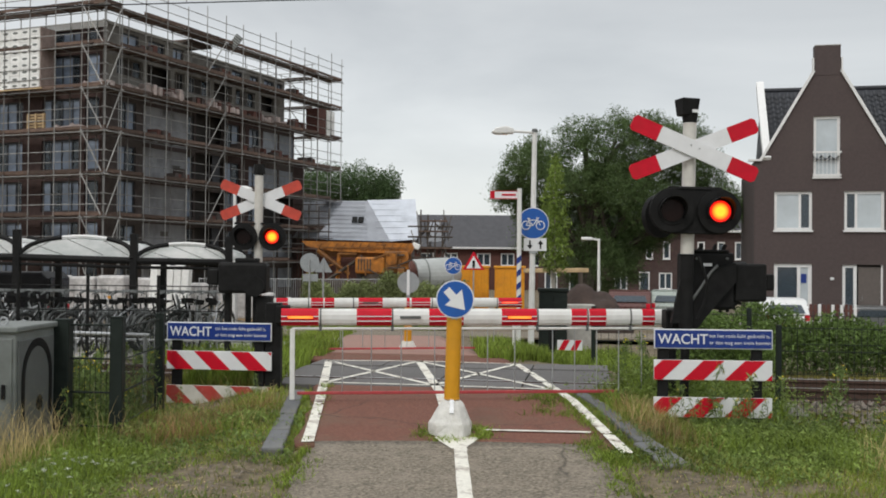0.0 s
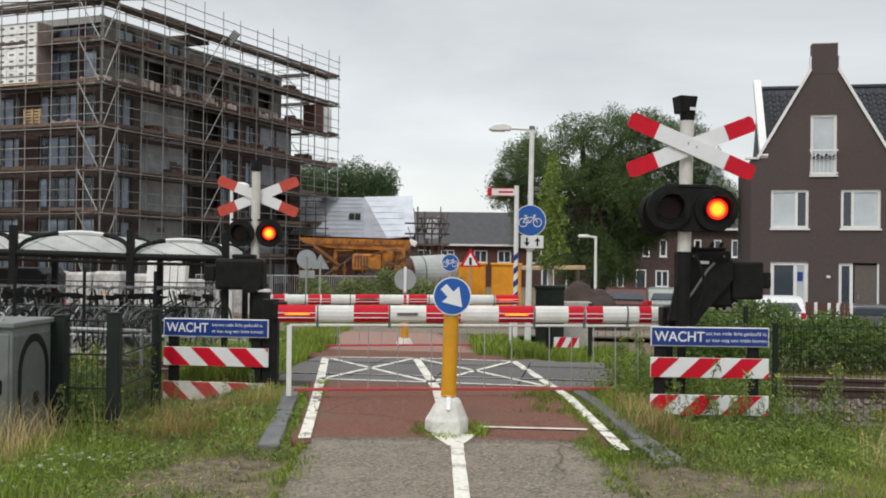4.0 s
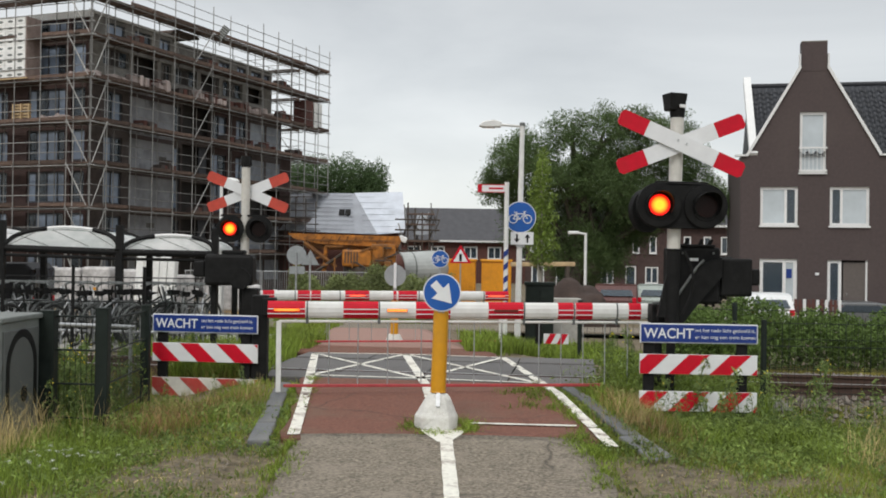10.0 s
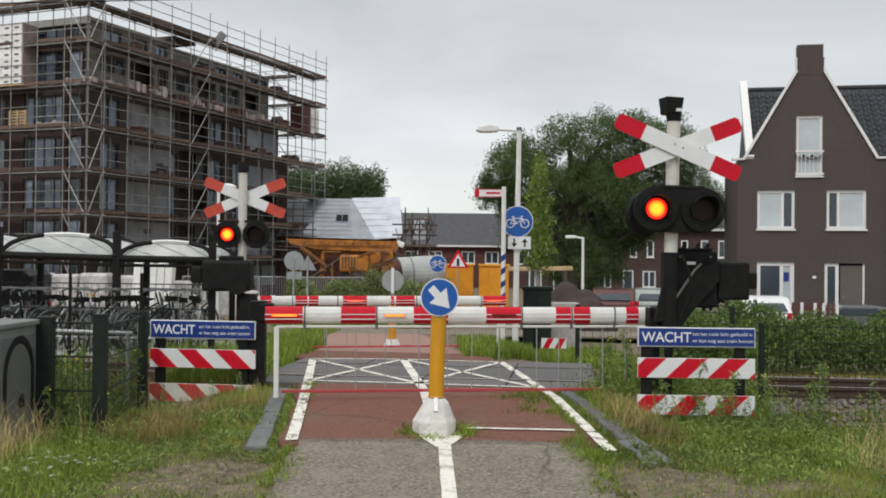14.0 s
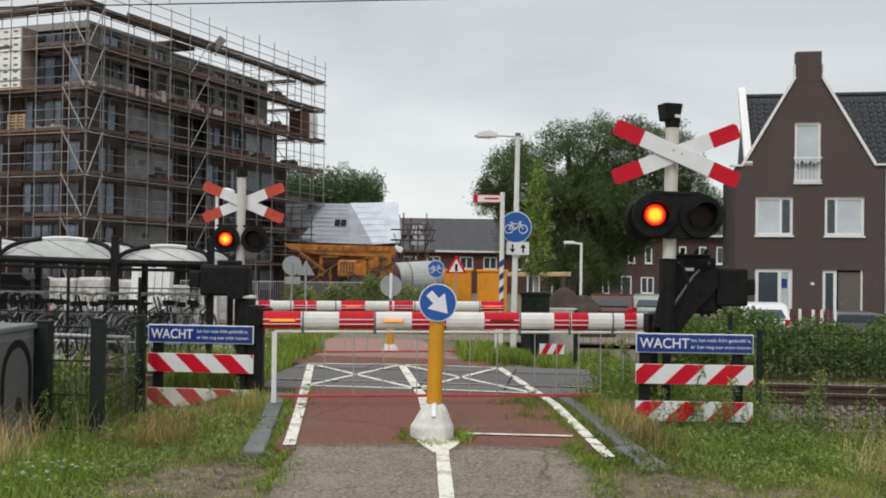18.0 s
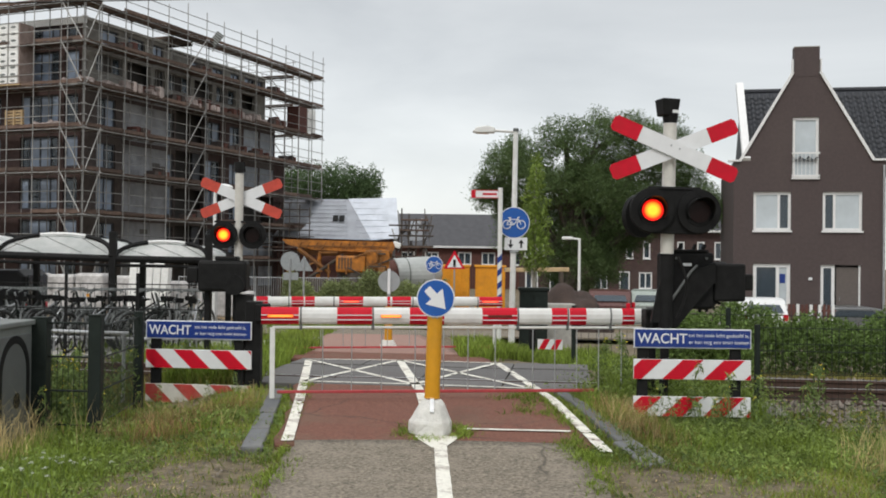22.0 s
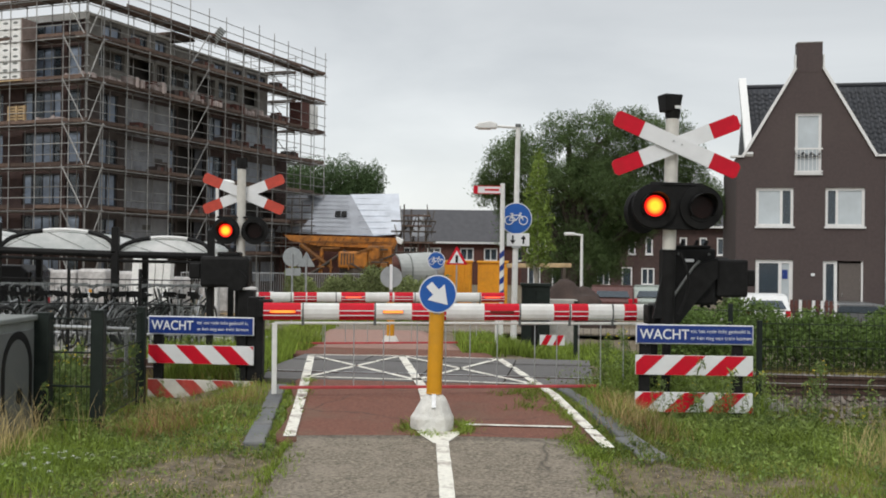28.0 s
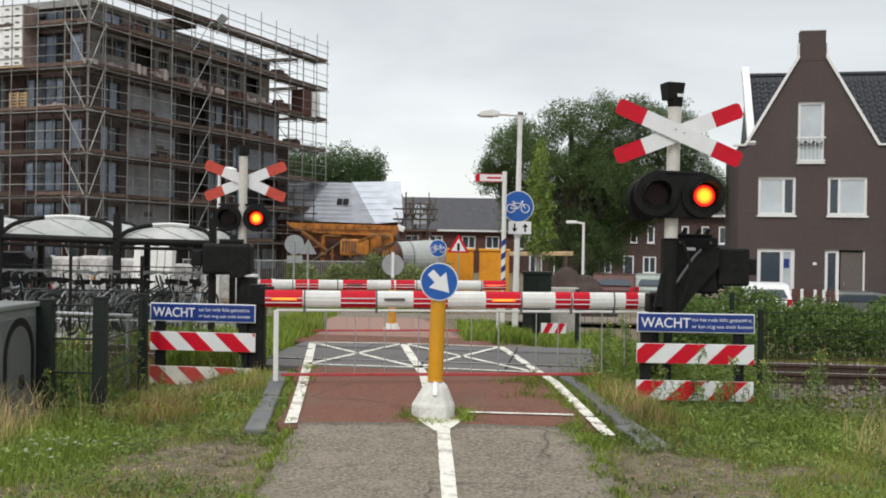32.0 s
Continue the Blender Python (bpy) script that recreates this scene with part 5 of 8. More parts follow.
def build_block():
    b0 = S_C0 + S_E1 * 1.35 + S_E2 * 1.35
    turn_r = math.atan2(S_E1.y, S_E1.x)
    at = Matrix.Translation((b0.x, b0.y, 0)) @ Matrix.Rotation(turn_r, 4, "Z")
    g = thing("apartment_building", at, "unfinished dark brick apartment block behind scaffolding", "building")
    L1, L2, top, low, base, split = 17.4, 26.0, 13.05, 12.82, -0.6, 9.85
    blue = [M_BLUE_PANE, M_GLASS_DARK, M_BLUE_PANE]
    # the long face in strips: brick piers, bare blockwork, windows and deep loggias
    rows_w = [(0.1, 1.3), (1.95, 3.4), (4.0, 5.6), (6.05, 7.3), (8.0, 9.5)]
    rows_l = [(0.2, 1.5), (1.95, 3.5), (3.9, 5.5), (5.9, 7.55), (7.95, 9.7)]
    strips = [(0.0, 2.99, M_BRICK_RAW, [(1.1, 2.45)], rows_w, "w"), (2.99, 6.53, M_BLOCKWORK, [], rows_w, ""), (6.53, 7.21, M_BRICK_RAW, [(0.06, 0.62)], rows_w, "w"),
              (7.21, 10.0, M_BRICK_RAW, [(0.1, 2.7)], rows_l, "l"), (10.0, 13.83, M_BRICK_MAROON, [(0.05, 1.45), (2.4, 3.5)], rows_w, "w"),
              (13.83, 17.4, M_BRICK_RAW, [(0.05, 1.7), (1.85, 3.5)], rows_w, "b")]
    for k, (x0, x1, m, cols, rows, fill) in enumerate(strips):
        holes = [(a, b, c, d) for a, b in cols for c, d in rows]
        wl_ = part("wall_strip", wall_mesh(nb(), x1 - x0, split, holes, 0.24, z0=base), m, g, "bare grey blockwork" if m is M_BLOCKWORK else "", at=Matrix.Translation((x0, 0, 0)))
        for q, h in enumerate(holes):
            if fill == "w":
                window(wl_, *h, y=0.12, bars=(0.5,) if h[1] - h[0] > 0.9 else (), pane=blue[q % 3:] + blue[:q % 3], fw=0.07, frame=M_FRAME_GREY, sill=False)
            elif fill == "b" and q % 5 != 2:
                part("board", box(nb(), ((h[0] + h[1]) / 2, 0.08, (h[2] + h[3]) / 2), (h[1] - h[0], 0.04, h[3] - h[2])), M_CLADDING, wl_, "pale grey-blue board in an opening")
            elif fill == "l" and q % 2:
                part("door_frame", box(nb(), (h[1] - 0.5, 0.2, (h[2] + h[3]) / 2), (0.7, 0.05, h[3] - h[2])), M_FRAME_GREY, wl_)
        if m is M_BLOCKWORK:
            # a recessed course at each storey and the odd block standing proud
            for z in (1.6, 3.65, 5.65, 7.5, 9.6):
                part("slab_edge", box(nb(), (1.77, -0.02, z), (3.54, 0.08, 0.22)), M_BRICK_DARK, wl_)
            rb = random.Random(8)
            for _ in range(26):
                part("block", box(nb(), (rb.uniform(0.4, 3.1), -0.008, -0.2 + 0.25 * rb.randint(1, 39)), (rb.choice((0.6, 0.9, 0.45)), 0.03, 0.24)), M_BLOCKWORK if rb.random() < 0.6 else M_CONCRETE_DIM, wl_)
    part("end_wall", box(nb(), (L1 + 0.63, L2 / 2, (base + 8.0) / 2), (1.24, L2, 8.0 - base)), M_BRICK_MAROON, g, "lower brick end wall")
    # bare top storey, lower beyond the stair tower
    dark1 = [(1.0, 2.9, 10.75, 11.62), (3.25, 5.1, 10.6, 11.62), (5.45, 6.3, 10.7, 11.62)]
    dark2 = [(a, a + w, 10.7, 11.62) for a, w in ((0.25, 1.9), (2.5, 1.75), (4.6, 2.0), (7.0, 1.7))]
    for x0, x1, zt, holes in ((0.0, 6.4, top, [(1.25, 2.55, 12.0, 12.85), (3.3, 4.6, 11.95, 12.85), (5.25, 6.15, 11.95, 12.85)] + dark1),
                              (6.4, 16.2, low, [(a, a + w, 11.9, 12.6) for a, w in ((2.2, 1.3), (4.2, 1.1), (6.0, 0.9), (7.5, 1.1), (8.9, 0.6))] + dark2)):
        w_ = part("top_storey_wall", wall_mesh(nb(), x1 - x0, zt, holes, 0.24, z0=split), M_TOPWALL, g, "bare grey blockwork of the top storey", at=Matrix.Translation((x0, 0, 0)))
        for q, h in enumerate(holes):
            if h[2] < 11.4 and q % 2:
                # middle pane is an opaque dark sheet in place of a shaded opening
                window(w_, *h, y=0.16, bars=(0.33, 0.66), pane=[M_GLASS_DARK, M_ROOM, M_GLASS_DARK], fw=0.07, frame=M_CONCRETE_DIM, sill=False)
            elif h[2] > 11.4:
                window(w_, *h, y=0.12, bars=(0.5,), pane=[M_BLUE_PANE, M_GLASS_DARK] if q % 2 else [M_BLUE_PANE, M_BLUE_PANE], fw=0.07, frame=M_FRAME_GREY, sill=False)
    bm = nb()
    quad(bm, (6.4, 0, low), (6.4, L2, low), (6.4, L2, top), (6.4, 0, top))
    quad(bm, (L1, 0, base), (L1, L2, base), (L1, L2, split), (L1, 0, split))
    quad(bm, (16.2, 0, split), (16.2, L2, split), (16.2, L2, low), (16.2, 0, low))
    quad(bm, (16.2, 0, split), (L1, 0, split), (L1, L2, split), (16.2, L2, split))
    part("wall", bm, M_BRICK_RAW, g)
    # short face, along y, seen to the side of the corner
    cols2 = [(0.2, 1.05), (1.4, 3.75), (5.0, 7.2), (8.4, 10.6), (12.0, 14.6), (16, 18.6), (20, 22.6)]
    rows2 = [(0.1, 1.5), (1.95, 3.5), (4.0, 5.5), (6.0, 7.5), (8.0, 9.5), (9.95, 11.6), (12.05, 12.75)]
    holes2 = [(a, b, c, d) for a, b in cols2 for c, d in rows2]
    face = part("side_wall", wall_mesh(nb(), L2, top, holes2, 0.24, z0=base), M_BRICK_MAROON, g, "reddish brown brick wall", at=Matrix.Rotation(radians(90), 4, "Z") @ Matrix.Diagonal((1, -1, 1, 1)))
    for k, h in enumerate(holes2):
        wide = h[1] - h[0] > 1.2
        window(face, *h, y=0.14, bars=(0.22, 0.5, 0.78) if wide else (), pane=[M_BLUE_PANE, M_BLUE_PANE, M_GLASS_DARK, M_BLUE_PANE] if k % 2 else [M_GLASS_DARK, M_BLUE_PANE, M_BLUE_PANE, M_GLASS_DARK], fw=0.07, frame=M_FRAME_GREY, sill=False)
    # dark boxes close behind the openings stand in for the rooms' shade
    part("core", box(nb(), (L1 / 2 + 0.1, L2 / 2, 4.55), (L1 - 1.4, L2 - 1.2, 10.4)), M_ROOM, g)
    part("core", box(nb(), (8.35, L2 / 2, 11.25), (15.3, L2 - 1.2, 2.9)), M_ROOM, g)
    part("roof_slab", box(nb(), (3.2, L2 / 2, top + 0.05), (6.5, L2 + 0.2, 0.12)), M_CONCRETE, g)
    part("roof_slab", box(nb(), (11.3, L2 / 2, low + 0.04), (9.9, L2 + 0.2, 0.1)), M_CONCRETE, g)
    # white strip added where bright sky shows between roof and scaffold deck
    part("roof_edge_foam", box(nb(), (-0.1, L2 / 2 - 0.3, top - 0.1), (0.1, L2, 0.3)), M_INSUL, g, "white strip standing in for bright sky over the roof edge")


def tube_mesh(name, segs, r, seg=5):
    """Round bars between pairs of points, as one mesh."""
    verts, faces = [], []
    for p, q in segs:
        p, q = Vector(p), Vector(q)
        rot = (q - p).to_track_quat("Z", "Y").to_matrix()
        k = len(verts)
        for e in (p, q):
            for i in range(seg):
                a = 2 * math.pi * i / seg
                verts.append(tuple(e + rot @ Vector((r * math.cos(a), r * math.sin(a), 0))))
        for i in range(seg):
            j = (i + 1) % seg
            faces.append((k + i, k + j, k + seg + j, k + seg + i))
        faces.append(tuple(k + i for i in range(seg))[::-1])
        faces.append(tuple(k + seg + i for i in range(seg)))
    return raw_mesh(name, verts, faces, M_SCAFF)


def scaffold(origin, along, inward, stations, label, braced=(0,)):
    """A tube scaffold with planked lifts: each standard, ledger, brace and plank is a part."""
    g = thing("scaffolding", Matrix.Identity(4), label, "scaffolding", group="scaffolding round the block")
    wide, base, top = 1.0, -0.6, 14.75
    length, rng = stations[-1], random.Random(len(stations))

    def P(s, d, z):
        v = origin + along * s + inward * d
        return (v.x, v.y, z)
    for i, s in enumerate(stations):
        for d in (0.0, wide):
            part("standard", tube_mesh("standard", [(P(s, d, base), P(s + rng.uniform(-0.03, 0.03), d, top + (0.14 * ((i * 7) % 4) if d == 0 else -0.9)))], 0.025), None, g)
    for z in LIFTS:
        for d in (0.0, wide):
            part("ledger", tube_mesh("ledger", [(P(-0.3, d, z - 0.12), P(length + 0.3, d, z - 0.12 + rng.uniform(-0.03, 0.03)))], 0.025), None, g)
        for h in (0.5, 1.0):
            part("guard_rail", tube_mesh("guard_rail", [(P(-0.2, 0, z + h), P(length + 0.2, 0, z + h + rng.uniform(-0.05, 0.05)))], 0.021), None, g)
        for s in stations:
            part("transom", tube_mesh("transom", [(P(s, -0.1, z - 0.08), P(s, wide + 0.1, z - 0.08))], 0.024), None, g)
        for a, b in zip(stations, stations[1:]):
            for k in range(3):
                over, sag = rng.uniform(0.0, 0.12), rng.uniform(-0.015, 0.02)
                v = [Vector(P(q, d, z + sag)) for q, d in ((a - over, 0.05 + 0.33 * k), (b - 0.02, 0.05 + 0.33 * k), (b - 0.02, 0.35 + 0.33 * k), (a - over, 0.35 + 0.33 * k))]
                bm = nb()
                lo = [bm.verts.new(q - Vector((0, 0, 0.05))) for q in v]
                hi = [bm.verts.new(q) for q in v]
                bm.faces.new(hi)
                bm.faces.new(lo[::-1])
                for j in range(4):
                    bm.faces.new((lo[j], lo[(j + 1) % 4], hi[(j + 1) % 4], hi[j]))
                part("plank", bm, M_PLANK, g)
            if rng.random() < 0.85:
                part("toe_board", box(nb(), (0, 0, 0), (b - a + 0.1, 0.035, 0.15)), M_PLANK, g, at=Matrix.Translation(P((a + b) / 2, 0.02 + rng.uniform(-0.03, 0.03), z + 0.08)) @ Matrix.Rotation(math.atan2(along.y, along.x), 4, "Z") @ Matrix.Rotation(rng.uniform(-0.012, 0.012), 4, "Y"))
    for i in braced:
        for z0, z1 in zip([base] + LIFTS, LIFTS):
            part("brace", tube_mesh("brace", [(P(stations[i] + 0.08, -0.05, z0), P(stations[i + 1] - 0.02, -0.05, z1))], 0.028), None, g)
    return g


def build_scaffolds():
    scaffold(S_C0, S_E1, S_E2, [0.0, 1.1] + [1.12 + 1.66 * k for k in range(1, 13)] + [22.4], "steel tube scaffolding with brown planks along the long face", (0, 5))
    scaffold(S_C0 + S_E2 * 0.05, S_E2, S_E1, [0.0, 1.35] + [1.35 + 1.6 * k for k in range(1, 9)], "steel tube scaffolding with brown planks round the corner")
    scaffold(S_C0 + S_E1 * 21.3 + S_E2 * 1.6, S_E2, S_E1 * -1, [0.0, 1.7, 3.4, 5.1, 6.7], "steel tube scaffolding across the far end")
    # short inner platform where the roof steps down
    c = S_C0 + S_E1 * 8.2 + S_E2 * 1.8
    g = thing("scaffold_platform", Matrix.Translation((c.x, c.y, 13.35)) @ Matrix.Rotation(math.atan2(S_E1.y, S_E1.x), 4, "Z"), "dark planked platform between the scaffolding and the roof", "platform")
    for k in range(5):
        part("plank", box(nb(), (0, -0.8 + 0.4 * k, 0), (1.9, 0.38, 0.08)), M_PLANK, g)
    for x in (-0.9, 0.9):
        part("bearer", box(nb(), (x, 0, -0.09), (0.08, 2.2, 0.1)), M_BARK, g)
    # white stone blocks stacked on the scaffold
    c = S_C0 + S_E2 * 5.55 + S_E1 * 0.45
    g = thing("block_stack", Matrix.Translation((c.x, c.y, 9.85)) @ Matrix.Rotation(math.atan2(-S_E2.y, -S_E2.x), 4, "Z"), "tall stack of white hollow building blocks wrapped on the scaffold", "building blocks")
    bm = nb()
    box(bm, (0, 0, 0), (0.6, 0.86, 0.315), bevel=0.012)
    me = mesh_of("block", bm, M_INSUL)
    bm = nb()
    # flat grey ovals stand in for the shade inside the blocks' hollows
    prism(bm, [(0.16 * math.cos(a), 0.06 * math.sin(a)) for a in [2 * math.pi * k / 12 for k in range(12)]], -0.436, -0.42)
    mh = mesh_of("hole", bm, M_CABINET)
    for i in range(5):
        for j in range(9):
            b = part("block", me, None, g, at=pose(-1.25 + 0.62 * i, 0.004 * ((i * 3 + j * 5) % 4), 0.16 + 0.32 * j))
            part("hole", mh, None, b)
    part("side_board", box(nb(), (1.62, 0, 1.45), (0.05, 0.9, 2.9)), M_PALE_PLY, g, "pinkish plywood side board")
    part("pallet_deck", box(nb(), (0.1, 0, -0.03), (3.3, 1.0, 0.06)), M_WOOD, g)
    # pallet of red-brown bricks at the far end
    c = S_C0 + S_E1 * 20.6 + S_E2 * 0.5
    g = thing("brick_pallet", Matrix.Translation((c.x, c.y, 9.8)) @ Matrix.Rotation(math.atan2(S_E1.y, S_E1.x), 4, "Z"), "pallet of reddish bricks and white sheets on the scaffold", "bricks")
    for i in range(2):
        for j in range(9):
            part("brick_layer", box(nb(), (0, 0, 0), (1.0, 0.9, 0.17), bevel=0.01), M_BRICK_RED if i == 0 else M_INSUL, g, at=pose(-0.6 + 1.1 * i, 0, 0.1 + 0.18 * j))
    # grey slatted panel on the top lift, kept in a floodlight's shape
    c = S_C0 + S_E1 * 10.15
    g = thing("site_floodlight", Matrix.Translation((c.x, c.y, 13.35)), "grey slatted panel tilted on a scaffold tube", "floodlight")
    lb = part("lamp_body", box(nb(), (0, 0, 0), (0.42, 0.2, 0.8), bevel=0.03), M_CABINET_DOOR, g, at=pose(0.1, 0, 0.4, 12, 38, 8))
    for k in range(6):
        part("slat", box(nb(), (0, -0.115, -0.33 + 0.13 * k), (0.42, 0.03, 0.06)), M_CABINET_PALE, lb)
    part("arm", rod(nb(), (-0.1, 0, -0.3), (0.05, 0, 0.3), 0.03), M_SCAFF, g)


# ---------------------------------------------------------------- plants
def leaves_mesh(name, centres, size, rng, material, flat=0.0, long=1.0):
    """Small leaf blades of four corners at the given places, each turned at random."""
    n = len(centres)
    a = rng.normal(size=(n, 3))
    a /= np.linalg.norm(a, axis=1)[:, None]
    b = rng.normal(size=(n, 3))
    b -= a * np.sum(a * b, 1)[:, None]
    b /= np.linalg.norm(b, axis=1)[:, None]
    s = size * rng.uniform(0.6, 1.4, n)
    a, b = a * (s * long)[:, None], b * (s * 0.5)[:, None]
    v = np.stack([centres - a, centres + b, centres + a, centres - b], 1).reshape(-1, 3)
    f = np.arange(4 * n).reshape(-1, 4)
    return raw_mesh(name, v, f, material)


def crown_points(rng, blobs, n):
    """Points in the shells of uneven clumps; blobs: x, y, z, rx, ry, rz."""
    blobs = np.array(blobs, float)
    vol = blobs[:, 3] * blobs[:, 5]
    pick = rng.choice(len(blobs), n, p=vol / vol.sum())
    d = rng.normal(size=(n, 3))
    d /= np.linalg.norm(d, axis=1)[:, None]
    r = rng.uniform(0.1, 1.0, n) ** 0.5 * rng.normal(1.0, 0.07, n)
    r *= 1 + 0.16 * np.sin(d[:, 0] * 7 + pick) * np.cos(d[:, 2] * 6 + pick * 2)
    return blobs[pick, :3] + d * r[:, None] * blobs[pick, 3:]


def tree(name, at, label, height, trunk_r, blobs, n, size, leaf, bark, seed, group="", droop=False, trunk_top=0.75, long=1.0):
    rng = np.random.default_rng(seed)
    g = thing(name, Matrix.Translation(at), label, "tree", group=group)
    rr = random.Random(seed)
    bm = nb()
    pts = [Vector((0, 0, -0.1))]
    k = 7
    for i in range(1, k + 1):
        pts.append(Vector((rr.uniform(-0.04, 0.04) * height * 0.3, rr.uniform(-0.04, 0.04) * height * 0.3, height * trunk_top * i / k)))
    for i in range(k):
        rod(bm, pts[i], pts[i + 1], trunk_r * (1 - i / (k + 1)), trunk_r * (1 - (i + 1) / (k + 1)), seg=9)
    part("trunk", bm, bark, g)
    for b in blobs:
        bm = nb()
        s = pts[rr.randint(2, k - 1)]
        e = Vector(b[:3])
        m = s.lerp(e, 0.5) + Vector((0, 0, 0.06 * height))
        rod(bm, s, m, trunk_r * 0.4, trunk_r * 0.26, seg=6)
        rod(bm, m, e, trunk_r * 0.26, trunk_r * 0.08, seg=6)
        part("limb", bm, bark, g)
    if droop:
        # hanging sprays of leaves from the clumps, thick within and open at the rim
        per = 110
        a = crown_points(rng, blobs, n // per)
        t = rng.uniform(0, 1, (len(a), per))
        drop = rng.uniform(0.35, 1.0, len(a))[:, None] * t
        out = a[:, :2] / np.maximum(1.0, np.linalg.norm(a[:, :2], axis=1))[:, None]
        reach = rng.uniform(0.05, 0.4, len(a))[:, None] * np.sqrt(t)
        wide = 0.05 + 0.16 * np.sin(np.pi * np.clip(t * 0.8 + 0.15, 0, 1))
        c = np.stack([a[:, :1] + out[:, :1] * reach + rng.normal(0, 1, t.shape) * wide, a[:, 1:2] + out[:, 1:2] * reach + rng.normal(0, 1, t.shape) * wide, a[:, 2:] + 0.25 - drop + rng.normal(0, 0.05, t.shape)], -1).reshape(-1, 3)
    else:
        c = crown_points(rng, blobs, n)
    part("crown", leaves_mesh("crown", c, size, rng, leaf, long=long), None, g)
    return g


def build_trees():
    rng = random.Random(3)
    # large spreading willow behind the street
    bl = []
    for x, z, r in ((-3.5, 5.2, 0.8), (-3.4, 5.8, 0.95), (-2.9, 6.6, 1.1), (-1.9, 7.2, 1.3), (-0.4, 7.9, 1.2), (1.0, 8.2, 1.3), (2.5, 8.3, 1.2), (3.9, 7.7, 1.3), (5.0, 6.7, 1.3), (5.7, 5.3, 1.3), (5.8, 4.9, 1.0), (-2.6, 5.2, 1.3), (-1.2, 5.9, 1.4), (0.6, 6.5, 1.5), (2.4, 6.7, 1.5), (4.0, 5.8, 1.5), (-1.9, 3.7, 1.3), (0.0, 4.5, 1.5), (1.8, 5.0, 1.6), (3.1, 4.9, 1.2), (4.7, 4.8, 1.0), (-2.3, 4.2, 0.6), (0.4, 3.2, 1.3), (1.7, 3.2, 1.3), (2.7, 3.8, 1.2), (1.5, 1.9, 1.0), (-0.3, 1.7, 0.9), (0.6, 6.0, 1.4), (2.2, 4.4, 1.4), (-0.9, 2.5, 1.0), (0.9, 2.2, 1.0), (0.2, 1.2, 0.8)):
        bl.append((x + rng.uniform(-0.2, 0.2), rng.uniform(-1.3, 1.3), z, r, r, r * 0.8))
    tree("willow_tree", (6.7, 47.5, -0.55), "large green willow with drooping foliage", 9.0, 0.42, bl, 230000, 0.03, M_LEAF_DARK, M_BARK, 11, droop=True, long=2.2)
    # slender young street tree
    bl = [(0.05 * math.sin(i * 2.2), 0.05 * math.cos(i * 3), 1.85 + 0.32 * i, 0.44 - 0.055 * abs(i - 2.0), 0.4, 0.34) for i in range(8)]
    tree("young_tree", (2.55, 24.0, -0.2), "slender young street tree with light green leaves", 4.2, 0.055, bl, 3000, 0.036, M_LEAF_YOUNG, M_BARK_PALE, 12, trunk_top=0.9, long=1.5)
    # far wood behind the white roof
    for i, (x, y, h, w) in enumerate(((-12.2, 100, 11.6, 3.4), (-8.8, 102, 12.2, 3.6), (-6.1, 99, 11.4, 2.6), (-4.6, 101, 7.4, 1.0), (-15.6, 103, 10.8, 3.4))):
        bl = [(rng.uniform(-0.6, 0.6) * w, rng.uniform(-0.5, 0.5) * w, h * f, w * (0.62 - 0.28 * abs(f - 0.6)), w * 0.6, h * 0.14) for f in (0.35, 0.45, 0.55, 0.62, 0.7, 0.78, 0.86) for _ in (0, 1)]
        tree("tree", (x, y, -0.6), "dense green tree far behind the roofs", h, 0.3, bl, 36000, 0.085, M_LEAF_FAR, M_BARK, 20 + i, group="trees behind the roofs")


def hedge(name, at, size, n, leaf, seed, label, leaf_size=0.026, lumps=14):
    rng = np.random.default_rng(seed)
    g = thing(name, Matrix.Translation(at) @ Matrix.Rotation(TRACK_TURN, 4, "Z"), label, "hedge")
    L, D, H = size
    c = np.empty((n, 3))
    c[:, 0] = rng.uniform(0, L, n)
    c[:, 1] = rng.uniform(-D / 2, D / 2, n)
    top = H * (0.86 + 0.1 * np.sin(c[:, 0] * 2.1 + seed) + 0.07 * np.sin(c[:, 0] * 5.3) + 0.05 * np.sin(c[:, 0] * 11.0)) * (1 - 0.35 * (2 * np.abs(c[:, 1]) / D) ** 3)
    c[:, 2] = top * rng.uniform(0, 1, n) ** 0.6
    c += rng.normal(0, 0.035, c.shape)
    part("foliage", leaves_mesh("foliage", c, leaf_size, rng, leaf, long=1.3), None, g)
    bm = nb()
    for i in range(int(L / 0.5)):
        x = 0.25 + i * 0.5
        rod(bm, (x, 0, -0.05), (x + 0.06 * math.sin(i), 0.05, H * 0.75), 0.02, 0.008, seg=5)
    tagged(part("stems", bm, M_BARK, g), kind="stuff")
    return g


def build_hedges():
    hedge("hedge", (3.6, 16.6, -0.1), (9.5, 1.5, 1.16), 56000, M_LEAF_HEDGE, 5, "dense green hedge behind the railway track", 0.028)
    hedge("hedge", (3.35, 14.95, 0.0), (1.35, 1.0, 1.0), 7500, M_LEAF_HEDGE, 8, "bushy shrub beside the barrier machine")


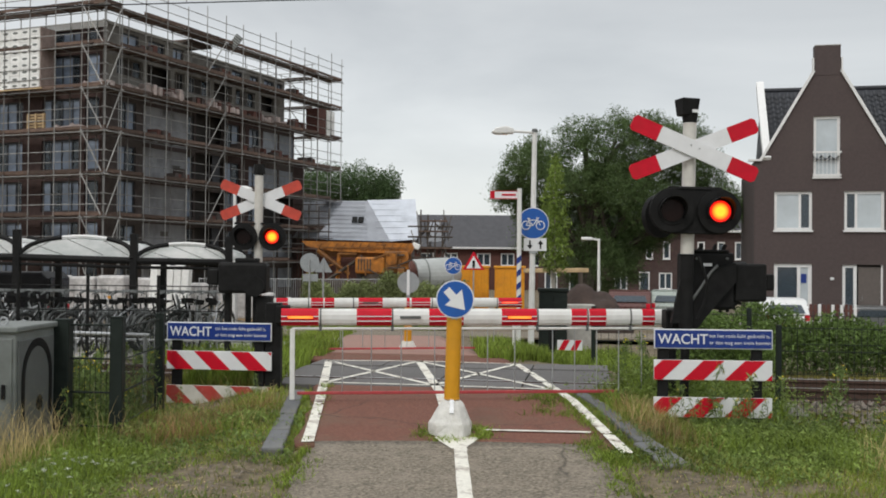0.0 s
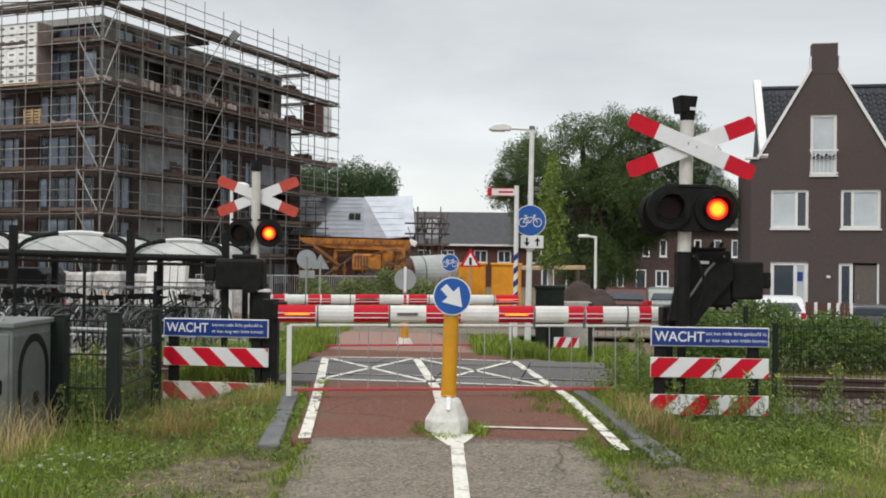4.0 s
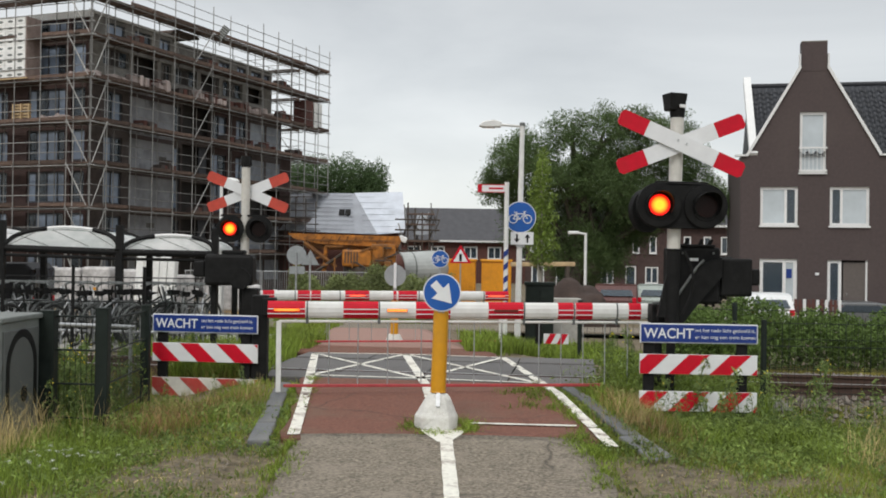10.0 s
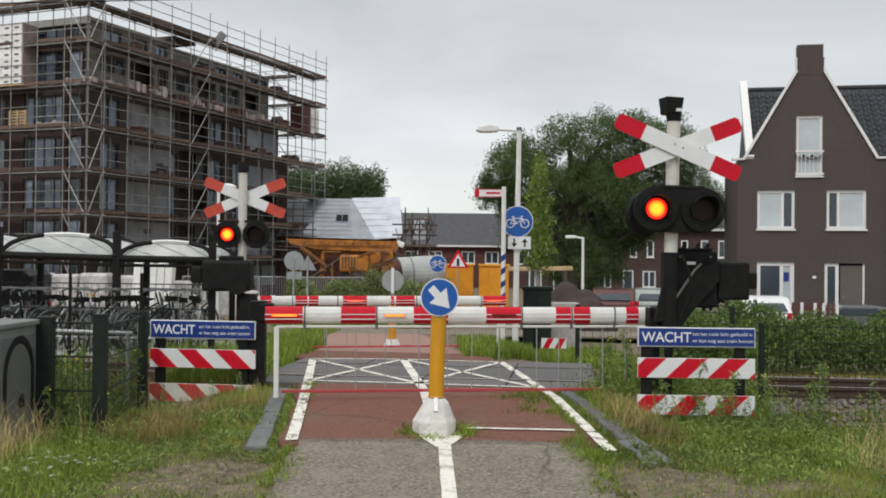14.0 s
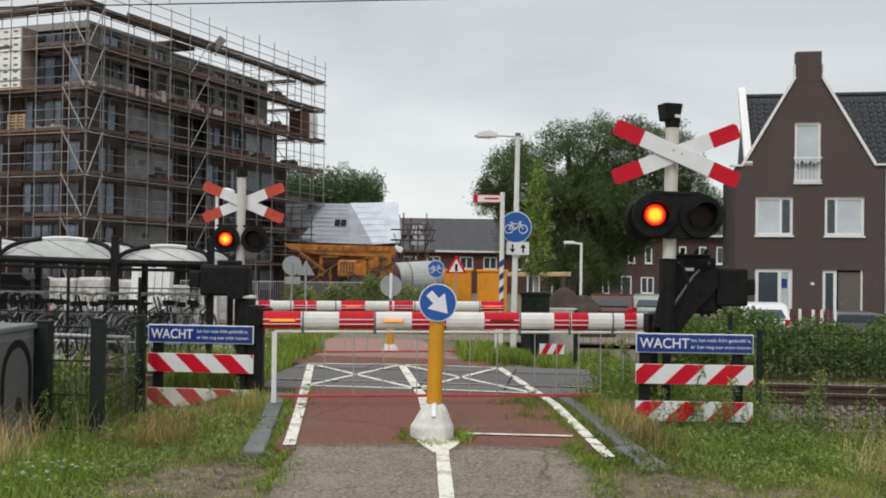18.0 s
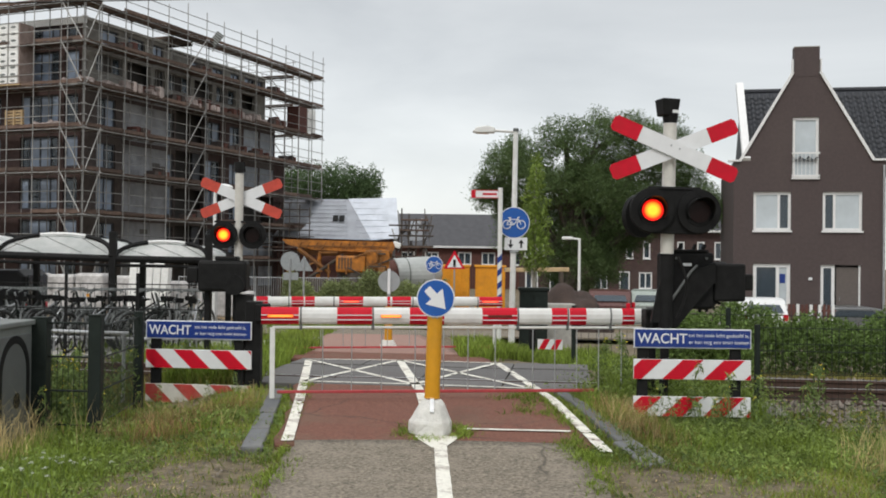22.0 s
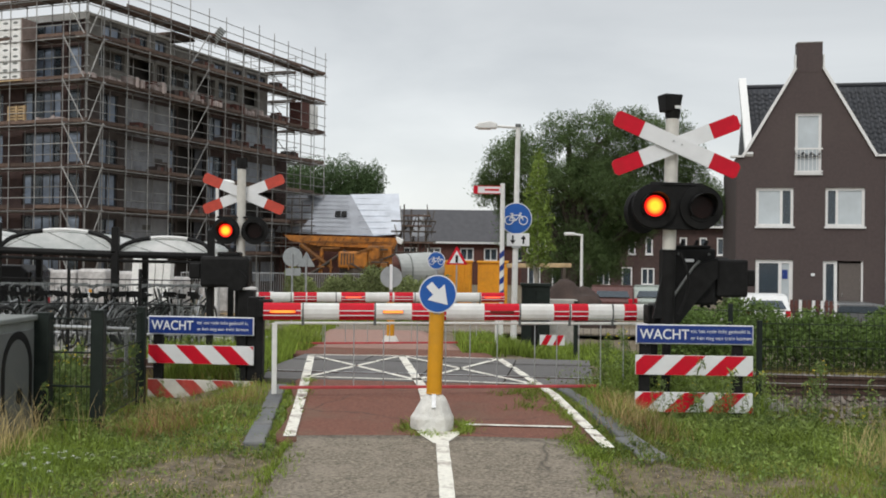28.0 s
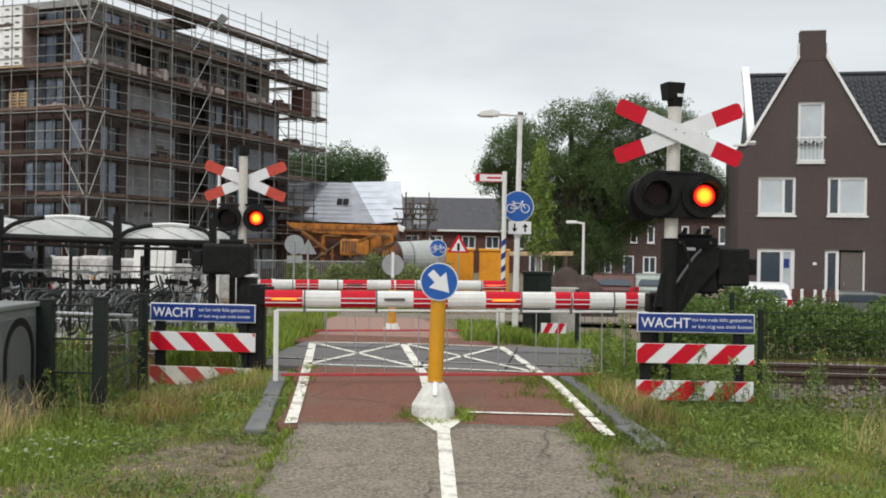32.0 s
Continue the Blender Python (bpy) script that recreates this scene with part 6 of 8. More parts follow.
# ---------------------------------------------------------------- fences and cabinet by the track
def mesh_panel(parent, a, b, z0, z1, step=0.05, bars=4, r=0.003, material=None, rail=0.009):
    """A welded wire panel between two posts: rails as parts, the fine upright wires as one piece."""
    a, b = Vector(a), Vector(b)
    d = b - a
    n = max(2, int(d.length / step))
    segs = [(a + d * (i / n) + Vector((0, 0, z0)), a + d * (i / n) + Vector((0, 0, z1))) for i in range(n + 1)]
    w = part("wire_mesh", tube_mesh("wire_mesh", segs, r, 4), None, parent)
    w.data.materials[0] = material or M_GREEN_DARK
    tagged(w, kind="stuff")
    for k in range(bars):
        z = z0 + (z1 - z0) * k / (bars - 1)
        bm = nb()
        rod(bm, a + Vector((0, 0, z)), b + Vector((0, 0, z)), rail, seg=6)
        part("wire_rail", bm, material or M_GREEN_DARK, parent)


def build_fences():
    g = thing("fence", Matrix.Identity(4), "dark green mesh fence with stout square posts", "fence")
    posts = [((-3.50, 9.66), 0.14, 1.07), ((-2.98, 9.6), 0.115, 1.1), ((-3.05, 11.3), 0.09, 1.05)]
    for (x, y), w, h in posts:
        bm = nb()
        box(bm, (x, y, (h - 0.15) / 2), (w, w, h + 0.15), bevel=0.008)
        p = part("post", bm, M_GREEN_DARK, g)
        part("post_cap", box(nb(), (x, y, h + 0.006), (w + 0.012, w + 0.012, 0.012)), M_GREEN_DARK, p)
    mesh_panel(g, (-3.50, 9.66, 0), (-2.98, 9.6, 0), 0.1, 1.03)
    mesh_panel(g, (-2.98, 9.6, 0), (-3.05, 11.3, 0), 0.1, 1.0)
    bm = nb()
    box(bm, (-3.62, 8.42, 0.42), (0.06, 0.06, 0.95), bevel=0.005)
    part("post", bm, M_GREEN_DARK, g)
    mesh_panel(g, (-4.6, 8.3, 0), (-3.64, 8.42, 0), 0.12, 0.86)
    # galvanised pipe rail behind it
    r = thing("pipe_rail", Matrix.Identity(4), "galvanised pipe hand rail behind the fence", "railing")
    part("pipe", rod(nb(), (-4.6, 12.0, 0.8), (-3.25, 11.6, 0.8), 0.022), M_STEEL, r)
    part("pipe_post", rod(nb(), (-4.5, 11.97, -0.02), (-4.5, 11.97, 0.8), 0.022), M_STEEL, r)
    part("pipe_post", rod(nb(), (-3.3, 11.61, -0.02), (-3.3, 11.61, 0.8), 0.022), M_STEEL, r)
    # fence along the near side of the track
    f = thing("fence", Matrix.Identity(4), "fine dark wire fence beside the railway on the grass", "fence")
    o = Vector((3.42, 10.62, 0))
    for i in range(4):
        p = o + TRACK_U * 2.1 * i
        part("post", box(nb(), (p.x, p.y, 0.48), (0.05, 0.05, 1.1), bevel=0.004), M_GREEN_DARK, f)
        if i:
            q = o + TRACK_U * 2.1 * (i - 1)
            mesh_panel(f, q, p, 0.06, 1.0, 0.06, 5, 0.0024, None, 0.004)
    # fence on the far side before the hedge
    h = thing("fence", Matrix.Identity(4), "dark green bar fence before the hedge beyond the track", "fence")
    o = Vector((2.3, 15.9, -0.05))
    for i in range(5):
        p = o + TRACK_U * 2.3 * i
        part("post", box(nb(), (p.x, p.y, 0.45), (0.06, 0.06, 1.1), bevel=0.004), M_GREEN_DARK, h)
        if i:
            q = o + TRACK_U * 2.3 * (i - 1)
            mesh_panel(h, q, p, 0.1, 0.95, 0.11, 3, 0.003, None, 0.005)
    # fence round the cycle park, far left
    k = thing("fence", Matrix.Identity(4), "tall dark fence round the bicycle park beyond the track", "fence")
    o = Vector((-9.6, 17.9, -0.12))
    for i in range(6):
        p = o + Vector((1.22 * i, -0.14 * i, 0))
        part("post", box(nb(), (p.x, p.y, 0.68), (0.045, 0.045, 1.42), bevel=0.004), M_BLACK, k)
        if i:
            q = o + Vector((1.22 * (i - 1), -0.14 * (i - 1), 0))
            mesh_panel(k, q, p, 0.1, 1.33, 0.12, 4, 0.003, M_BLACK)
    # buffer post for the boom tip
    b = thing("boom_rest", pose(-1.86, 11.55, 0.0), "black post on which the boom tip comes to rest", "post")
    part("post", box(nb(), (0, 0, 0.55), (0.17, 0.16, 1.25), bevel=0.012), M_BLACK, b)
    part("cradle", box(nb(), (0.1, -0.02, 1.05), (0.14, 0.2, 0.2), bevel=0.015), M_BLACK, b)


def build_cabinet():
    g = thing("utility_cabinet", pose(-4.05, 9.13, -0.075), "grey-green railway equipment cabinet with painted arch on its side", "cabinet")
    part("body", box(nb(), (0.0, 0, 0.55), (1.0, 0.86, 1.1), bevel=0.012), M_CABINET, g)
    part("roof_lid", box(nb(), (0.0, 0, 1.115), (1.05, 0.92, 0.05), bevel=0.012), M_CABINET, g)
    d = part("side_door", box(nb(), (0.505, 0, 0.53), (0.02, 0.78, 0.98), bevel=0.006), M_CABINET_DOOR, g, "dark grey door with painted arch")
    for x in (-0.25, 0.24):
        dd = part("door", box(nb(), (x, -0.436, 0.54), (0.47, 0.02, 1.0), bevel=0.006), M_CABINET, g)
        part("door_handle", box(nb(), (x + 0.17, -0.455, 0.6), (0.03, 0.02, 0.12), bevel=0.004), M_BLACK, dd)
    side = Matrix.Rotation(radians(90), 4, "Z")
    outer, inner = circle(0.34, 24, 0, 0, 0, math.pi), circle(0.27, 24, 0, 0, 0, math.pi)
    bm = nb()
    prism(bm, [(-0.34, -0.35)] + outer[::-1] + [(0.34, -0.35), (0.27, -0.35)] + inner + [(-0.27, -0.35)], -0.004, 0.0)
    part("painted_arch", bm, M_BLACK, d, at=Matrix.Translation((0.5155, 0.0, 0.68)) @ side)
    bm = nb()
    prism(bm, circle(0.07, 14), -0.005, 0)
    part("painted_spot", bm, M_BLACK, d, at=Matrix.Translation((0.5165, 0.05, 0.45)) @ side)
    for x in (-0.35, -0.05, 0.3):
        bm = nb()
        ring(bm, (x, -0.2, 1.17), 0.035, 0.009, 14, "Y")
        part("lifting_eye", bm, M_STEEL, g)


# ---------------------------------------------------------------- bicycle park
def build_shelter():
    g = thing("bicycle_shelter", Matrix.Identity(4), "bicycle shelter with black frame and arched milky glass roof", "shelter")
    bays = [(-11.3, 21.6, 1.72, 0.44), (-8.98, 22.0, 1.72, 0.43), (-6.66, 22.5, 1.66, 0.34), (-4.76, 23.2, 1.64, 0.33)]
    deep = 2.4
    for i, (x, y, z, rise) in enumerate(bays):
        part("post", box(nb(), (x, y, (z + 0.55 - 0.35) / 2), (0.15, 0.15, z + 0.55 + 0.35), bevel=0.01), M_BLACK, g)
        part("post", box(nb(), (x, y + deep, (z - 0.35) / 2), (0.13, 0.13, z + 0.35), bevel=0.01), M_BLACK, g)
        if i == len(bays) - 1:
            continue
        x2, y2, z2, _ = bays[i + 1]
        W = x2 - x
        n = 16

        def arc(t, off=0.0):
            a = math.pi * (1 - t)
            return Vector((x + W * (0.5 + 0.485 * math.cos(a)), y + (y2 - y) * t, z + (z2 - z) * t + (rise + off) * math.sin(a) ** 0.8))
        for k in range(4):
            t0, t1 = 0.03 + 0.235 * k, 0.03 + 0.235 * (k + 1) - 0.012
            bm = nb()
            m = 5
            rows = []
            for j in range(m + 1):
                p = arc(t0 + (t1 - t0) * j / m)
                rows.append([bm.verts.new(p + Vector((0, 1.3 * (p.z - z), 0))), bm.verts.new(p + Vector((0, deep, 0.0)))])
            for a, b in zip(rows, rows[1:]):
                bm.faces.new((a[0], b[0], b[1], a[1]))
            pn = part("roof_pane", bm, M_CANOPY, g)
            md = pn.modifiers.new("thick", "SOLIDIFY")
            md.thickness = 0.012
        # ends of the vault are glazed too
        bm = nb()
        pts = [arc(t / n, -0.03) for t in range(n + 1)]
        bm.faces.new([bm.verts.new(p + Vector((0, deep, 0))) for p in pts])
        part("end_pane", bm, M_CANOPY, g)
        bm = nb()
        bm.faces.new([bm.verts.new(p + Vector((0, 0.02 + 1.3 * (p.z - z), 0))) for p in pts])
        part("end_pane", bm, M_CANOPY, g)
        for q0, q1 in ((0.18, 0.42), (0.4, 0.66), (0.62, 0.88), (0.3, 0.12)):
            bm = nb()
            a, b = arc(q0, -0.02), arc(q1, -0.02)
            b.z = z + 0.03
            a.y += 1.3 * (a.z - z)
            rod(bm, a, b, 0.006, seg=4)
            part("wire_stay", bm, M_CABINET_DOOR, g)
        for t0, t1, nm in ((0.0, 0.36, "rib"), (0.64, 1.0, "rib")):
            for yy in (0.0, deep):
                bm = nb()
                ps = [arc(t0 + (t1 - t0) * j / 7, 0.03) for j in range(8)]
                ps = [p + Vector((0, yy if yy else 1.3 * (p.z - z), 0)) for p in ps]
                path_rod(bm, ps, 0.055, 6)
                part(nm, bm, M_BLACK, g, "curved black rib")
        bm = nb()
        path_rod(bm, [arc(0.36 + 0.28 * j / 4, 0.035) + Vector((0, 1.3 * rise, 0)) for j in range(5)], 0.04, 6)
        part("ridge_strip", bm, M_WHITE_FAR, g, "white strip along the crown")
        for s0 in (0.22, 0.5, 0.78):
            bm = nb()
            path_rod(bm, [arc(s0, 0.02) + Vector((0, 1.3 * rise * math.sin(math.pi * s0), 0)), arc(s0 + 0.1, 0.02) + Vector((0, deep, 0))], 0.012, 5)
            part("glazing_bar", bm, M_BLACK, g)
        for dz in (-0.03, -0.17):
            bm = nb()
            rod(bm, (x, y, z + dz), (x2, y2, z2 + dz), 0.075 if dz > -0.1 else 0.035, seg=8)
            part("tie_beam", bm, M_BLACK, g)


def bicycle(at, colour):
    g = thing("bicycle", at, "dark city bicycle parked in the rack", "bicycle", group="bicycles in the park")
    for x in (-0.53, 0.53):
        w = part("wheel", ring(nb(), (x, 0, 0.34), 0.325, 0.019, 28), M_TYRE, g)
        part("rim", ring(nb(), (x, 0, 0.34), 0.3, 0.008, 24, tube=4), M_CHROME, w)
        part("spokes", tube_mesh("spokes", [((x, 0, 0.34), (x + 0.3 * math.cos(a), 0, 0.34 + 0.3 * math.sin(a))) for a in [math.pi * k / 6 for k in range(12)]], 0.003, 3), None, w)
        fd = nb()
        path_rod(fd, [(x + 0.36 * math.cos(a), 0, 0.34 + 0.36 * math.sin(a)) for a in [radians(20 + 20 * k) for k in range(8)]], 0.018, 5)
        part("mudguard", fd, M_CABINET_DOOR, w)
    bm = nb()
    for p, q in (((-0.53, 0, 0.34), (-0.1, 0, 0.3)), ((-0.1, 0, 0.3), (-0.22, 0, 0.85)), ((-0.53, 0, 0.34), (-0.2, 0, 0.72)), ((-0.1, 0, 0.3), (0.36, 0, 0.72)), ((-0.18, 0, 0.62), (0.34, 0, 0.8)), ((0.53, 0, 0.34), (0.3, 0, 1.0))):
        rod(bm, p, q, 0.017, seg=7)
    part("frame", bm, colour, g)
    bm = nb()
    path_rod(bm, [(0.14, 0.28, 1.02), (0.28, 0.24, 1.06), (0.32, 0, 1.06), (0.28, -0.24, 1.06), (0.14, -0.28, 1.02)], 0.014, 6)
    part("handlebar", bm, M_CABINET_DOOR, g)
    bm = nb()
    prism(bm, [(-0.34, 0.86), (-0.08, 0.9), (-0.08, 0.92), (-0.36, 0.95)], -0.07, 0.07)
    part("saddle", bm, M_BLACK, g)
    bm = nb()
    for cy in (-0.06, 0.0, 0.06):
        rod(bm, (-0.74, cy, 0.74), (-0.38, cy, 0.74), 0.008, seg=5)
    rod(bm, (-0.74, -0.06, 0.74), (-0.74, 0.06, 0.74), 0.008, seg=5)
    part("carrier", bm, M_CABINET_DOOR, g)
    bm = nb()
    rod(bm, (0.46, 0, 0.86), (0.52, 0, 0.86), 0.04, 0.05, seg=10)
    part("headlamp", bm, M_CHROME, g)
    return g


def build_bicycles():
    rng = random.Random(9)
    cols = [M_BLACK, M_CABINET_DOOR, M_GREEN_DARK, M_STEEL]
    firsts = {}
    for i in range(32):
        c = cols[i % 4]
        x = -8.5 + i * 0.14 + rng.uniform(-0.1, 0.1)
        y = 19.0 + rng.uniform(-0.5, 0.9)
        m = pose(x, y, 0.0, rng.uniform(-4, 4), 0, rng.choice((62, 78, 95, 108, 84, 120)))
        if c in firsts:
            copy_thing(firsts[c], m)
        else:
            firsts[c] = bicycle(m, c)
    tagged(new("pavement", mesh_of("pavement", box(nb(), (-6.0, 19.6, -0.16), (7.6, 3.6, 0.32), bevel=0.02), M_CONCRETE)), "grey concrete paving under the parked bicycles", "pavement", kind="structure")
    rk = thing("bicycle_rack", Matrix.Identity(4), "low steel bicycle rack with hoops", "bicycle rack")
    part("rack_rail", rod(nb(), (-8.6, 18.6, 0.25), (-3.0, 18.0, 0.25), 0.022), M_STEEL, rk)
    for k in range(7):
        x = -8.4 + 0.85 * k
        y = 18.6 - 0.1 * k
        part("hoop", path_rod(nb(), [(x, y, -0.2), (x, y, 0.5), (x + 0.12, y + 0.02, 0.56), (x + 0.24, y + 0.03, 0.5), (x + 0.24, y + 0.03, -0.2)], 0.02, 6), M_STEEL, rk)


def vehicle(name, at, label, L, Wd, H, paint, van=False, glass_mat=None):
    """A parked vehicle: pressed body, glazing, wheels, lights; it faces +x."""
    g = thing(name, at, label, "van" if van else "car")
    h0 = 0.22
    if van:
        prof = [(-L / 2, h0), (L / 2, h0), (L / 2, 0.75), (L / 2 - 0.45, 1.0), (L / 2 - 1.0, H - 0.06), (L / 2 - 1.2, H), (-L / 2 + 0.15, H), (-L / 2, H - 0.15)]
    else:
        prof = [(-L / 2, h0 + 0.1), (-L / 2 + 0.1, h0), (L / 2 - 0.1, h0), (L / 2, h0 + 0.2), (L / 2 - 0.05, 0.68), (L / 2 - 0.9, 0.86), (L / 2 - 1.6, H - 0.05), (L / 2 - 1.9, H), (-L / 2 + 0.75, H), (-L / 2 + 0.5, H - 0.06), (-L / 2 + 0.1, 0.92), (-L / 2, 0.8)]
    bm = nb()
    prism(bm, prof, -Wd / 2, Wd / 2)
    bmesh.ops.bevel(bm, geom=[e for e in bm.edges if abs(e.verts[0].co.y - e.verts[1].co.y) < 0.01], offset=0.07, segments=2, affect="EDGES", profile=0.5)
    part("body", bm, paint, g)
    gm = glass_mat or M_GLASS_DARK
    sd = [(L / 2 - 1.5, 0.93), (L / 2 - 1.85, H - 0.12), (-L / 2 + 0.8, H - 0.12), (-L / 2 + 0.45, 0.93)] if not van else [(L / 2 - 0.75, 1.05), (L / 2 - 1.2, H - 0.15), (L / 2 - 2.1, H - 0.15), (L / 2 - 2.1, 1.05)]
    for s in (-1, 1):
        part("side_window", prism(nb(), sd, s * (Wd / 2 - 0.005) - 0.008, s * (Wd / 2 + 0.004) + 0.008), gm, g)
    rear = [(-Wd / 2 + 0.16, 0.97), (Wd / 2 - 0.16, 0.97), (Wd / 2 - 0.24, H - 0.12), (-Wd / 2 + 0.24, H - 0.12)]
    bm = nb()
    prism(bm, rear, -0.01, 0.01)
    tilt = math.atan2(0.4, H - 0.98) if not van else 0
    rw = part("rear_window", bm, gm, g, at=Matrix.Translation((-L / 2 + (0.08 if not van else -0.012), 0, 0)) @ Matrix.Rotation(radians(90), 4, "Z") @ Matrix.Translation((0, 0, 0.97)) @ Matrix.Rotation(tilt, 4, "X") @ Matrix.Translation((0, 0, -0.97)))
    for x in (-L / 2 + 0.75, L / 2 - 0.8):
        for s in (-1, 1):
            w = part("wheel", rod(nb(), (x, s * (Wd / 2 - 0.18), 0.31), (x, s * (Wd / 2 + 0.01), 0.31), 0.31, seg=20), M_TYRE, g)
            part("hub_cap", rod(nb(), (x, s * (Wd / 2 + 0.01), 0.31), (x, s * (Wd / 2 + 0.025), 0.31), 0.19, seg=14), M_CHROME, w)
    for s in (-1, 1):
        part("tail_light", box(nb(), (-L / 2 + 0.02, s * (Wd / 2 - 0.12), 0.82), (0.06, 0.16, 0.2), bevel=0.02), M_SIGN_RED, g)
        part("headlight", box(nb(), (L / 2 - 0.03, s * (Wd / 2 - 0.22), 0.6), (0.08, 0.3, 0.14), bevel=0.03), M_CHROME, g)
    part("bumper", box(nb(), (-L / 2 - 0.01, 0, 0.42), (0.08, Wd * 0.94, 0.2), bevel=0.03), M_BLACK, g)
    part("plate", box(nb(), (-L / 2 - 0.055, 0, 0.6), (0.012, 0.5, 0.11)), M_ORANGE_BOX, g)
    return g


def build_vehicles():
    silver = mat("grey_car_paint", (0.16, 0.165, 0.17), 0.3, 0.4, vary=0.05, bump=0)
    whitep = mat("white_car_paint", (0.75, 0.76, 0.76), 0.25, vary=0.04, bump=0)
    red = mat("dark_red_car_paint", (0.11, 0.05, 0.045), 0.3, 0.2, vary=0.08, bump=0)
    green = mat("grey_green_car_paint", (0.33, 0.37, 0.34), 0.3, 0.3, vary=0.05, bump=0)
    blackp = mat("black_van_paint", (0.012, 0.012, 0.015), 0.5, vary=0.1, bump=0, spec=0.25)
    vehicle("van", pose(-11.7, 24.9, -0.35, 0, 0, 183), "black delivery van parked beside the bicycle shelter", 5.0, 1.8, 1.7, blackp, van=True)
    vehicle("car", pose(7.35, 41.0, -0.72, 0, 0, 80), "dark red parked car behind the street", 3.6, 1.6, 1.4, red)
    vehicle("car", pose(9.15, 41.5, -0.72, 0, 0, 76), "grey-green parked car behind the street", 3.7, 1.6, 1.4, green)
    vehicle("car", pose(10.95, 34.6, -0.8, 0, 0, 86), "small white car parked before the gabled house", 3.6, 1.5, 1.42, whitep)
    vehicle("car", pose(15.85, 37.2, -1.05, 0, 0, -8), "grey parked car before the gabled house", 3.8, 1.65, 1.3, silver)


def build_garden_fence():
    g = thing("garden_fence", pose(12.35, 35.6, -0.7, 0, 0, -8), "low brown picket fence with pale posts before the house", "fence")
    for z in (0.35, 0.85):
        part("fence_rail", box(nb(), (0.85, 0.03, z), (1.8, 0.03, 0.07)), M_BRICK_RED, g)
    for k in range(12):
        part("picket", box(nb(), (0.05 + 0.145 * k, 0, 0.55), (0.1, 0.022, 1.0 + 0.03 * (k % 2)), bevel=0.006), M_WHITE_FAR if k in (3, 6, 8, 11) else M_BRICK_RED, g)


# ---------------------------------------------------------------- building site
def build_site():
    # wrapped pallets
    film = mat("wrapped_pallet_film", (0.52, 0.5, 0.49), 0.35, vary=0.35, scale=3, bump=1.0, bscale=7, stain=(0.7, 0.7, 0.7), stain_scale=3)
    for i, (x, w, h) in enumerate(((-14.1, 0.98, 1.02), (-13.05, 0.98, 0.98), (-11.95, 1.0, 1.03), (-15.2, 1.0, 1.0), (-16.3, 1.0, 0.95), (-10.95, 0.75, 0.95), (-9.1, 1.1, 0.78), (-7.75, 0.95, 0.7), (-6.6, 0.9, 0.45))):
        g = thing("wrapped_pallet", pose(x, 38 + 0.3 * (i % 2), -0.58, 0, 0, 4 * (i - 2)), "pallet of building bricks wrapped in clear film", "pallet", group="wrapped pallets on the site")
        part("load", box(nb(), (0, 0, 0.15 + h * 0.5 + 0.25), (w, 0.95, h + 0.5), bevel=0.09), film, g)
        part("deck", box(nb(), (0, 0, 0.12), (w + 0.05, 1.0, 0.04)), M_WOOD, g)
        for s in (-0.4, 0, 0.4):
            part("bearer", box(nb(), (s, 0, 0.05), (0.12, 1.0, 0.1)), M_WOOD, g)
        part("label_sheet", box(nb(), (0.15 * (i - 2), -0.482, 0.9), (0.16, 0.006, 0.1)), M_ORANGE_BOX if i == 2 else M_SIGN_WHITE, g)
    g = thing("sheet_stack", pose(-9.6, 36.5, -0.58, 0, 0, 6), "stack of white insulation sheets leaning on the site", "insulation")
    for k in range(5):
        part("sheet", box(nb(), (0.26 * k - 0.5, 0.02 * k, 1.05), (0.245, 0.9, 2.0 + 0.08 * (k % 2)), bevel=0.02), M_INSUL, g, at=pose(0, 0, 0, 0, 3))
    # wire fence panels round the site
    o = Vector((-7.6, 32.6, -0.55))
    f = thing("site_fence", Matrix.Identity(4), "grey mesh site fence panels in a row", "fence")
    for i in range(5):
        a, b = o + Vector((1.15 * i, 0.25 * i, 0)), o + Vector((1.15 * i + 1.1, 0.25 * i + 0.24, 0))
        bm = nb()
        path_rod(bm, [a + Vector((0, 0, 0.1)), a + Vector((0, 0, 1.65)), b + Vector((0, 0, 1.65)), b + Vector((0, 0, 0.1)), a + Vector((0, 0, 0.1))], 0.022, 6)
        p = part("fence_panel", bm, M_STEEL, f)
        w = part("wire_mesh", tube_mesh("wire_mesh", [(a.lerp(b, k / 16) + Vector((0, 0, 0.1)), a.lerp(b, k / 16) + Vector((0, 0, 1.65))) for k in range(1, 16)], 0.008, 3), None, p)
        w.data.materials[0] = M_STEEL
        tagged(w, kind="stuff")
        part("foot_block", box(nb(), (a.x, a.y, a.z + 0.05), (0.2, 0.6, 0.14), bevel=0.02), M_CONCRETE, p)
    # folded mobile crane
    c = thing("mobile_crane", pose(-3.2, 39.4, -0.52), "orange mobile crane with folded boom on the building site", "crane")
    bm = nb()
    prism(bm, [(-2.1, 2.96), (2.05, 2.9), (2.12, 2.74), (2.0, 2.48), (-0.9, 2.58), (-1.9, 2.76)], -0.35, 0.1)
    bo = part("boom_section", bm, M_ORANGE, c, "folded orange boom")
    # dim orange box paints the shaded underside of the boom
    part("boom_section", box(nb(), (0.35, 0.15, 2.5), (3.3, 0.4, 0.3), Matrix.Rotation(radians(1), 4, "Y"), bevel=0.03), M_ORANGE_DIM, c, "lower boom in grimy orange, dimmed for the shaded underside")
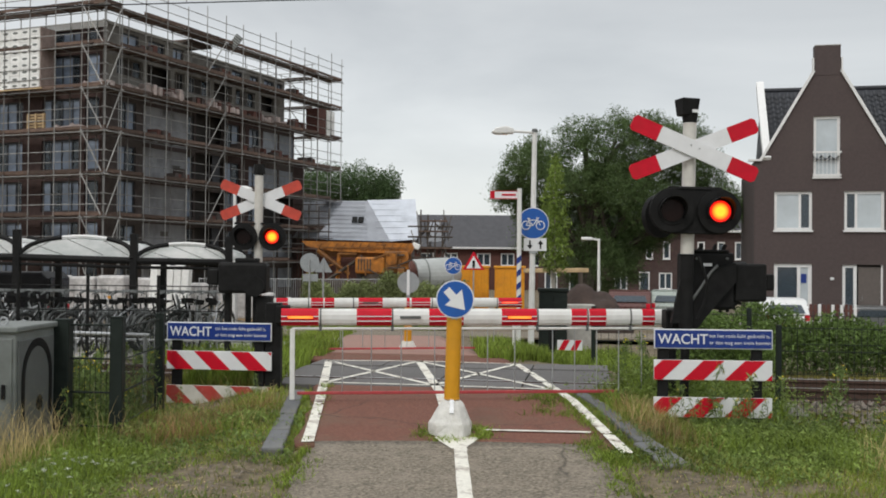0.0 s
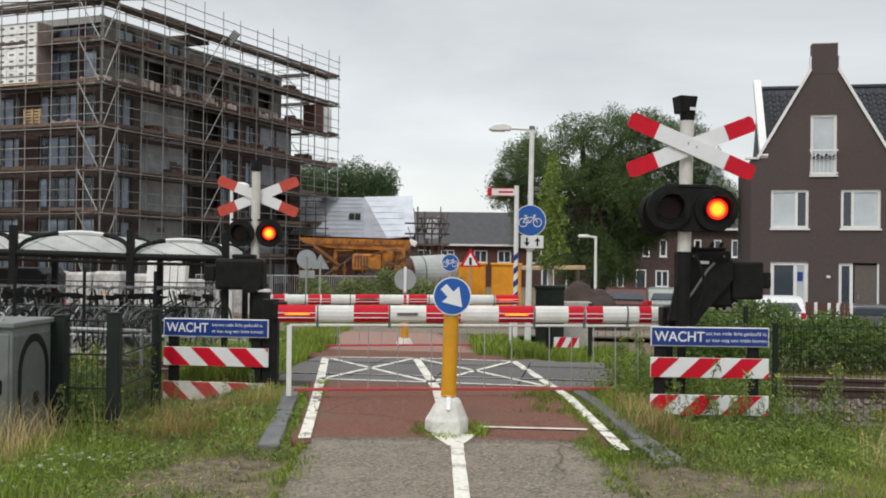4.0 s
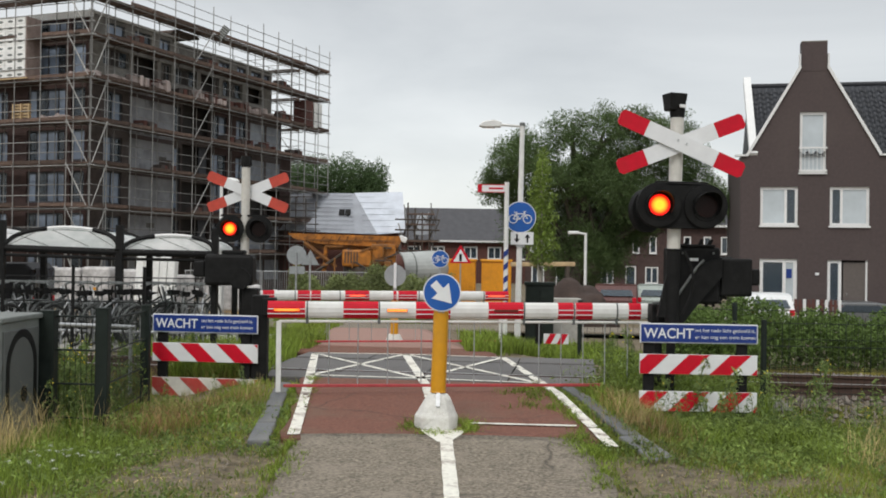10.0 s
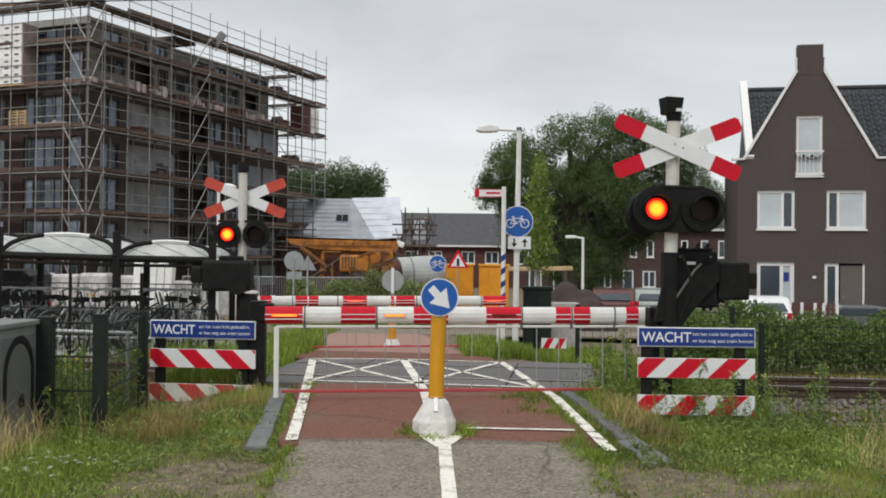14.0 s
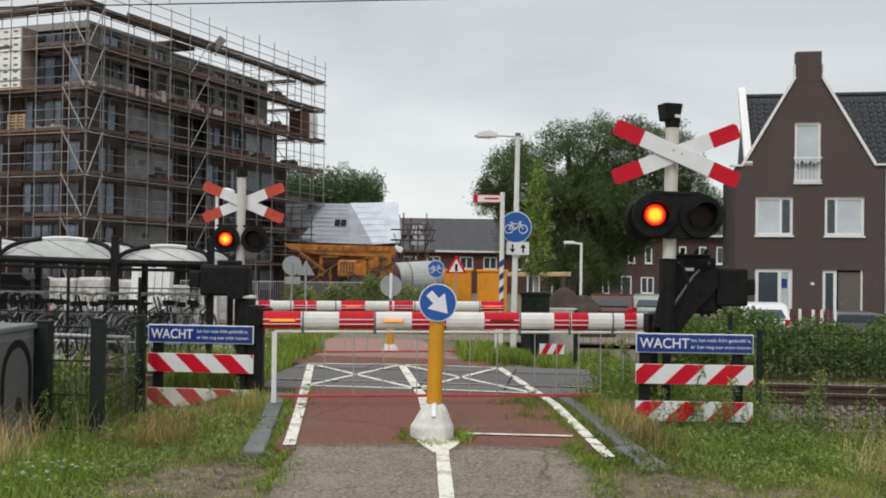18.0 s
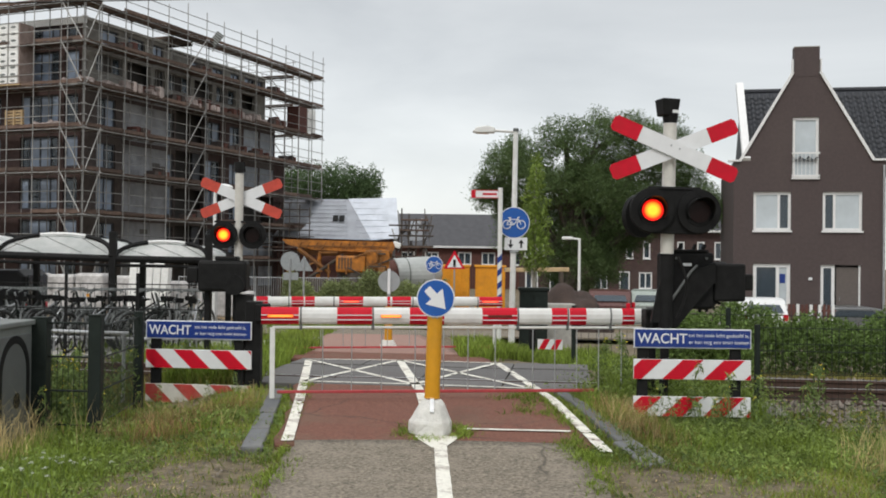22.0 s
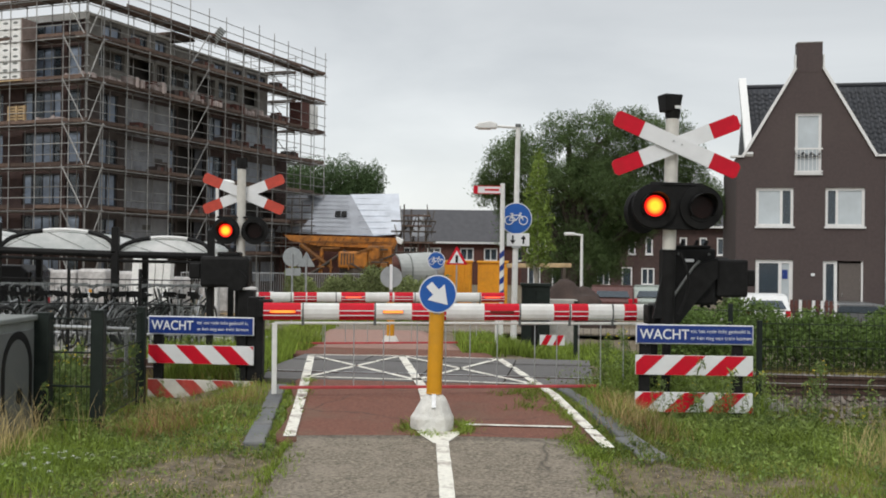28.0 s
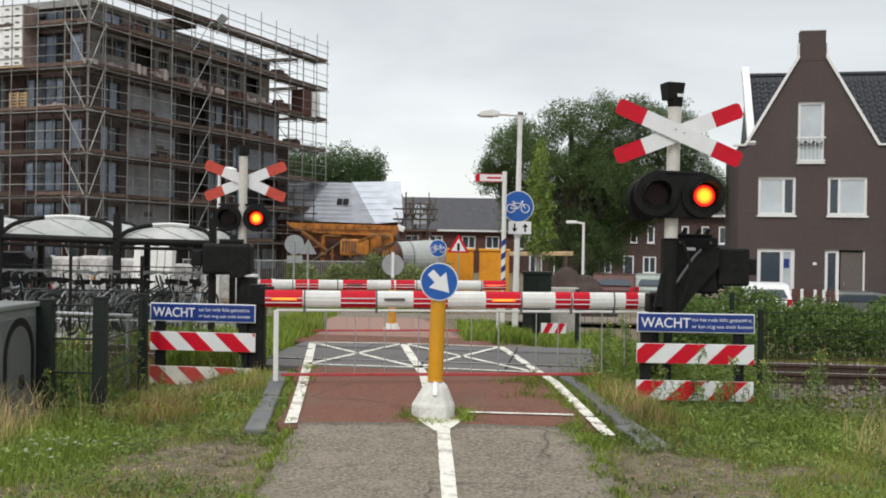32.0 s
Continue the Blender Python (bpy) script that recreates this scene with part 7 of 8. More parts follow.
    for k in range(11):
        part("lattice_bar", rod(nb(), (-1.5 + 0.3 * k, -0.37, 2.62), (-1.35 + 0.3 * k, -0.37, 2.88), 0.016, seg=6), M_ORANGE_DIM, bo)
    part("boom_rail", box(nb(), (0.2, -0.37, 2.72), (3.2, 0.03, 0.05)), M_ORANGE_DIM, bo)
    part("boom_head", box(nb(), (2.18, -0.1, 2.8), (0.3, 0.35, 0.22), Matrix.Rotation(0.4, 4, "Y"), bevel=0.04), M_INSUL, bo, "pale boom head")
    part("strut", rod(nb(), (-1.5, -0.3, 2.62), (-0.3, -0.3, 1.72), 0.09, 0.07, seg=8), M_ORANGE_DIM, c)
    part("strut", rod(nb(), (-0.7, -0.2, 2.5), (-0.75, -0.2, 1.5), 0.08, seg=8), M_ORANGE, c)
    part("hydraulic_ram", rod(nb(), (-1.1, -0.4, 1.5), (0.2, -0.35, 2.4), 0.06), M_BARK, c)
    cw = part("counterweight", box(nb(), (0.5, -0.4, 2.06), (1.08, 0.9, 0.62), bevel=0.07), M_ORANGE, c)
    # dark bars on the face stand in for the shade of open slots
    for k in range(5):
        part("slot", box(nb(), (0.08 + 0.11 * k, -0.853, 2.08), (0.045, 0.02, 0.42)), M_BARK, cw)
    part("winch_housing", box(nb(), (1.48, -0.3, 2.2), (0.9, 0.9, 0.78), bevel=0.05), M_ORANGE_DIM, c)
    part("winch_drum", rod(nb(), (1.3, -0.78, 2.3), (1.3, -0.7, 2.3), 0.22, seg=16), M_ORANGE, c)
    part("side_plate", box(nb(), (1.78, -0.77, 2.25), (0.3, 0.04, 0.66), bevel=0.01), M_ORANGE, c)
    part("slew_ring", rod(nb(), (0.8, 0, 1.55), (0.8, 0, 1.75), 0.85, seg=20), M_BARK, c)
    part("chassis", box(nb(), (0.1, 0, 1.25), (3.9, 1.6, 0.55), bevel=0.05), M_BARK, c, "dark grimy chassis")
    for x in (-1.4, -0.5, 0.5, 1.2):
        w = part("wheel", rod(nb(), (x, -0.98, 0.5), (x, -0.62, 0.5), 0.5, seg=18), M_TYRE, c)
        part("hub", rod(nb(), (x, -1.0, 0.5), (x, -0.98, 0.5), 0.2, seg=12), M_ORANGE, w)
    rng = random.Random(2)
    for k in range(12):
        part("frame_bar", box(nb(), (rng.uniform(-1.5, 1.8), -0.85, rng.uniform(1.6, 2.5)), (rng.uniform(0.25, 0.7), 0.07, 0.06), Matrix.Rotation(rng.choice((0, 0, 1.57, 0.5, -0.4)), 4, "Y"), bevel=0.01), M_ORANGE_DIM if k % 3 else M_BARK, c)
    for x in (1.66, -1.7):
        part("outrigger", box(nb(), (x, -0.95, 0.98), (0.26, 0.24, 1.96), bevel=0.03), M_ORANGE_DIM, c)
    # concrete mixer drum
    x = thing("concrete_mixer", pose(-0.52, 41.2, -0.5, 0, 0, 24), "grey concrete mixer truck drum behind the crane", "concrete mixer")
    part("drum", rod(nb(), (-0.75, 0, 1.62), (0.75, 0, 1.66), 0.66, 0.72, seg=28), M_CABINET_PALE, x)
    part("drum_end", rod(nb(), (0.75, 0, 1.66), (1.35, 0, 1.72), 0.72, 0.4, seg=28), M_CABINET_PALE, x)
    part("rusty_end", rod(nb(), (-1.12, 0, 1.58), (-0.75, 0, 1.62), 0.34, 0.65, seg=28), M_BRICK_RED, x, "reddish brown drum end")
    for q in (-0.3, 0.3):
        part("hoop", rod(nb(), (q, 0, 1.63 + 0.03 * q), (q + 0.05, 0, 1.63 + 0.03 * q), 0.7, seg=28), M_CABINET, x)
    part("chassis", box(nb(), (0, 0, 0.72), (2.9, 1.5, 0.3), bevel=0.04), M_BLACK, x)
    part("drum_stand", box(nb(), (0.7, 0, 1.0), (0.3, 1.2, 0.5)), M_BLACK, x)
    for q in (-1.1, 0.1, 1.1):
        part("wheel", rod(nb(), (q, -0.9, 0.45), (q, -0.55, 0.45), 0.45, seg=16), M_TYRE, x)
    # skip containers
    for k, (px, w) in enumerate(((1.3, 1.12), (2.68, 1.18))):
        s = thing("site_container", pose(px, 42.0, -0.58, 0, 0, -3), "bright orange steel waste container", "container", group="orange containers")
        part("shell", box(nb(), (0, 0, 1.1), (w, 1.6, 1.95), bevel=0.03), M_ORANGE_BOX, s)
        for q in range(5):
            part("stiffener", box(nb(), (-w / 2 + 0.1 + q * (w - 0.2) / 4, -0.83, 1.08), (0.07, 0.06, 1.8), bevel=0.01), M_ORANGE_BOX, s)
        part("top_rim", box(nb(), (0, -0.02, 2.1), (w + 0.08, 1.7, 0.09), bevel=0.02), M_ORANGE_BOX, s)
        part("skid", box(nb(), (0, 0, 0.06), (w * 0.9, 1.2, 0.12)), M_BLACK, s)
    # timber beam on trestles, heap of soil
    t = thing("timber_beam", pose(3.72, 34.0, -0.55, 0, -1), "long pale timber beam lying on trestles", "timber")
    part("beam", box(nb(), (0, 0, 1.99), (2.1, 0.25, 0.14), bevel=0.02), M_WOOD, t)
    for s in (-0.8, 0.8):
        part("trestle", box(nb(), (s, 0, 0.95), (0.1, 0.5, 1.94)), M_BARK, t)
    bm = nb()
    bmesh.ops.create_icosphere(bm, subdivisions=4, radius=1)
    for v in bm.verts:
        k = 1 + 0.22 * noise.noise(v.co * 2.2) + 0.08 * noise.noise(v.co * 7)
        v.co = Vector((v.co.x * 1.05 * k, v.co.y * 1.0 * k, max(-0.1, v.co.z * 1.35 * k)))
    ob = new("soil_mound", mesh_of("soil_mound", bm, M_SOIL, True))
    ob.matrix_basis = pose(4.2, 30.5, -0.62) @ Matrix.Diagonal((1.25, 1.25, 1.13, 1))
    tagged(ob, "heap of dark brown dug soil on the site", "soil heap")


# ---------------------------------------------------------------- street furniture
def bike_mark(parent, s, y):
    """The white bicycle of the round path sign."""
    mark = new("bicycle_mark")
    mark.parent = parent
    for x in (-0.165, 0.165):
        part("wheel_ring", ring(nb(), (x * s, y, -0.045 * s), 0.095 * s, 0.0115 * s, 26, tube=4), M_SIGN_WHITE, mark)
    for p, q in (((-0.165, -0.045), (-0.1, 0.075)), ((-0.1, 0.075), (0.09, 0.075)), ((-0.1, 0.075), (-0.01, -0.05)), ((-0.165, -0.045), (-0.01, -0.05)), ((-0.01, -0.05), (0.09, 0.075)), ((0.165, -0.045), (0.075, 0.125)), ((0.075, 0.125), (0.13, 0.125)), ((-0.14, 0.11), (-0.07, 0.11)), ((-0.1, 0.11), (-0.1, 0.07))):
        part("frame_bar", rod(nb(), (p[0] * s, y, p[1] * s), (q[0] * s, y, q[1] * s), 0.011 * s, seg=5), M_SIGN_WHITE, mark)
    return mark


def build_street():
    l = thing("street_lamp", pose(1.68, 19.8, 0.0, 0, 0.6), "white street lamp with flat head beside the path", "street lamp")
    part("pole", rod(nb(), (0, 0, 0), (0, 0, 4.16), 0.06, 0.045, seg=18), M_WHITE, l)
    part("arm", rod(nb(), (0.02, 0, 4.13), (-0.42, 0, 4.15), 0.026, seg=10), M_WHITE, l)
    hd = nb()
    prism(hd, [(-0.4, 4.1), (-0.4, 4.2), (-0.55, 4.24), (-0.75, 4.2), (-0.83, 4.12), (-0.76, 4.09)], -0.09, 0.09)
    bmesh.ops.bevel(hd, geom=hd.edges[:], offset=0.02, segments=2, affect="EDGES", profile=0.5)
    h = part("lamp_head", hd, M_WHITE, l)
    part("lamp_glass", box(nb(), (-0.64, 0, 4.095), (0.24, 0.13, 0.02)), M_GLASS_PALE, h)
    part("pole_cap", rod(nb(), (0, 0, 4.14), (0, 0, 4.2), 0.06, 0.05, seg=14), M_CABINET_DOOR, l)
    # round bicycle path sign on the lamp post, with its plate
    s = thing("bicycle_path_sign", pose(1.7, 19.72, 2.4), "round blue bicycle path sign with white border", "traffic sign")
    part("disc", prism(nb(), circle(0.3, 44), 0, 0.012), M_SIGN_WHITE, s)
    part("sign_field", prism(nb(), circle(0.285, 44), -0.006, -0.001), M_BLUE, s)
    bike_mark(s, 0.82, -0.012)
    part("clamp", box(nb(), (0, 0.04, 0), (0.14, 0.07, 0.05)), M_STEEL, s)
    p = thing("sub_plate", pose(1.74, 19.72, 2.0), "white plate with up and down arrows under the sign", "traffic sign")
    part("plate", box(nb(), (0, 0, 0), (0.43, 0.014, 0.24), bevel=0.004), M_SIGN_WHITE, p)
    for sg, dx in ((1, 0.1), (-1, -0.1)):
        a = [(dx - 0.016, -0.08 * sg), (dx + 0.016, -0.08 * sg), (dx + 0.016, 0.01 * sg), (dx + 0.055, 0.01 * sg), (dx, 0.085 * sg), (dx - 0.055, 0.01 * sg), (dx - 0.016, 0.01 * sg)]
        part("arrow", prism(nb(), a, -0.011, -0.0075), M_BLACK, p)
    part("clamp", box(nb(), (-0.03, 0.03, -0.13), (0.16, 0.05, 0.06)), M_STEEL, p)
    # cycle route finger post
    f = thing("finger_post", pose(1.4, 19.2, 0.0), "cycle route finger post with blue and white striped foot", "signpost")
    part("pole", rod(nb(), (0, 0, 0), (0, 0, 3.02), 0.042, seg=16), M_WHITE, f)
    bm = nb()
    for k in range(5):
        n = 18
        zb = 0.55 + 0.24 * k
        va, vb = [], []
        for i in range(n + 1):
            a = 2 * math.pi * i / n
            zz = zb + 0.2 * i / n
            va.append(bm.verts.new((0.0445 * math.cos(a), 0.0445 * math.sin(a), zz)))
            vb.append(bm.verts.new((0.0445 * math.cos(a), 0.0445 * math.sin(a), zz + 0.11)))
        for i in range(n):
            bm.faces.new((va[i], va[i + 1], vb[i + 1], vb[i]))
    part("spiral_stripe", bm, M_BLUE_DARK, f, "dark blue spiral stripe")
    b = part("finger_board", box(nb(), (-0.29, -0.02, 2.9), (0.5, 0.03, 0.15), bevel=0.006), M_SIGN_WHITE, f)
    part("board_edge", box(nb(), (-0.29, -0.037, 2.968), (0.5, 0.006, 0.012)), M_SIGN_RED, b)
    part("board_edge", box(nb(), (-0.29, -0.037, 2.832), (0.5, 0.006, 0.012)), M_SIGN_RED, b)
    part("word_bar", box(nb(), (-0.2, -0.037, 2.9), (0.26, 0.005, 0.035)), M_SIGN_RED, b)
    part("arrow_block", box(nb(), (-0.5, -0.037, 2.9), (0.08, 0.006, 0.13)), M_SIGN_RED, b)
    # smaller signs further on
    q = thing("bicycle_path_sign", pose(0.24, 24.2, -0.1), "small round blue bicycle path sign on a post", "traffic sign")
    part("post", rod(nb(), (0, 0.03, 0), (0, 0.03, 1.9), 0.025), M_STEEL, q)
    part("disc", prism(nb(), circle(0.205, 32), 0, 0.012, at=(0, 0, 1.68)), M_SIGN_WHITE, q)
    part("sign_field", prism(nb(), circle(0.19, 32), -0.006, -0.001, at=(0, 0, 1.68)), M_BLUE, q)
    bm = bike_mark(q, 0.66, -0.012)
    bm.location = (0, 0, 1.68)
    t = thing("warning_sign", pose(1.18, 40.0, -0.58), "red-edged triangular pedestrian warning sign on a post", "traffic sign")
    tri = lambda r: [(-r * 0.87, -r * 0.5), (r * 0.87, -r * 0.5), (0, r)]
    part("post", rod(nb(), (0, 0.03, 0), (0, 0.03, 2.3), 0.03), M_STEEL, t)
    part("triangle", prism(nb(), tri(0.48), 0, 0.015, at=(0, 0, 2.22)), M_SIGN_RED, t)
    part("sign_field", prism(nb(), tri(0.32), -0.008, -0.002, at=(0, 0, 2.2)), M_SIGN_WHITE, t)
    part("mark", box(nb(), (0, -0.011, 2.2), (0.1, 0.004, 0.28)), M_BLACK, t)
    for x, rad, kind in ((-3.57, 0.26, "round"), (-3.2, 0.3, "tri")):
        u = thing("traffic_sign", pose(x, 28.0, -0.5), "bare grey back of a traffic sign on a post", "traffic sign")
        part("post", rod(nb(), (0, -0.03, 0), (0, -0.03, 2.2), 0.025), M_STEEL, u)
        part("sign_plate", prism(nb(), circle(rad, 30) if kind == "round" else tri(0.27), 0, 0.014, at=(0, 0, 2.12 if kind == "round" else 2.0)), M_SIGN_BACK, u)
        if kind == "round":
            part("sub_plate", box(nb(), (0.02, 0, 1.72), (0.4, 0.014, 0.2)), M_SIGN_BACK, u)
    s2 = thing("street_lamp", pose(6.05, 40.5, -0.6), "small white street lamp before the terrace", "street lamp")
    part("pole", rod(nb(), (0, 0, 0), (0, 0, 3.25), 0.06, 0.05, seg=12), M_WHITE_FAR, s2)
    part("arm", rod(nb(), (0, 0, 3.2), (-0.35, 0, 3.25), 0.04), M_WHITE_FAR, s2)
    part("lamp_head", box(nb(), (-0.48, 0, 3.25), (0.42, 0.2, 0.12), bevel=0.04), M_WHITE_FAR, s2)
    s3 = thing("street_lamp", pose(-5.4, 27.0, -0.5), "white street lamp with round head behind the far signal", "street lamp")
    part("pole", rod(nb(), (0, 0, 0), (0, 0, 4.0), 0.05, 0.04, seg=12), M_WHITE_FAR, s3)
    hd = nb()
    bmesh.ops.create_uvsphere(hd, u_segments=16, v_segments=8, radius=0.2, matrix=pose(0.2, 0, 4.0) @ Matrix.Diagonal((1.3, 1, 0.5, 1)))
    part("lamp_head", hd, M_WHITE_FAR, s3)
    c = thing("utility_cabinet", pose(2.22, 21.0, -0.2, 0, 0, -4), "dark green street cabinet beside the path", "cabinet")
    part("body", box(nb(), (0, 0, 0.55), (0.56, 0.4, 1.5), bevel=0.015), M_GREEN_DARK, c)
    part("lid", box(nb(), (0, 0, 1.32), (0.62, 0.46, 0.06), bevel=0.01), M_GREEN_DARK, c)
    part("door_seam", box(nb(), (0, -0.203, 0.55), (0.012, 0.006, 1.3)), M_BLACK, c)
    w = thing("concrete_block", pose(2.9, 22.0, -0.15), "pale concrete block beside the street cabinet", "block")
    part("block", box(nb(), (0, 0, 0.47), (0.58, 0.4, 0.95), bevel=0.02), M_CONCRETE, w)
    # striped board of the opposite approach
    b = thing("striped_board", pose(2.15, 17.6, 0.0, 0, 0, -8), "low red and white striped board beyond the track", "sign")
    part("post", box(nb(), (-0.3, 0.03, 0.3), (0.12, 0.06, 0.9)), M_BLACK, b)
    p = part("board", box(nb(), (0, 0, 0.27), (0.42, 0.02, 0.17)), M_SIGN_WHITE, b)
    for k in range(2):
        part("stripe", prism(nb(), [(-0.19 + 0.2 * k, 0.185), (-0.09 + 0.2 * k, 0.185), (0.0 + 0.2 * k, 0.355), (-0.1 + 0.2 * k, 0.355)], -0.015, -0.0115), M_SIGN_RED, p)
    # wires over the track
    o = thing("overhead_line", Matrix.Identity(4), "thin overhead electric wires above the track", "wire")
    for s in (-40, 40):
        p = TRACK_C + TRACK_U * s
        part("mast", rod(nb(), (p.x, p.y + 2.6, -0.5), (p.x, p.y + 2.6, 7.0), 0.1), M_STEEL, o)
        part("bracket", rod(nb(), (p.x, p.y + 2.6, 6.1), (p.x, p.y, 6.1), 0.03), M_STEEL, o)
        part("bracket", rod(nb(), (p.x, p.y + 2.6, 6.0), (p.x, p.y, 4.99), 0.03), M_STEEL, o)
    for z, r in ((4.99, 0.008), (6.1, 0.008)):
        a, e = TRACK_C - TRACK_U * 40, TRACK_C + TRACK_U * 40
        part("wire", rod(nb(), (a.x, a.y, z), (e.x, e.y, z), r, seg=6), M_BLACK, o)
        if z < 5.5:
            for k in range(-5, 6):
                p = TRACK_C + TRACK_U * (k * 7 - 3.2)
                part("dropper", rod(nb(), (p.x, p.y, 4.99), (p.x, p.y, 6.1), 0.004, seg=4), M_BLACK, o)


# ---------------------------------------------------------------- far houses
def build_far_houses():
    win = [(0.4, 0.95, 2.15, 3.5), (1.4, 1.95, 2.15, 3.5), (2.9, 3.45, 2.15, 3.5), (4.2, 4.75, 2.15, 3.5), (0.5, 1.5, -0.3, 1.1), (2.4, 3.2, -0.7, 1.15), (3.9, 4.9, -0.2, 1.1)]
    terrace(Matrix.Translation((7.5, 82.0, 0)) @ Matrix.Rotation(TRACK_TURN, 4, "Z"), 4, 5.4, 4.3, 7.0, 7.5, M_BRICK_MAROON, M_TILE_FAR, -0.8, "red brick terraced house with white windows and dark roof", win, "terraced houses behind the willow")
    win2 = [(0.6, 1.8, 1.5, 2.6), (2.7, 3.9, 1.5, 2.6)]
    terrace(Matrix.Translation((-2.6, 92.0, 0)), 4, 5.0, 3.05, 6.1, 6.5, M_BRICK_RED, M_TILE_FAR, -0.8, "low brick house with dark slate-grey roof", win2, "houses with dark roofs")
    # house under construction: white underlay on the roof
    g = thing("unfinished_house", pose(-9.6, 66.0, -0.6), "unfinished house with white underlay on its roof", "house")
    part("wall", box(nb(), (3.9, 3.2, 2.0), (7.4, 6.0, 4.0)), M_BRICK_RED, g)
    bm = nb()
    quad(bm, (-0.4, -0.4, 3.75), (6.3, -0.4, 3.6), (4.6, 3.0, 6.35), (-0.4, 3.0, 6.35))
    quad(bm, (4.6, 3.0, 6.35), (-0.4, 3.0, 6.35), (-0.4, 6.6, 3.8), (8.0, 6.6, 3.8))
    rf = part("roof_slope", bm, M_UNDERLAY_GREY, g, "underlay greyed for the shaded front slope")
    bm = nb()
    quad(bm, (6.3, -0.42, 3.6), (8.05, -0.42, 3.75), (7.75, 3.0, 6.5), (4.55, 3.0, 6.4))
    r2 = part("roof_slope", bm, M_UNDERLAY, g, "white underlay on the cross gable")
    for k in range(7):
        part("batten", box(nb(), (6.7 - 0.1 * k, -0.38 + 0.5 * k, 3.72 + 0.4 * k), (2.4, 0.04, 0.02)), M_UNDERLAY, r2)
    for k in range(9):
        part("batten", box(nb(), (2.2 + 0.05 * k, -0.2 + 0.36 * k, 3.92 + 0.285 * k), (5.3 - 0.2 * k, 0.05, 0.02)), M_UNDERLAY_GREY, rf)
    for x in (3.9, 4.3):
        part("skylight", box(nb(), (x, 1.15, 5.02), (0.34, 0.6, 0.05), Matrix.Rotation(radians(38), 4, "X")), M_BLACK, rf)
    bm = nb()
    quad(bm, (7.62, 0.0, 0.0), (7.62, 6.2, 0.0), (7.62, 6.2, 3.7), (7.62, 0.0, 3.7))
    quad(bm, (7.62, 0.0, 3.7), (7.62, 6.2, 3.7), (7.62, 3.1, 6.2), (7.62, 3.0, 6.2))
    part("gable_wall", bm, M_BRICK_RAW, g)
    bm = nb()
    prism(bm, [(8.55, 3.6), (9.75, 3.7), (9.3, 5.0), (8.75, 4.9)], 1.2, 1.4)
    part("sheeting", bm, M_UNDERLAY, g, "pale sheeting behind the scaffold")
    rq = random.Random(5)
    for k in range(34):
        x, z = rq.uniform(7.8, 10.0), rq.uniform(2.2, 4.7)
        part("scaffold_tube", rod(nb(), (x, -0.6, z), (x + rq.uniform(-0.5, 0.5), -0.6 + rq.uniform(0, 1.2), z + rq.uniform(0.4, 1.2)), 0.035, seg=6), M_BARK if k % 4 else M_SCAFF, g)
    for z in (3.2, 4.25, 4.9):
        part("plank", box(nb(), (9.0, -0.5, z), (2.2 - 0.25 * (z - 3), 0.8, 0.08)), M_PLANK, g)
    for k in range(4):
        part("scaffold_tube", rod(nb(), (8.2 + 0.45 * k, -0.8, 0), (8.2 + 0.45 * k, -0.8, 5.6 - 0.3 * k), 0.05, seg=6), M_BARK, g)
        part("scaffold_tube", rod(nb(), (7.4, -0.82, 2.6 + 0.65 * k), (10.2, -0.82, 2.6 + 0.65 * k), 0.05, seg=6), M_BARK, g)
    part("plank", box(nb(), (3.4, -0.9, 3.1), (8.2, 0.9, 0.08)), M_PLANK, g)
    part("plank", box(nb(), (0.6, -0.9, 4.5), (3.2, 0.7, 0.07)), M_PLANK, g)
    for k in range(6):
        part("scaffold_tube", rod(nb(), (-0.6 + 0.62 * k, -1.25, 0), (-0.6 + 0.62 * k, -1.25, 6.2 - 0.12 * k), 0.035, seg=6), M_BARK, g, "dark scaffold tube")
    for k in range(7):
        part("scaffold_tube", rod(nb(), (-1.2, -1.28, 3.3 + 0.42 * k), (2.9 - 0.1 * k, -1.28, 3.32 + 0.42 * k), 0.03, seg=6), M_BARK, g, "dark scaffold tube")


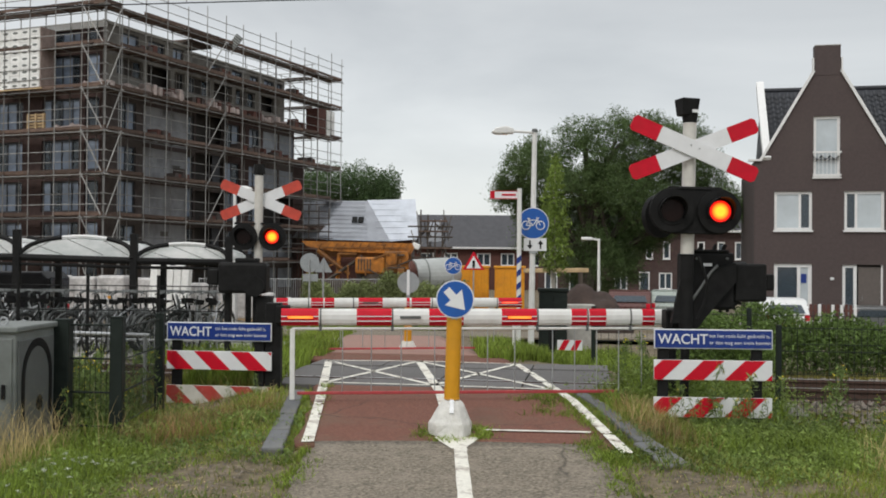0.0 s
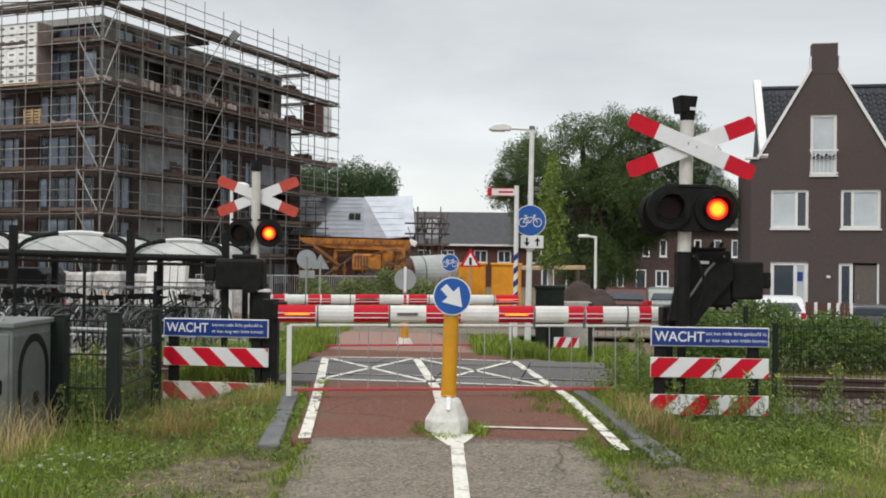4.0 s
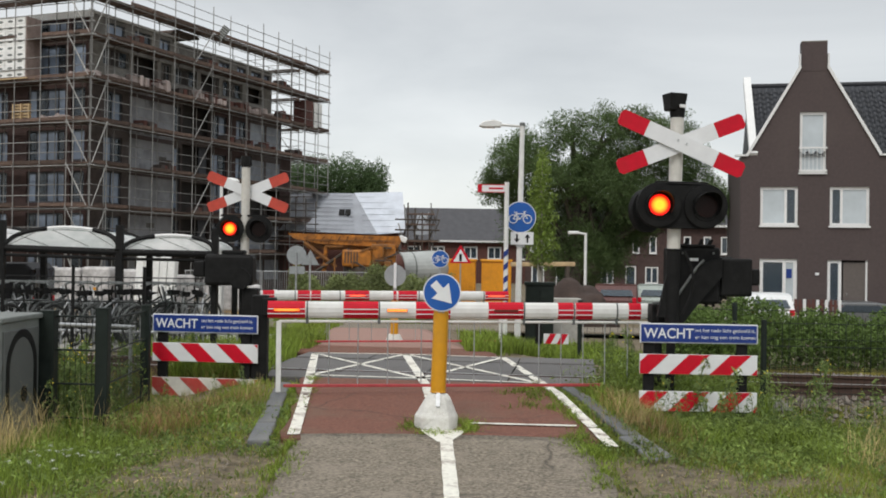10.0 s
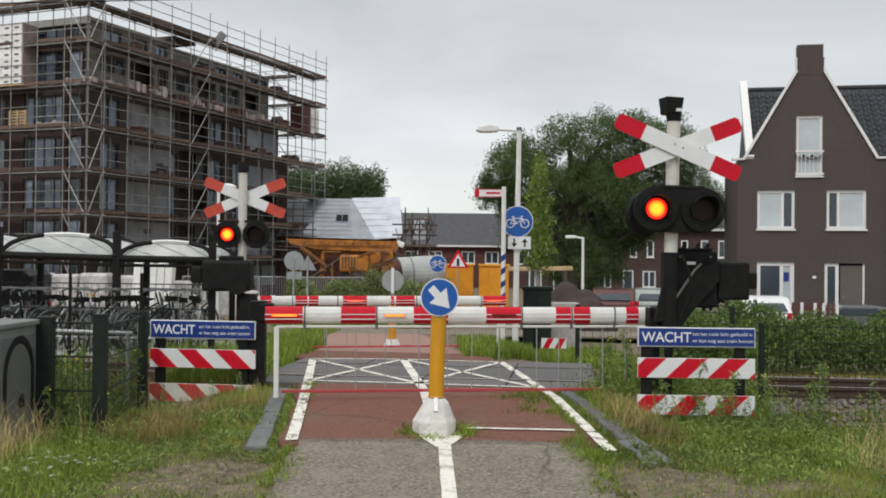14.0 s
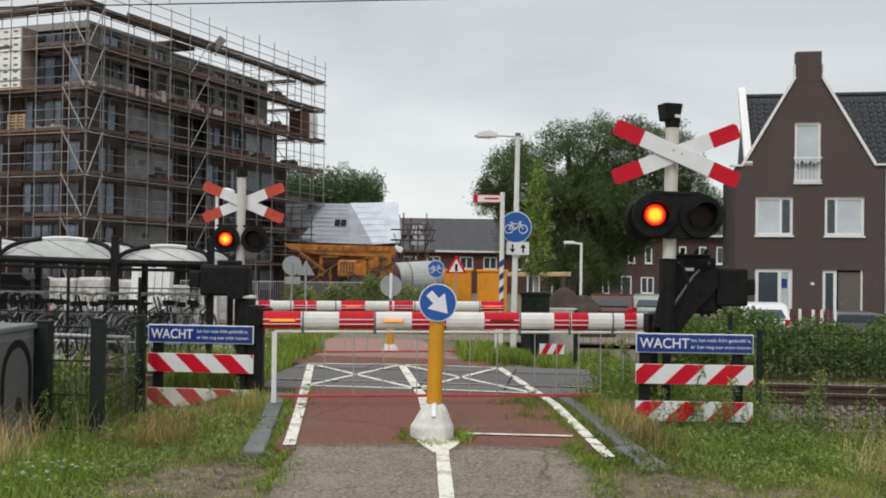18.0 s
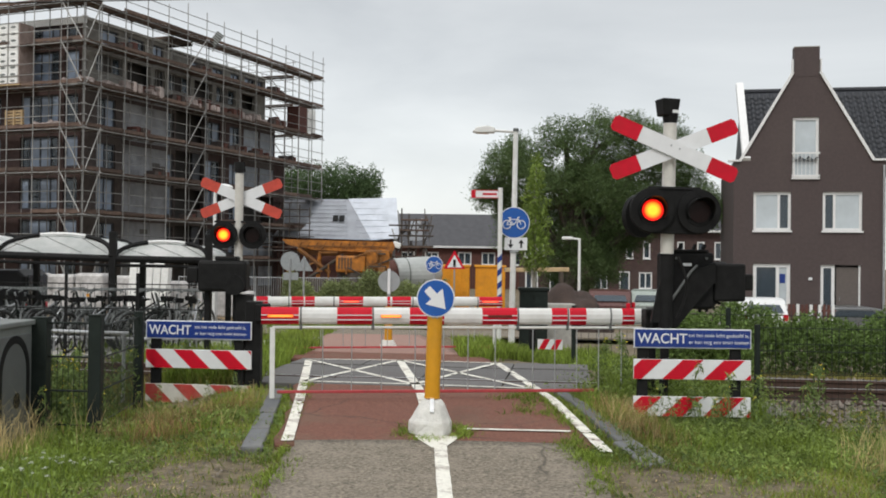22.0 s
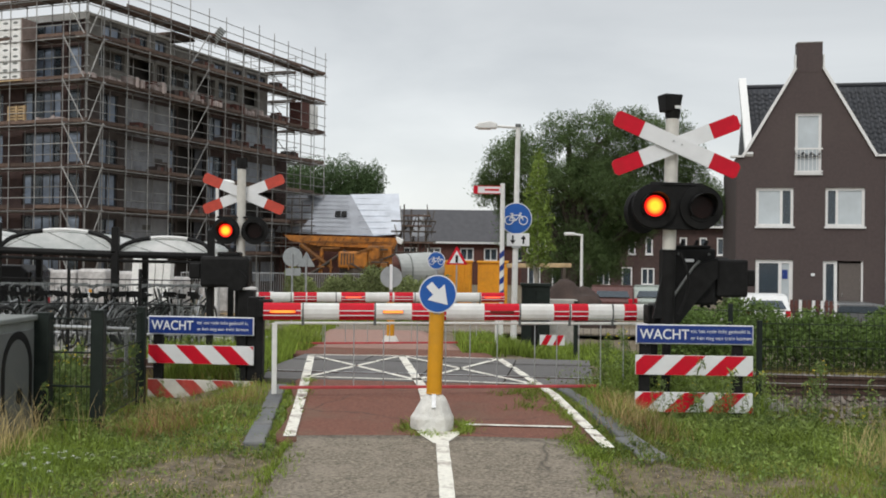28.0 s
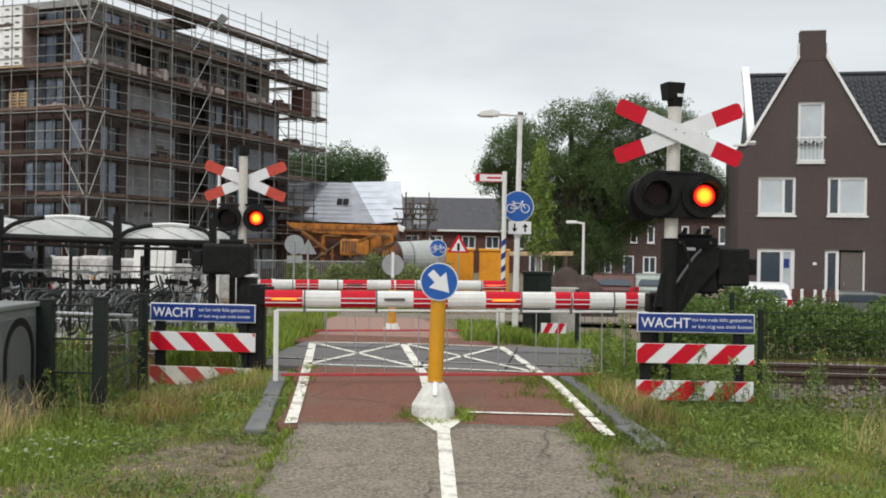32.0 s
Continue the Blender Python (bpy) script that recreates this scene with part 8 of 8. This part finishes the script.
def build_site_growth():
    hedge("bush", (-4.1, 31.0, -0.58), (4.8, 1.0, 1.95), 46000, M_LEAF_SITE, 15, "rank olive-green growth before the crane", 0.03)
    rng = random.Random(14)
    for s, d, z, w, lab in ((2.0, 0.5, 9.8, 1.2, "w"), (4.6, 0.5, 9.8, 1.5, "b"), (7.6, 0.5, 9.8, 1.3, "b"), (11.0, 0.5, 9.8, 1.6, "b"), (13.8, 0.5, 9.8, 1.2, "w"), (6.0, 0.5, 5.8, 1.3, "b"), (9.0, 0.5, 3.8, 1.6, "b"), (15.5, 0.5, 7.8, 1.4, "b"), (3.2, 0.5, 11.8, 1.4, "b"), (17.5, 0.5, 11.8, 1.4, "b"), (3.4, 0.3, 9.8, 1.3, "w"), (5.4, 0.3, 9.8, 1.2, "w"), (8.6, 0.3, 9.8, 0.9, "w"), (10.2, 0.3, 9.8, 1.1, "w"), (14.6, 0.4, 9.8, 1.0, "w"), (9.6, 0.4, 11.8, 1.2, "b"), (13.2, 0.4, 7.8, 1.3, "b"), (9.3, 0.4, 9.8, 1.5, "b"), (12.5, 0.4, 9.8, 1.2, "b"), (15.4, 0.4, 9.8, 1.3, "w"), (17.2, 0.4, 9.8, 1.5, "b"), (4.4, 0.5, 7.8, 1.5, "b"), (12.0, 0.5, 7.8, 1.6, "b"), (5.2, 0.5, 1.8, 1.6, "w"), (19.0, 0.5, 7.8, 1.3, "b")):
        c = S_C0 + S_E1 * s + S_E2 * d
        g = thing("material_stack", Matrix.Translation((c.x, c.y, z)) @ Matrix.Rotation(math.atan2(S_E1.y, S_E1.x), 4, "Z"), "stack of bricks and bags lying on the scaffold" if lab == "b" else "crumpled pale bags lying on the scaffold", "building material", group="material on the scaffold")
        for k in range(4):
            hh = rng.uniform(0.2, 0.6)
            part("pack", box(nb(), (-w / 2 + w * (k + 0.5) / 4, rng.uniform(-0.1, 0.1), hh / 2), (w / 4 * rng.uniform(0.7, 1.0), 0.6, hh), Matrix.Rotation(rng.uniform(-0.2, 0.2), 4, "Z"), bevel=0.05 if lab == "w" else 0.02), M_BAG if lab == "w" else (M_BRICK_RED if k % 2 else M_BRICK_RAW), g)
    for s, z in ((2.6, 7.8), (0.9, 9.8)):
        c = S_C0 + S_E2 * s + S_E1 * 0.5
        g = thing("material_stack", Matrix.Translation((c.x, c.y, z)) @ Matrix.Rotation(math.atan2(S_E2.y, S_E2.x), 4, "Z"), "crumpled pale bags lying on the scaffold", "building material", group="material on the scaffold")
        for k in range(4):
            bm = nb()
            bmesh.ops.create_icosphere(bm, subdivisions=2, radius=0.3)
            for v in bm.verts:
                v.co = Vector((v.co.x * (1.2 + 0.5 * noise.noise(v.co * 4)), v.co.y, max(0, v.co.z * (0.9 + 0.7 * noise.noise(v.co * 5 + Vector((k, 0, 0)))))))
            part("bag", bm, M_BAG, g, at=pose(-0.6 + 0.4 * k, 0, 0.0))
    c = S_C0 + S_E2 * 4.3 + S_E1 * 0.2
    g = thing("pallet", Matrix.Translation((c.x, c.y, 7.8)) @ Matrix.Rotation(math.atan2(S_E2.y, S_E2.x), 4, "Z"), "empty timber pallet standing on the scaffold", "pallet")
    for k in range(6):
        part("board", box(nb(), (0, 0, 0.08 + 0.14 * k), (1.1, 0.04, 0.09)), M_WOOD, g)
    for x in (-0.48, 0, 0.48):
        part("bearer", box(nb(), (x, 0.06, 0.42), (0.09, 0.08, 0.84)), M_WOOD, g)


# ---------------------------------------------------------------- grass and weeds
def blades(name, xy, h, lean, width, rng, material, label, category="grass"):
    """Bent grass blades standing on the ground at the given places; one sward of stuff."""
    n = len(xy)
    z = np.array([ground_z(float(x), float(y)) for x, y in xy])
    a = rng.uniform(0, 2 * math.pi, n)
    dx, dy = np.cos(a), np.sin(a)
    b = rng.uniform(0, 2 * math.pi, n)
    wx, wy = np.cos(b) * width / 2, np.sin(b) * width / 2
    ln = lean * h * rng.uniform(0.3, 1.2, n)
    p0 = np.column_stack([xy[:, 0], xy[:, 1], z - 0.01])
    p1 = p0 + np.column_stack([dx * ln * 0.35, dy * ln * 0.35, h * 0.6])
    p2 = p0 + np.column_stack([dx * ln, dy * ln, h * rng.uniform(0.85, 1.0, n)])
    s = np.column_stack([wx, wy, np.zeros(n)])
    v = np.stack([p0 - s, p0 + s, p1 + s * 0.75, p1 - s * 0.75, p2], 1).reshape(-1, 3)
    k = 5 * np.arange(n)
    quads = np.column_stack([k, k + 1, k + 2, k + 3]).tolist()
    tris = np.column_stack([k + 3, k + 2, k + 4]).tolist()
    ob = new(name, raw_mesh(name, v, quads + tris, material))
    return tagged(ob, label, category, kind="stuff")


def thin_out(xy, rng, sharp=1.0, keep_bare=0.05):
    """Leaves the bare, trodden patches open and keeps off the paving."""
    keep = np.empty(len(xy), bool)
    for i, (x, y) in enumerate(xy):
        d = x - centre(y)
        if y < 8.55:
            inside = -1.2 < d < 1.2
        else:
            inside = -1.36 < d < 1.36
        k = 0.5 + 0.9 * noise.noise((x * 0.9 + 3, y * 0.9, 0.5)) + 0.35 * noise.noise((x * 3.3, y * 3.3, 9))
        for bx, by, br in ((1.7, 7.6, 0.6), (2.8, 7.65, 0.42), (3.05, 8.15, 0.25), (2.1, 7.3, 0.4), (-1.7, 8.0, 0.5), (-1.6, 7.5, 0.4), (-2.35, 8.45, 0.42), (-2.2, 7.9, 0.3), (3.5, 7.5, 0.35)):
            k -= 0.9 * max(0, 1 - math.hypot((x - bx) * 0.8, (y - by) * 1.6) / br)
        keep[i] = (not inside) and rng.random() < max(keep_bare, min(1.0, k * sharp))
    return xy[keep]


def area(rng, n, x0, x1, y0, y1):
    return np.column_stack([rng.uniform(x0, x1, n), rng.uniform(y0, y1, n)])


def tufts(rng, centres, per, spread):
    c = np.repeat(np.array(centres), per, 0)
    return c + rng.normal(0, spread, c.shape)


def build_grass():
    rng = np.random.default_rng(21)
    xy = np.concatenate([area(rng, 80000, -5.6, -0.95, 5.0, 11.8), area(rng, 105000, 1.1, 5.8, 5.0, 10.9)])
    xy = thin_out(xy, rng, 1.75, 0.12)
    h = rng.uniform(0.025, 0.085, len(xy))
    half = rng.random(len(xy))
    blades("short_grass", xy[half < 0.72], h[half < 0.72], 0.8, 0.0065, rng, M_GRASS, "short green grass on the verge")
    blades("short_dry_grass", xy[half >= 0.72], h[half >= 0.72] * 1.2, 0.9, 0.0055, rng, M_GRASS_OLIVE, "short olive grass on the verge")
    # long grass before the cabinet and fences and below the boards
    cl = [(rng.uniform(-4.7, -2.45), rng.uniform(6.6, 8.9)) for _ in range(150)] + [(rng.uniform(-3.4, -1.75), rng.uniform(9.2, 11.0)) for _ in range(90)] + [(rng.uniform(-5.2, -3.6), rng.uniform(5.6, 7.4)) for _ in range(70)]
    cr = [(rng.uniform(1.7, 2.15), rng.uniform(9.0, 11.2)) for _ in range(60)] + [(rng.uniform(2.0, 4.2), rng.uniform(9.0, 10.4)) for _ in range(120)] + [(rng.uniform(3.2, 5.8), rng.uniform(7.3, 9.2)) for _ in range(60)]
    xy = thin_out(tufts(rng, cl + cr, 46, 0.1), rng, 3, 0.6)
    h = rng.uniform(0.1, 0.34, len(xy)) * np.where(xy[:, 0] > 3.3, 0.55, np.where(xy[:, 0] < -2.3, 0.72, 1.0)) * np.where((xy[:, 1] > 9.0) & (xy[:, 0] > -2.9) & (xy[:, 0] < 3.3), 0.62, 1.0)
    blades("long_grass", xy, h, 0.55, 0.006, rng, M_GRASS, "long green grass by the fences")
    dl = [(rng.uniform(-4.4, -3.2), rng.uniform(7.6, 9.0)) for _ in range(34)] + [(rng.uniform(-2.9, -1.7), rng.uniform(9.3, 10.9)) for _ in range(14)]
    dr = [(rng.uniform(1.72, 2.1), rng.uniform(8.9, 10.3)) for _ in range(22)] + [(rng.uniform(3.3, 5.6), rng.uniform(7.4, 9.3)) for _ in range(18)]
    xy = thin_out(tufts(rng, dl + dr, 30, 0.09), rng, 3, 0.7)
    blades("dry_grass", xy, rng.uniform(0.15, 0.46, len(xy)) * np.where(xy[:, 0] < -3.2, 1.3, 1.0) * np.where((xy[:, 1] > 9.0) & (xy[:, 0] > -2.9) & (xy[:, 0] < 3.3), 0.62, 1.0), 0.6, 0.0045, rng, M_GRASS_DRY, "tall dry straw-coloured grass")
    ru = [(rng.uniform(-2.95, -1.75), rng.uniform(9.3, 10.6)) for _ in range(24)] + [(rng.uniform(1.75, 2.15), rng.uniform(8.9, 10.2)) for _ in range(12)]
    xy = thin_out(tufts(rng, ru, 44, 0.14), rng, 3, 0.7)
    blades("rusty_grass", xy, rng.uniform(0.08, 0.27, len(xy)), 0.8, 0.006, rng, M_GRASS_RUST, "withered reddish brown grass below the striped boards")
    # single tall bleached stalks
    st = np.concatenate([area(rng, 26, -4.3, -3.4, 7.9, 9.0), area(rng, 8, -3.2, -2.4, 8.4, 9.4), area(rng, 24, 3.4, 5.2, 7.4, 9.0)])
    blades("tall_stalks", st, rng.uniform(0.3, 0.65, len(st)), 0.8, 0.005, rng, M_GRASS_DRY, "single tall bleached grass stalks on the verge")
    # growth along the kerbs and in the joints of the red path
    e = [(-1.32 - 0.03 * (y - 9) + 0.08 * rng.normal(), y) for y in rng.uniform(8.6, 11.7, 130)] + [(1.47 - 0.06 * (y - 8.5) + 0.06 * rng.normal(), y) for y in rng.uniform(8.3, 11.6, 230)]
    e += [(0.1 + 0.26 * math.cos(a), 9.1 + 0.3 * math.sin(a)) for a in rng.uniform(0, 6.28, 46)] + [(rng.uniform(0.3, 0.45), rng.uniform(8.9, 9.3)) for _ in range(14)]
    e += [(1.05 + 0.12 * rng.normal(), rng.uniform(9.8, 11.1)) for _ in range(50)] + [(1.3 + 0.09 * rng.normal(), rng.uniform(8.1, 8.8)) for _ in range(60)]
    e += [(-1.12 + 0.06 * rng.normal(), rng.uniform(5.2, 8.5)) for _ in range(60)] + [(1.3 + 0.07 * rng.normal(), rng.uniform(5.2, 8.5)) for _ in range(60)]
    xy = tufts(rng, e, 22, 0.045)
    blades("edge_grass", xy, rng.uniform(0.025, 0.09, len(xy)), 0.9, 0.008, rng, M_GRASS, "low grass growing along the path's edges")
    bx = np.concatenate([area(rng, 2600, 1.95, 3.5, 10.35, 11.6), area(rng, 1600, -3.0, -1.9, 11.75, 12.3)])
    blades("verge_grass", bx, rng.uniform(0.12, 0.42, len(bx)), 0.5, 0.009, rng, M_GRASS, "long bright green grass behind the striped boards")
    # beyond the track
    fx = np.concatenate([area(rng, 3000, -2.9, -1.85, 11.7, 15.2), area(rng, 2600, 2.3, 3.2, 11.3, 14.6), area(rng, 10500, 0.55, 3.4, 15.4, 19.5), area(rng, 6000, -4.6, -1.75, 15.3, 18.5), area(rng, 7000, -6.5, -2.2, 18.5, 27), area(rng, 3500, -4.6, -0.2, 29.5, 32)])
    blades("far_grass", fx, rng.uniform(0.08, 0.34, len(fx)), 0.5, 0.016, rng, M_GRASS, "long grass beyond the railway track")
    tx = area(rng, 4500, -9, -2.0, 11.6, 12.2)
    blades("track_grass", np.concatenate([tx, area(rng, 3500, 2.6, 8.5, 10.1, 10.9), area(rng, 6000, 2.0, 9.0, 15.0, 16.0)]), np.concatenate([rng.uniform(0.08, 0.3, 4500), rng.uniform(0.03, 0.1, 3500), rng.uniform(0.04, 0.15, 6000)]), 0.5, 0.01, rng, M_GRASS_OLIVE, "grass along the edge of the ballast")


def weed(at, height, rng, flower):
    """A tall leafy weed: stem, leaves in whorls, a few small flower heads."""
    g = thing("weed", at, "tall leafy green weed with small flowers", "plant", group="weeds round the warning boards")
    bm = nb()
    pts = [Vector((0.03 * math.sin(i * 1.3), 0.03 * math.cos(i), height * i / 5)) for i in range(6)]
    for a, b in zip(pts, pts[1:]):
        rod(bm, a, b, 0.005, 0.004, seg=5)
    part("stem", bm, M_LEAF_WEED, g)
    n = 90
    t = rng.uniform(0.1, 1.0, n)
    ang = rng.uniform(0, 6.28, n)
    r = (0.11 * (1.1 - t) + 0.02) * rng.uniform(0.4, 1.2, n)
    c = np.column_stack([r * np.cos(ang), r * np.sin(ang), t * height])
    tagged(part("leaves", leaves_mesh("leaves", c, 0.015, rng, M_LEAF_WEED, long=2.4), None, g), kind="stuff")
    k = 5
    c = np.column_stack([rng.normal(0, 0.03, k), rng.normal(0, 0.03, k), height * rng.uniform(0.75, 1.03, k)])
    tagged(part("flower_head", leaves_mesh("flower_head", c, 0.012, rng, flower), None, g), kind="stuff")
    return g


def build_weeds():
    rng = np.random.default_rng(33)
    kinds = [weed(pose(2.6, 9.95, ground_z(2.6, 9.95)), 0.5, rng, M_PETAL_YELLOW), weed(pose(2.95, 9.95, ground_z(2.95, 9.95)), 0.6, rng, M_PETAL_YELLOW), weed(pose(-3.5, 9.9, ground_z(-3.5, 9.9)), 0.7, rng, M_PETAL_YELLOW)]
    spots = [(rng.uniform(2.3, 3.2), rng.uniform(9.6, 9.95)) for _ in range(3)] + [(rng.uniform(-3.9, -3.12), rng.uniform(10.0, 11.3)) for _ in range(40)] + [(rng.uniform(1.95, 2.2), rng.uniform(10.7, 11.8)) for _ in range(5)] + [(rng.uniform(-4.9, -3.6), rng.uniform(9.3, 11.5)) for _ in range(14)] + [(rng.uniform(-2.8, -1.9), rng.uniform(11.8, 12.2)) for _ in range(6)] + [(rng.uniform(3.3, 5.5), rng.uniform(9.8, 10.6)) for _ in range(10)]
    for i, (x, y) in enumerate(spots):
        copy_thing(kinds[i % 3], pose(x, y, ground_z(x, y), rng.uniform(-8, 8), rng.uniform(-8, 8), rng.uniform(0, 360)))
    low = [(rng.uniform(2.05, 3.4), rng.uniform(9.2, 9.9)) for _ in range(22)] + [(rng.uniform(-4.2, -2.9), rng.uniform(9.0, 10.2)) for _ in range(26)] + [(rng.uniform(-3.0, -1.9), rng.uniform(10.2, 11.3)) for _ in range(4)] + [(rng.uniform(3.4, 5.2), rng.uniform(8.6, 9.8)) for _ in range(14)]
    for i, (x, y) in enumerate(low):
        copy_thing(kinds[i % 3], pose(x, y, ground_z(x, y), rng.uniform(-12, 12), rng.uniform(-12, 12), rng.uniform(0, 360)) @ Matrix.Scale(rng.uniform(0.45, 0.75), 4))
    # umbels of white flowers low in the grass
    m = thing("white_flowers", pose(-2.75, 7.35, ground_z(-2.75, 7.35)), "white yarrow flower heads on thin stems in the grass", "flowers", group="yarrow in the grass")
    for k in range(7):
        a, r = k * 2.4, 0.04 + 0.035 * k
        x, y, h = r * math.cos(a), r * math.sin(a), 0.13 + 0.05 * ((k * 37) % 5) / 5
        bm2 = nb()
        rod(bm2, (x * 0.5, y * 0.5, -0.02), (x, y, h), 0.003, seg=4)
        st = part("stem", bm2, M_LEAF_WEED, m)
        c = np.column_stack([x + rng.normal(0, 0.011, 16), y + rng.normal(0, 0.011, 16), h + rng.normal(0, 0.004, 16)])
        part("umbel", leaves_mesh("umbel", c, 0.005, rng, M_PETAL), None, st)
    for x, y in ((-2.5, 7.75), (-2.9, 6.8), (-3.8, 6.9), (-3.4, 6.6), (-2.75, 7.8)):
        copy_thing(m, pose(x, y, ground_z(x, y), 0, 0, rng.uniform(0, 360)))


def build_litter():
    """Straw, clover leaves and small stones on the trodden soil."""
    rng = np.random.default_rng(51)
    xy = np.concatenate([area(rng, 2500, -4.5, -1.15, 5.2, 9.5), area(rng, 1800, 1.2, 4.8, 5.2, 9.5)])
    z = np.array([ground_z(float(x), float(y)) for x, y in xy]) + 0.006
    c = np.column_stack([xy, z])
    n = len(c)
    a = rng.uniform(0, 6.28, n)
    ln = rng.uniform(0.02, 0.07, n)
    d = np.column_stack([np.cos(a) * ln, np.sin(a) * ln, rng.uniform(0, 0.012, n)])
    s = np.column_stack([-np.sin(a), np.cos(a), np.zeros(n)]) * 0.003
    v = np.stack([c - s, c + s, c + d + s, c + d - s], 1).reshape(-1, 3)
    tagged(new("straw_litter", raw_mesh("straw_litter", v, np.arange(4 * n).reshape(-1, 4), M_GRASS_DRY)), "dry straw lying on the trodden soil", "straw", kind="stuff")
    xy = np.concatenate([area(rng, 34000, -4.8, -1.2, 5.2, 10.2), area(rng, 34000, 1.35, 5.2, 5.2, 10.2)])
    keep = np.array([noise.noise((x * 2.1, y * 2.1, 5)) + 0.4 * noise.noise((x * 6, y * 6, 1)) > 0.0 for x, y in xy])
    xy = thin_out(xy[keep], rng, 1.6, 0.02)
    z = np.array([ground_z(float(x), float(y)) for x, y in xy])
    c = np.column_stack([xy, z + rng.uniform(0.01, 0.06, len(xy))])
    tagged(new("clover", leaves_mesh("clover", c, 0.016, rng, M_LEAF_WEED, long=1.1)), "low clover and broad-leaved weeds in the verge", "weeds", kind="stuff")
    spots = [(rng.uniform(-4.5, -2.3), rng.uniform(7.0, 9.3), rng.uniform(0.06, 0.22)) for _ in range(26)] + [(rng.uniform(-3.0, -1.75), rng.uniform(9.3, 10.8), rng.uniform(0.06, 0.2)) for _ in range(14)]
    spots += [(rng.uniform(2.2, 3.5), rng.uniform(9.1, 10.0), rng.uniform(0.07, 0.22)) for _ in range(30)] + [(rng.uniform(3.2, 5.4), rng.uniform(7.9, 9.8), rng.uniform(0.06, 0.2)) for _ in range(28)] + [(rng.uniform(2.15, 3.3), rng.uniform(8.2, 9.1), rng.uniform(0.04, 0.1)) for _ in range(26)]
    spots += [(rng.uniform(1.95, 3.4), rng.uniform(10.4, 11.4), rng.uniform(0.25, 0.55)) for _ in range(30)]
    c = []
    for x, y, h in spots:
        n = int(260 + 500 * h)
        r = 0.1 + 0.35 * h
        q = rng.normal(0, 1, (n, 3)) * (r, r, 1)
        q[:, 2] = ground_z(x, y) + h * rng.uniform(0, 1, n) ** 0.7 * np.exp(-0.5 * (q[:, 0] ** 2 + q[:, 1] ** 2) / (1.6 * r) ** 2)
        q[:, :2] += (x, y)
        c.append(q)
    tagged(new("leafy_weeds", leaves_mesh("leafy_weeds", np.concatenate(c), 0.013, rng, M_LEAF_CLUMP, long=1.6)), "dark green leafy weeds in clumps on the verge", "weeds", kind="stuff")
    xy = np.concatenate([area(rng, 1500, -2.6, -1.2, 6.5, 9.0), area(rng, 2200, 1.25, 3.8, 6.2, 8.6), area(rng, 500, -1.1, 1.15, 5.5, 8.8)])
    n = len(xy)
    r = rng.uniform(0.004, 0.014, n)
    z = np.array([max(ground_z(float(x), float(y)), path_z(float(x), float(y)) if abs(x - 0.1) < 1.15 else -1) for x, y in xy])
    base = np.array([[1, 0, 0], [-1, 0, 0], [0, 1, 0], [0, -1, 0], [0, 0, 0.8], [0, 0, -0.5]], float)
    fc = np.array([[0, 2, 4], [2, 1, 4], [1, 3, 4], [3, 0, 4]])
    v = (base[None] * r[:, None, None] * rng.uniform(0.6, 1.3, (n, 6, 1)) + np.column_stack([xy, z])[:, None]).reshape(-1, 3)
    tagged(new("grit", raw_mesh("grit", v, (fc[None] + 6 * np.arange(n)[:, None, None]).reshape(-1, 3), M_BALLAST)), "small loose stones on the path's edge", "stones", kind="stuff")


# ---------------------------------------------------------------- what moves
PERIOD, R_ON, L_SPAN = 0.6588, 9.59, 0.245


def motions():
    """The crossing lamps flash by turns: each lamp comes up behind its lens and sinks back."""
    starts = [R_ON + PERIOD * k for k in range(-16, 36)]
    for ob, how, on, off in BLINKERS:
        rows = []
        for s in starts:
            # the left lamp is lit for L_SPAN before s, the right one from s on
            for t, left in ((s - L_SPAN, True), (s, False)):
                lit = left if how == "L" else not left
                was, now, lag = (off, on, -0.004) if lit else (on, off, 0.007)
                step = round((t + lag) * FPS)
                rows += [((step - 1) / FPS, was), (step / FPS, now)]
        first = [v for t, v in rows if t <= 0.0]
        inside = [(t, v) for t, v in rows if 0.0 < t < 32.0]
        last = [v for t, v in rows if t <= 32.02][-1]
        rows = [(0.0, first[-1] if first else inside[0][1])] + inside + [(32.0, last)]
        walk(ob, [(t, Matrix.Translation(v)) for t, v in rows])



build_ground()
build_path()
build_markings()
build_kerbs()
build_far_kerb()
build_track()
build_near_signal()
build_near_machine()
build_booms()
build_far_signal()
wait_sign(Matrix.Translation((2.055, 10.15, 0.108)) @ Matrix.Rotation(radians(-3), 4, "Z") @ Matrix.Scale(0.945, 4), 1.0, "blue wait sign over red and white striped boards, overgrown with weeds", False)
wait_sign(Matrix.Translation((-3.05, 11.6, 0.0)) @ Matrix.Rotation(TRACK_TURN, 4, "Z"), -1.0, "blue wait sign over striped boards beside the green fence", True)
build_bollards()
build_fences()
build_cabinet()
build_shelter()
build_bicycles()
build_vehicles()
build_garden_fence()
build_site()
build_site_growth()
build_street()
build_house()
build_far_houses()
build_block()
build_scaffolds()
build_trees()
build_hedges()
build_grass()
build_weeds()
build_litter()
motions()
